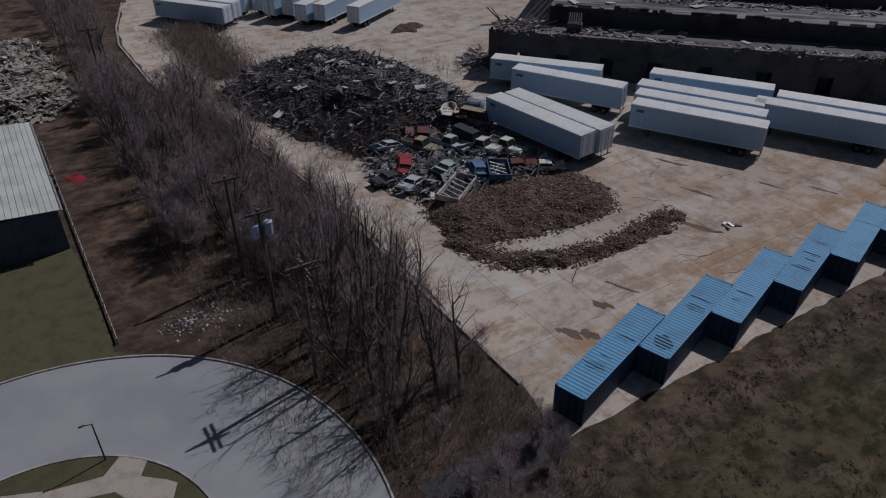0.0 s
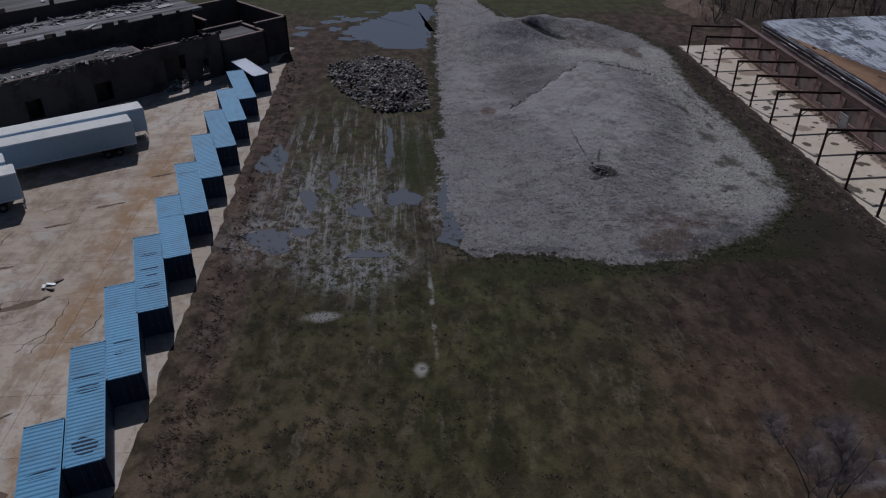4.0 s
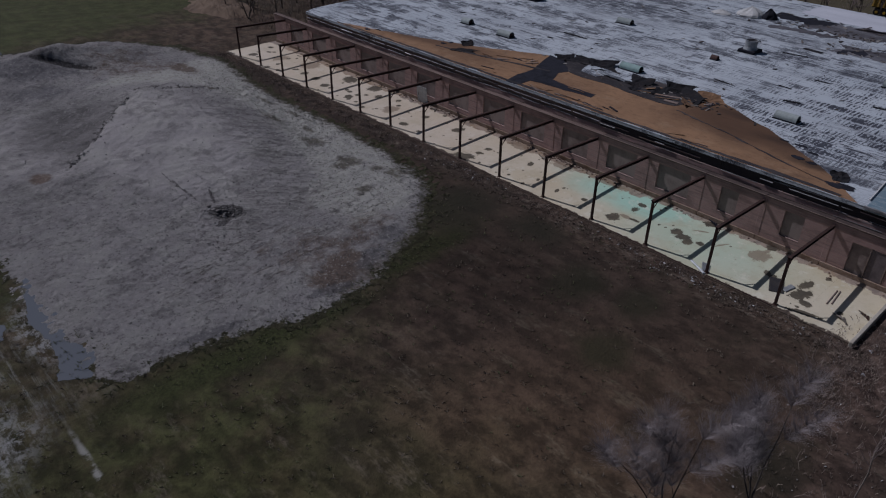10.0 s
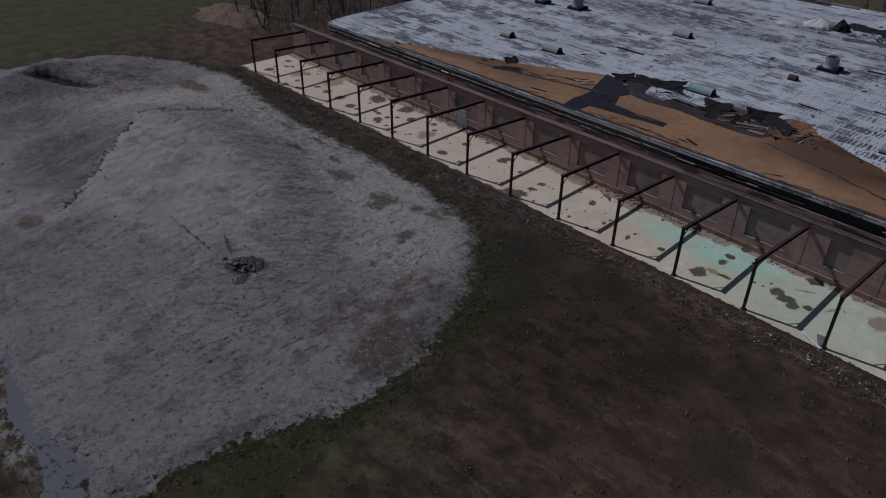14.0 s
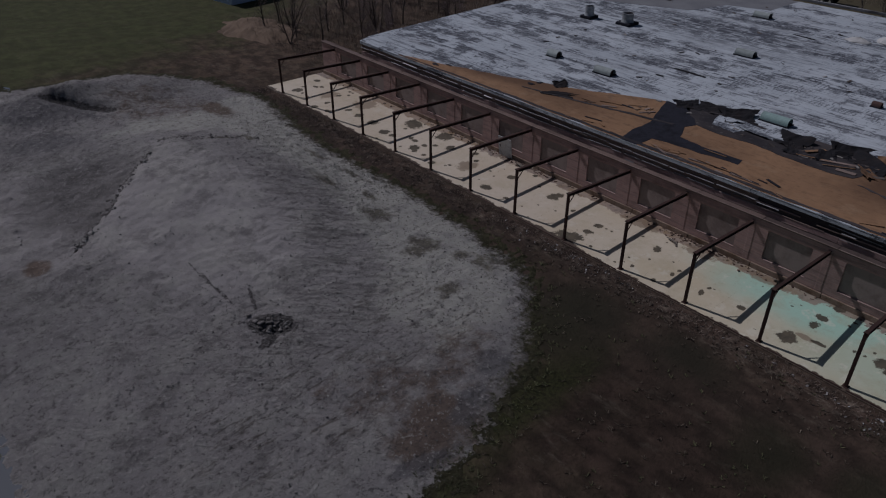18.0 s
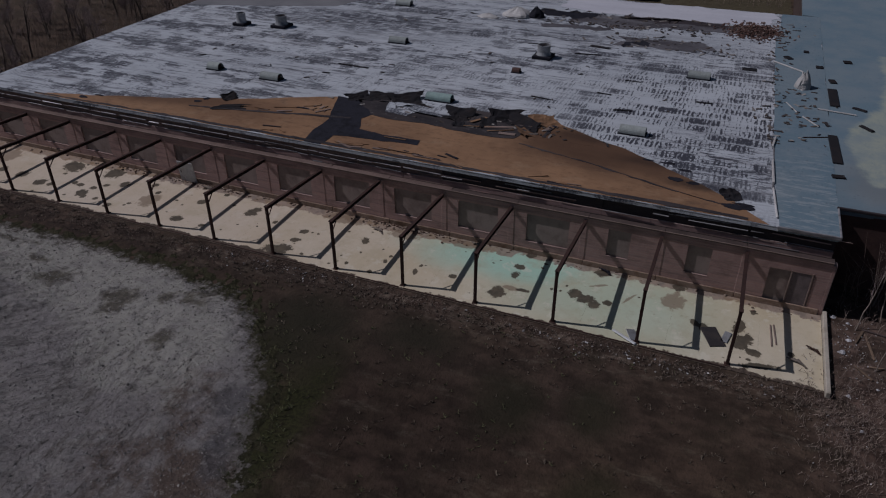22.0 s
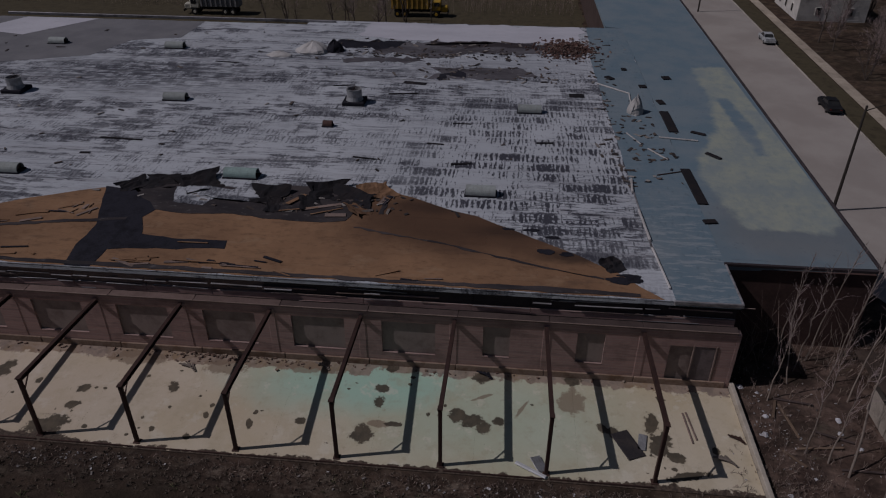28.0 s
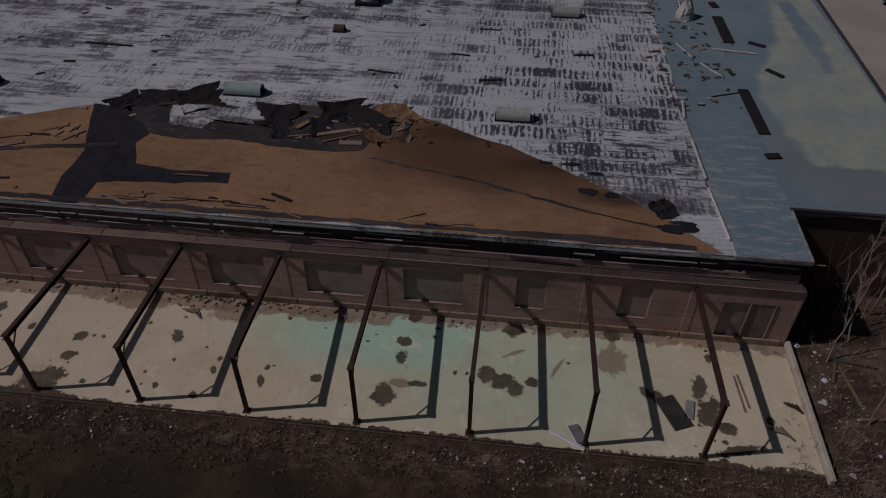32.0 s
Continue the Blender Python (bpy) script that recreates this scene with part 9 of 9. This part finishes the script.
# dark felt-coloured slabs laid where curved shadows fall on the blue roof
for k, (x, y, lx, ly, a) in enumerate(((30.6, -0.3, 5.4, 0.9, 1), (16.3, 0.05, 6.4, 0.8, 2), (44.3, -2.3, 1.0, 0.9, 8), (41.0, 0.8, 0.9, 0.8, 3), (36.1, -0.4, 1.2, 0.7, 12), (43.6, 4.2, 1.2, 0.7, 30), (10.3, 0.0, 0.6, 1.0, 10), (22.6, -2.9, 1.6, 0.4, 40), (27.8, -2.6, 1.4, 0.4, 60), (47, 2.2, 0.8, 0.6, 0))):
    t = Mesh().bevelled((x, y, ROOF + 0.09), (lx, ly, 0.14), 0.03, Matrix.Rotation(radians(a), 3, "Z")).make("roof_panel", ROLL)
    tagged(t, "thin dark slab standing for a shadow on the blue roof", "roof panel", "dark panels on the wing roof")
for k, (x0, y0, x1, y1, r) in enumerate(((41.4, 5.8, 38.4, 2.6, 0.09), (38.4, 2.6, 33.6, 2.9, 0.07), (26.4, 1.3, 25.9, -2.2, 0.08), (18.1, 2.7, 19.1, 0.3, 0.05), (23.6, 2.7, 21.3, 1.3, 0.07), (27.2, 4.2, 24.6, 3.2, 0.06), (17.0, 5.0, 14.6, 5.2, 0.1), (11.5, 5.1, 7.0, 4.9, 0.1), (6.0, 4.9, 1.0, 4.5, 0.08))):
    t = Mesh().tube((x0, y0, ROOF + 0.03 + r), (x1, y1, ROOF + 0.03 + r), r, n=6).make("loose_pipe", TARP if k != 3 else RUST)
    tagged(t, "pale loose pipe or batten lying on the roof", "pipe", "loose pipes on the roof")
for k, (x, y, lx, ly) in enumerate(((39.6, 26.2, 0.7, 2.6), (21.0, 51.5, 0.25, 4.2), (17.6, 53.2, 0.3, 0.9), (18.7, 19.4, 0.3, 1.8), (22.8, 22.1, 0.2, 1.6), (37.3, 8.3, 1.0, 1.6), (36, 27, 0.25, 3.2), (19, 28, 0.2, 2.2), (28, 20, 0.15, 1.8), (24, 12, 0.3, 1.5), (38, 34, 0.15, 2.4), (45, 50, 0.2, 3))):
    t = Mesh().bevelled((x, y, ROOF + 0.05), (lx, ly, 0.08), 0.02, Matrix.Rotation(radians((k * 7) % 24 - 10), 3, "Z")).make("felt_strip", ROLL)
    tagged(t, "dark torn felt strip on the pale membrane", "felt strip", "felt strips on the roof")

# ---- things on the dock floor ----
PANEL = worn("dark_wet_board", (0.035, 0.033, 0.036), (0.07, 0.06, 0.055), 1.0, 8.0, 0.5)
t = Mesh().bevelled((-6.5, 7.2, 0.09), (2.2, 1.15, 0.08), 0.02, Matrix.Rotation(radians(24), 3, "Z")).make("fallen_board", PANEL)
tagged(t, "dark wet board lying on the dock floor", "board")
t = Mesh().bevelled((-6.2, 6.3, 0.1), (1.3, 0.5, 0.06), 0.02, Matrix.Rotation(radians(-12), 3, "Z")).make("fallen_board", GALV)
tagged(t, "grey sheet beside a dark board", "board")
for x, y, ln, a in ((-4.7, 3.3, 2.6, 4), (-4.5, 3.05, 2.4, 6)):
    t = Mesh().bevelled((x, y, 0.07), (ln, 0.1, 0.07), 0.015, Matrix.Rotation(radians(a), 3, "Z")).make("batten", COPING)
    tagged(t, "pale timber batten lying on the dock floor", "batten", "battens on the dock")
white = worn("white_sheet_metal", (0.75, 0.77, 0.78), (0.45, 0.45, 0.45), 1.0, 8.0, 0.4)
mb = Mesh().bevelled((-9.1, 13.1, 0.16), (0.28, 2.0, 0.12), 0.03, Euler((0.05, 0.3, -0.45)).to_matrix())
tagged(mb.make("bent_sheet", white), "bright white bent metal sheet at the slab's edge", "metal sheet")
mb = Mesh().bevelled((-8.6, 12.6, 0.14), (1.1, 0.7, 0.06), 0.02, Euler((0.2, -0.15, 0.5)).to_matrix())
tagged(mb.make("bent_sheet", GALV), "crumpled grey sheet beside the white one", "metal sheet")
for x, y, s, c, label in ((-7.3, 1.4, 0.8, TIMBER, "broken grey pallet lying by the edge wall"), (-5.5, 0.35, 0.5, RUST, "small rusty bracket standing on the slab"), (-2.4, 36.4, 0.8, TIMBER, "broken boards at the wall's foot"), (-1.4, 27.2, 0.6, TIMBER, "rotten timber scraps at the wall's foot"), (-1.6, 56, 0.9, TIMBER, "pile of broken boards on the dock"), (-1.2, 16.0, 0.6, TAR, "black torn felt at the wall's foot")):
    t = thing("board_pile", label, "boards", at=pose(x, y, 0.03, 0, 0, 40 * s))
    for k in range(4):
        Mesh().bevelled((0.1 * k, 0.16 * k - 0.2, 0.05 + 0.05 * k), (s * 1.3, 0.14, 0.05), 0.01, Euler((0.05 * k, 0.03, 0.25 * k)).to_matrix()).make("board", c, t)
t = thing("wall_hatch", "pale metal hatch door leaning at the brick wall", "hatch", at=pose(-0.86, 59.0, -0.02, 0, -6, 0))
Mesh().bevelled((0, 0, 1.2), (0.08, 2.0, 2.3), 0.02).make("leaf", GALV, t)
Mesh().bevelled((-0.05, 0.7, 1.2), (0.05, 0.08, 0.3), 0.01).make("handle", RUST, t)

# crumpled wrappings and planks thrown into the lot
SCRAPWHITE = worn("dirty_white_film", (0.48, 0.48, 0.5), (0.2, 0.19, 0.19), 2.0, 9.0, 0.5)


def crumple(x, y, r, h, seed, label):
    """A crushed piece of film: an uneven low lump with folded edges."""
    rr = random.Random(seed)
    rings = []
    for z, k in ((0.0, 1.0), (0.35, 0.8), (0.75, 0.45), (1.0, 0.12)):
        rings.append([(x + r * k * math.cos(a * 0.628) * rr.uniform(0.55, 1.25), y + r * k * math.sin(a * 0.628) * rr.uniform(0.55, 1.25), h * z * rr.uniform(0.75, 1.15) - 0.03) for a in range(10)])
    tagged(Mesh().rings(rings).make("rubbish_bag", SCRAPWHITE), label, "rubbish", "rubbish in the lot")


for k, (x, y, r) in enumerate(((-3.1, -1.9, 0.34), (-0.4, -0.95, 0.36), (-3.0, -6.4, 0.4), (-4.7, -1.4, 0.45), (-4.2, -6.1, 0.35), (-5.4, -6.9, 0.3), (-0.9, -1.95, 0.25), (-4.8, -3.5, 0.2), (-9.4, -1.6, 0.3), (-12.5, -2.2, 0.25), (-8.0, -3.4, 0.22))):
    crumple(x, y, r * 0.62, r * 0.5, 330 + k, ("crushed dirty white plastic film on bare soil", "torn pale plastic bag among dead weeds")[k % 2])
for k, (x, y, ln, a) in enumerate(((-3.4, -3.2, 3.0, 8), (-1.6, -4.0, 2.4, 80), (-5.6, -4.4, 2.8, 95), (-4.6, -5.6, 2.2, 70), (-2.4, -2.6, 1.8, -20), (-7.2, -6.4, 2.6, 88), (-6.6, -2.6, 1.6, 40))):
    t = Mesh().bevelled((x, y, 0.06), (ln, 0.16, 0.08), 0.015, Euler((0.03, 0.02 * (k % 3), radians(a))).to_matrix()).make("plank", LEDGE if k % 2 else DIRT)
    tagged(t, "weathered brown plank lying in the littered lot", "plank", "planks in the lot")

# ---- poles and lamps ----
POLEW = worn("weathered_pole_wood", (0.13, 0.105, 0.085), (0.06, 0.047, 0.038), 1.5, 12.0, 0.95, stretch=(1, 1, 0.2))
CANM = worn("pale_blue_transformer", (0.36, 0.42, 0.5), (0.2, 0.23, 0.27), 1.5, 8.0, 0.5)
INSUL = worn("brown_insulator", (0.12, 0.09, 0.08), (0.06, 0.05, 0.045), 3.0, 20.0, 0.35)


def utility_pole(x, y, h, label, arms, cans=0):
    t = thing("utility_pole", label, "utility pole", "utility poles", pose(x, y, 0))
    Mesh().tube((0, 0, -0.3), (0, 0, h), 0.2, 0.14, 10).make("pole", POLEW, t)
    for z, turn, ln in arms:
        q = Matrix.Rotation(radians(turn), 3, "Z")
        arm = Mesh().bevelled(q @ Vector((0.14, 0, z)), (0.15, ln, 0.18), 0.02, q).make("crossarm", POLEW, t)
        for s in (-0.46, -0.3, 0.3, 0.46):
            p = q @ Vector((0.14, s * ln, z + 0.06))
            Mesh().tube(p, p + Vector((0, 0, 0.16)), 0.05, 0.035, 7).make("insulator", INSUL, arm)
        for s in (-1, 1):
            Mesh().tube(q @ Vector((0.14, s * ln * 0.3, z)), q @ Vector((0.05, 0, z - 0.6)), 0.025, n=5).make("arm_brace", RUST, t)
    for k in range(cans):
        a = (-0.55, 0.55)[k]
        can = thing("transformer", "", "")
        can.parent = t
        Mesh().tube((0.18, a, h - 2.3), (0.18, a, h - 1.2), 0.33, n=14).make("tank", CANM, can)
        Mesh().tube((0.18, a, h - 1.2), (0.18, a, h - 1.12), 0.36, 0.25, n=14).make("lid", CANM, can)
        Mesh().tube((0.18, a + 0.12, h - 1.12), (0.18, a + 0.12, h - 0.85), 0.05, 0.03, 7).make("bushing", INSUL, can)
        Mesh().bevelled((0.05, a * 0.6, h - 1.7), (0.12, 0.5, 0.1), 0.02).make("bracket", RUST, can)
    return t


utility_pole(-92.7, -14.3, 10.6, "wooden utility pole with crossed double arms", ((10.3, 0, 2.6), (9.8, 0, 2.6), (10.05, 90, 2.6), (9.5, 90, 2.6)))
utility_pole(-101.2, -14.3, 10.6, "wooden utility pole carrying two pale transformers", ((10.3, 0, 2.4), (8.9, 0, 1.6)), 2)
utility_pole(-108.6, -14.6, 10.3, "wooden utility pole with a single crossarm", ((10.0, 0, 2.4),))
utility_pole(-163.0, -16.5, 10.0, "distant wooden utility pole with double crossarm", ((9.7, 0, 2.4), (9.0, 90, 2.4)))
DARKPOLE = worn("dark_lamp_pole", (0.06, 0.052, 0.046), (0.03, 0.026, 0.024), 1.5, 10.0, 0.6, 0.2)
for x, y, h in ((26.0, -16.2, 10.6), (106, -19.4, 10.6)):
    t = thing("street_lamp", "dark street lamp pole with a curved arm", "street lamp", "street lamps", pose(x, y, 0))
    Mesh().tube((0, 0, -0.2), (0, 0, h), 0.16, 0.1, 10).make("pole", DARKPOLE, t)
    a = Mesh()
    last = Vector((0, 0, h - 0.5))
    for k in range(1, 6):
        p = Vector((0, -0.55 * k, h - 0.5 + 0.8 * math.sin(k / 5 * 1.57)))
        a.tube(last, p, 0.045, n=6)
        last = p
    a.make("arm", DARKPOLE, t)
    Mesh().bevelled(last + Vector((0, -0.25, -0.03)), (0.28, 0.7, 0.16), 0.05).make("lamp_head", GALV, t)
t = thing("lamp_post", "thin short lamp post on the island's edge", "lamp post", at=pose(-92.7, -29.6, 0.09))
Mesh().tube((0, 0, -0.1), (0, 0, 3.4), 0.06, 0.045, 8).make("pole", DARKPOLE, t)
Mesh().tube((0, 0, 3.35), (0, -0.5, 3.5), 0.035, n=6).make("arm", DARKPOLE, t)
Mesh().bevelled((0, -0.6, 3.5), (0.14, 0.4, 0.08), 0.02).make("lamp_head", DARKPOLE, t)

# ---- chain fence round the circle, shed and its fence ----
fence = thing("post_fence", "low line of thin posts and wire behind the kerb", "fence")
rnd = random.Random(66)
for k in range(22):
    x, y = -79.5 - 1.9 * k * 0.9, -10.3 - 0.27 * k * 0.55
    Mesh().tube((x, y, -0.1), (x + rnd.gauss(0, 0.04), y, 1.5), 0.035, n=6).make("post", STEEL, fence)
    if k:
        for z in (0.5, 0.95, 1.4):
            Mesh().tube((x, y, z), (x + 1.71, y + 0.1485, z), 0.008, n=3).make("wire", STEEL, fence)
SHEDM = Mat("cream_ribbed_metal")
n1 = SHEDM.noise(0.4, 5.0, 0.6)
SHEDR = SHEDM.done(SHEDM.mix(SHEDM.ramp(n1, 0.4, 0.7), (0.55, 0.56, 0.48), (0.42, 0.43, 0.37)), 0.5, 0.1, n1, 0.004)
SHEDW = worn("dark_blue_grey_cladding", (0.1, 0.115, 0.145), (0.045, 0.052, 0.066), 0.5, 5.0, 0.7, 0.0, 0.8)
shed = thing("metal_shed", "low metal shed with a ribbed cream roof", "shed", at=pose(-134.2, -38.4, 0))
for x0, x1, y0, y1 in ((-12, 12, -11, -10.8), (-12, 12, 10.8, 11), (-12, -11.8, -10.8, 10.8), (11.8, 12, -10.8, 10.8)):
    Mesh().span(x0, x1, y0, y1, -0.2, 4.4).make("wall", SHEDW, shed)
for k in range(40):
    y0 = -11.2 + 22.4 * k / 40
    z = 4.45 + 0.9 * (1 - abs(y0 + 0.28) / 11.2)
    Mesh().bevelled((0, y0 + 0.28, z), (24.6, 0.53, 0.05), 0.015, Matrix.Rotation(math.atan2(0.9, 11.2) * (1 if y0 < 0 else -1), 3, "X")).make("roof_sheet", SHEDR, shed)
for k in range(30):
    Mesh().box((12.03, -10.6 + 0.73 * k, 2.1), (0.05, 0.1, 4.3)).make("cladding_rib", SHEDW, shed)
Mesh().bevelled((0, 11.35, 4.4), (24.8, 0.2, 0.2), 0.03).make("gutter", GALV, shed)
for k in range(5):
    Mesh().bevelled((4.2 + 0.3 * (k % 2), 11.6, 2.9 + 0.4 * k), (0.5, 0.35, 0.3), 0.05).make("wall_vent", BOARD_IN, shed)
sfence = thing("board_fence", "low pale rail fence beside the shed and lawn", "fence")
for k in range(24):
    x = -104.9 - 1.9 * k
    Mesh().bevelled((x - 0.95, -26.4 - 0.01 * k, 0.3), (1.86, 0.1, 0.22), 0.03).make("board", CURB, sfence)
    Mesh().bevelled((x, -26.4 - 0.01 * k, 0.25), (0.14, 0.16, 0.6), 0.02).make("post", CURB, sfence)
tarp = thing("red_sheet", "faded red plastic sheet caught in brush", "sheet", at=pose(-137.7, -24.4, 0.05, 5, 2, 20))
Mesh().bevelled((0, 0, 0), (2.6, 1.5, 0.05), 0.02).make("sheet", paint("red", (0.42, 0.03, 0.04)), tarp)
yfence = thing("kerb_yard", "low concrete edge wall along the yard's brush side", "low wall", kind="structure")
line = [(-83.6, -1.7), (-95.1, -2.0), (-103.4, -1.9), (-113.4, -1.8), (-126.5, -2.8), (-142.9, -5.7), (-155.7, -9.0), (-165.8, -9.8), (-187.5, -9.9), (-198.6, -8.2), (-217, -3.5)]
for (ax, ay), (bx, by) in zip(line, line[1:]):
    n = max(1, int(math.hypot(bx - ax, by - ay) / 3))
    for k in range(n):
        x, y = ax + (bx - ax) * (k + 0.5) / n, ay + (by - ay) * (k + 0.5) / n
        Mesh().bevelled((x, y, 0.0), (math.hypot(bx - ax, by - ay) / n - 0.02, 0.3, 0.36), 0.03, Matrix.Rotation(math.atan2(by - ay, bx - ax), 3, "Z")).make("edge_stone", CURB, yfence)
mb = Mesh().prism(ragged([(-156, -9.0), (-142.9, -5.0), (-126.5, -2.4), (-113.4, -1.5), (-113.4, 0.5), (-126.5, 0), (-150, -1), (-171, -4), (-217, 1), (-217, -3.2), (-198, -7.8), (-187, -9.4), (-166, -9.3)], 2, 0.2, 77), -0.2, -0.004)
tagged(mb.make("yard_lane", YARD), "pale dirt lane along the yard's edge", "lane", kind="structure")

# ---- street, cars, house ----
car("parked_car", "silver parked car at the kerb", paint("silver", (0.42, 0.44, 0.45)), pose(86.2, -26.6, 0, 0, 0, -2), "sedan", "cars at the kerb", False)
car("parked_car", "black parked car at the kerb", paint("black", (0.012, 0.012, 0.014)), pose(54.6, -25.7, 0, 0, 0, 178), "sedan", "cars at the kerb", False)
VERGE = worn("brown_verge", (0.09, 0.075, 0.045), (0.045, 0.036, 0.022), 0.7, 8.0, 0.95, amount=0.8, height=0.06)
mb = Mesh().prism([(-25, -25.3), (130, -28.7), (130, -31.8), (-25, -28.2)], -0.2, 0.03)
tagged(mb.make("verge", VERGE), "brown grass verge between kerb and sidewalk", "grass", kind="structure")
HOUSEW = worn("white_clapboard", (0.62, 0.6, 0.56), (0.35, 0.33, 0.3), 0.6, 6.0, 0.8)
HOUSER = worn("grey_shingle", (0.1, 0.095, 0.09), (0.05, 0.047, 0.045), 0.8, 6.0, 0.9)
house = thing("house", "white clapboard house with a grey shingle roof", "house", at=pose(108.5, -42.2, 0, 0, 0, -2))
for x0, x1, y0, y1 in ((-7.5, 7.5, 5.8, 6), (-7.5, 7.5, -6, -5.8), (-7.5, -7.3, -5.8, 5.8), (7.3, 7.5, -5.8, 5.8)):
    Mesh().span(x0, x1, y0, y1, -0.2, 5.2).make("wall", HOUSEW, house)
for s in (-1, 1):
    q = Matrix.Rotation(s * -0.5, 3, "X")
    Mesh().bevelled((0, s * 3.2, 6.6), (15.8, 7.2, 0.18), 0.03, q).make("roof", HOUSER, house)
for k in range(18):
    Mesh().box((-7.53, 0, 0.3 + k * 0.27), (0.03, 11.9, 0.03)).make("clapboard", HOUSEW, house)
for x, z in ((-4, 1.6), (0, 1.6), (4, 1.6), (-4, 4), (4, 4)):
    w = Mesh().bevelled((x, 6.04, z), (1.1, 0.12, 1.5), 0.02).make("window", HOUSEW, house)
    Mesh().bevelled((x, 6.1, z), (0.9, 0.04, 1.3), 0.01).make("pane", GLASSD, w)
for y in (-3, 2.5):
    w = Mesh().bevelled((-7.56, y, 1.7), (0.12, 1.1, 1.5), 0.02).make("window", HOUSEW, house)
    Mesh().bevelled((-7.62, y, 1.7), (0.04, 0.9, 1.3), 0.01).make("pane", GLASSD, w)

# ---- ground and machines beyond the warehouse ----
mb = Mesh().prism(ragged([(64, 3), (140, 3), (140, 130), (64, 130)], 3, 0.3, 4), -0.2, -0.014)
tagged(mb.make("dry_lot", VERGE), "dry brown grass lot beyond the warehouse", "grass", kind="structure")
YELLOW = worn("yellow_machine_paint", (0.55, 0.33, 0.03), (0.2, 0.12, 0.03), 1.2, 7.0, 0.5)


GREYM = worn("grey_truck_box", (0.22, 0.22, 0.22), (0.1, 0.1, 0.1), 0.8, 6.0, 0.7)


def dump_truck(x, y, turn, label, body, cabin):
    """A heavy dump truck with an open ribbed body, its cab at +x."""
    t = thing("dump_truck", label, "truck", "machines in the lot", pose(x, y, 0, 0, 0, turn))
    for s in (-1, 1):
        Mesh().bevelled((-1.6, s * 1.3, 2.6), (7.0, 0.14, 2.2), 0.03).make("side_board", body, t)
        for k in range(8):
            Mesh().bevelled((-4.8 + 0.92 * k, s * 1.42, 2.6), (0.12, 0.1, 2.1), 0.02).make("rib", body, t)
        for wx in (-4.0, -2.6, 3.2):
            w = thing("wheel", "", "")
            w.parent = t
            Mesh().tube((wx, s * 0.95, 0.6), (wx, s * 1.4, 0.6), 0.6, n=16).make("tyre", RUBBER, w)
            Mesh().tube((wx, s * 1.38, 0.6), (wx, s * 1.43, 0.6), 0.3, 0.25, n=12).make("rim", cabin, w)
        Mesh().bevelled((0, s * 0.5, 1.0), (9.4, 0.16, 0.3), 0.02).make("chassis_rail", CHASSIS, t)
    for wx in (-5.05, 1.85):
        Mesh().bevelled((wx, 0, 2.6), (0.14, 2.5, 2.2), 0.03).make("end_board", body, t)
    Mesh().bevelled((-1.6, 0, 1.45), (7.0, 2.5, 0.16), 0.03).make("bed_floor", CHASSIS, t)
    Mesh().bevelled((-1.6, 0, 2.7), (6.6, 2.3, 1.4), 0.2).make("load", DIRT, t, "load of brown dirt")
    cab = Mesh().bevelled((3.2, 0, 2.0), (1.7, 2.3, 1.7), 0.15).make("cab", cabin, t)
    for s in (-1, 1):
        Mesh().bevelled((3.3, s * 1.16, 2.35), (1.0, 0.04, 0.7), 0.015).make("pane", GLASSD, cab)
    Mesh().bevelled((4.06, 0, 2.35), (0.04, 1.9, 0.7), 0.015).make("pane", GLASSD, cab)
    Mesh().bevelled((4.6, 0, 1.4), (1.3, 1.7, 1.0), 0.15).make("bonnet", cabin, t)
    Mesh().bevelled((5.3, 0, 0.8), (0.2, 2.3, 0.4), 0.04).make("bumper", CHASSIS, t)


OCHRE = worn("ochre_truck_box", (0.42, 0.27, 0.06), (0.2, 0.12, 0.04), 0.8, 6.0, 0.7)
dump_truck(97.0, 33.0, -88, "ochre dump truck with a yellow cab, parked in the lot", OCHRE, YELLOW)
dump_truck(94.6, 71.5, 92, "grey dump truck with a pale cab beyond the roof", GREYM, paint("cream", (0.62, 0.6, 0.5)))
shed2 = thing("blue_shed", "blue metal shed beyond the far thicket", "shed", at=pose(10.4, 151.0, 0, 0, 0, 8))
BLUEM = worn("blue_cladding", (0.5, 0.58, 0.7), (0.36, 0.42, 0.5), 0.5, 6.0, 0.5)
for x0, x1, y0, y1 in ((-4, 4, -9, -8.8), (-4, 4, 8.8, 9), (-4, -3.8, -8.8, 8.8), (3.8, 4, -8.8, 8.8)):
    Mesh().span(x0, x1, y0, y1, -0.1, 4.2).make("wall", BLUEM, shed2)
for k in range(24):
    Mesh().box((-4.03, -8.6 + 0.75 * k, 2.05), (0.05, 0.12, 4.2)).make("cladding_rib", BLUEM, shed2)
Mesh().bevelled((0, 0, 4.3), (8.6, 18.6, 0.25), 0.05).make("roof", GALV, shed2)
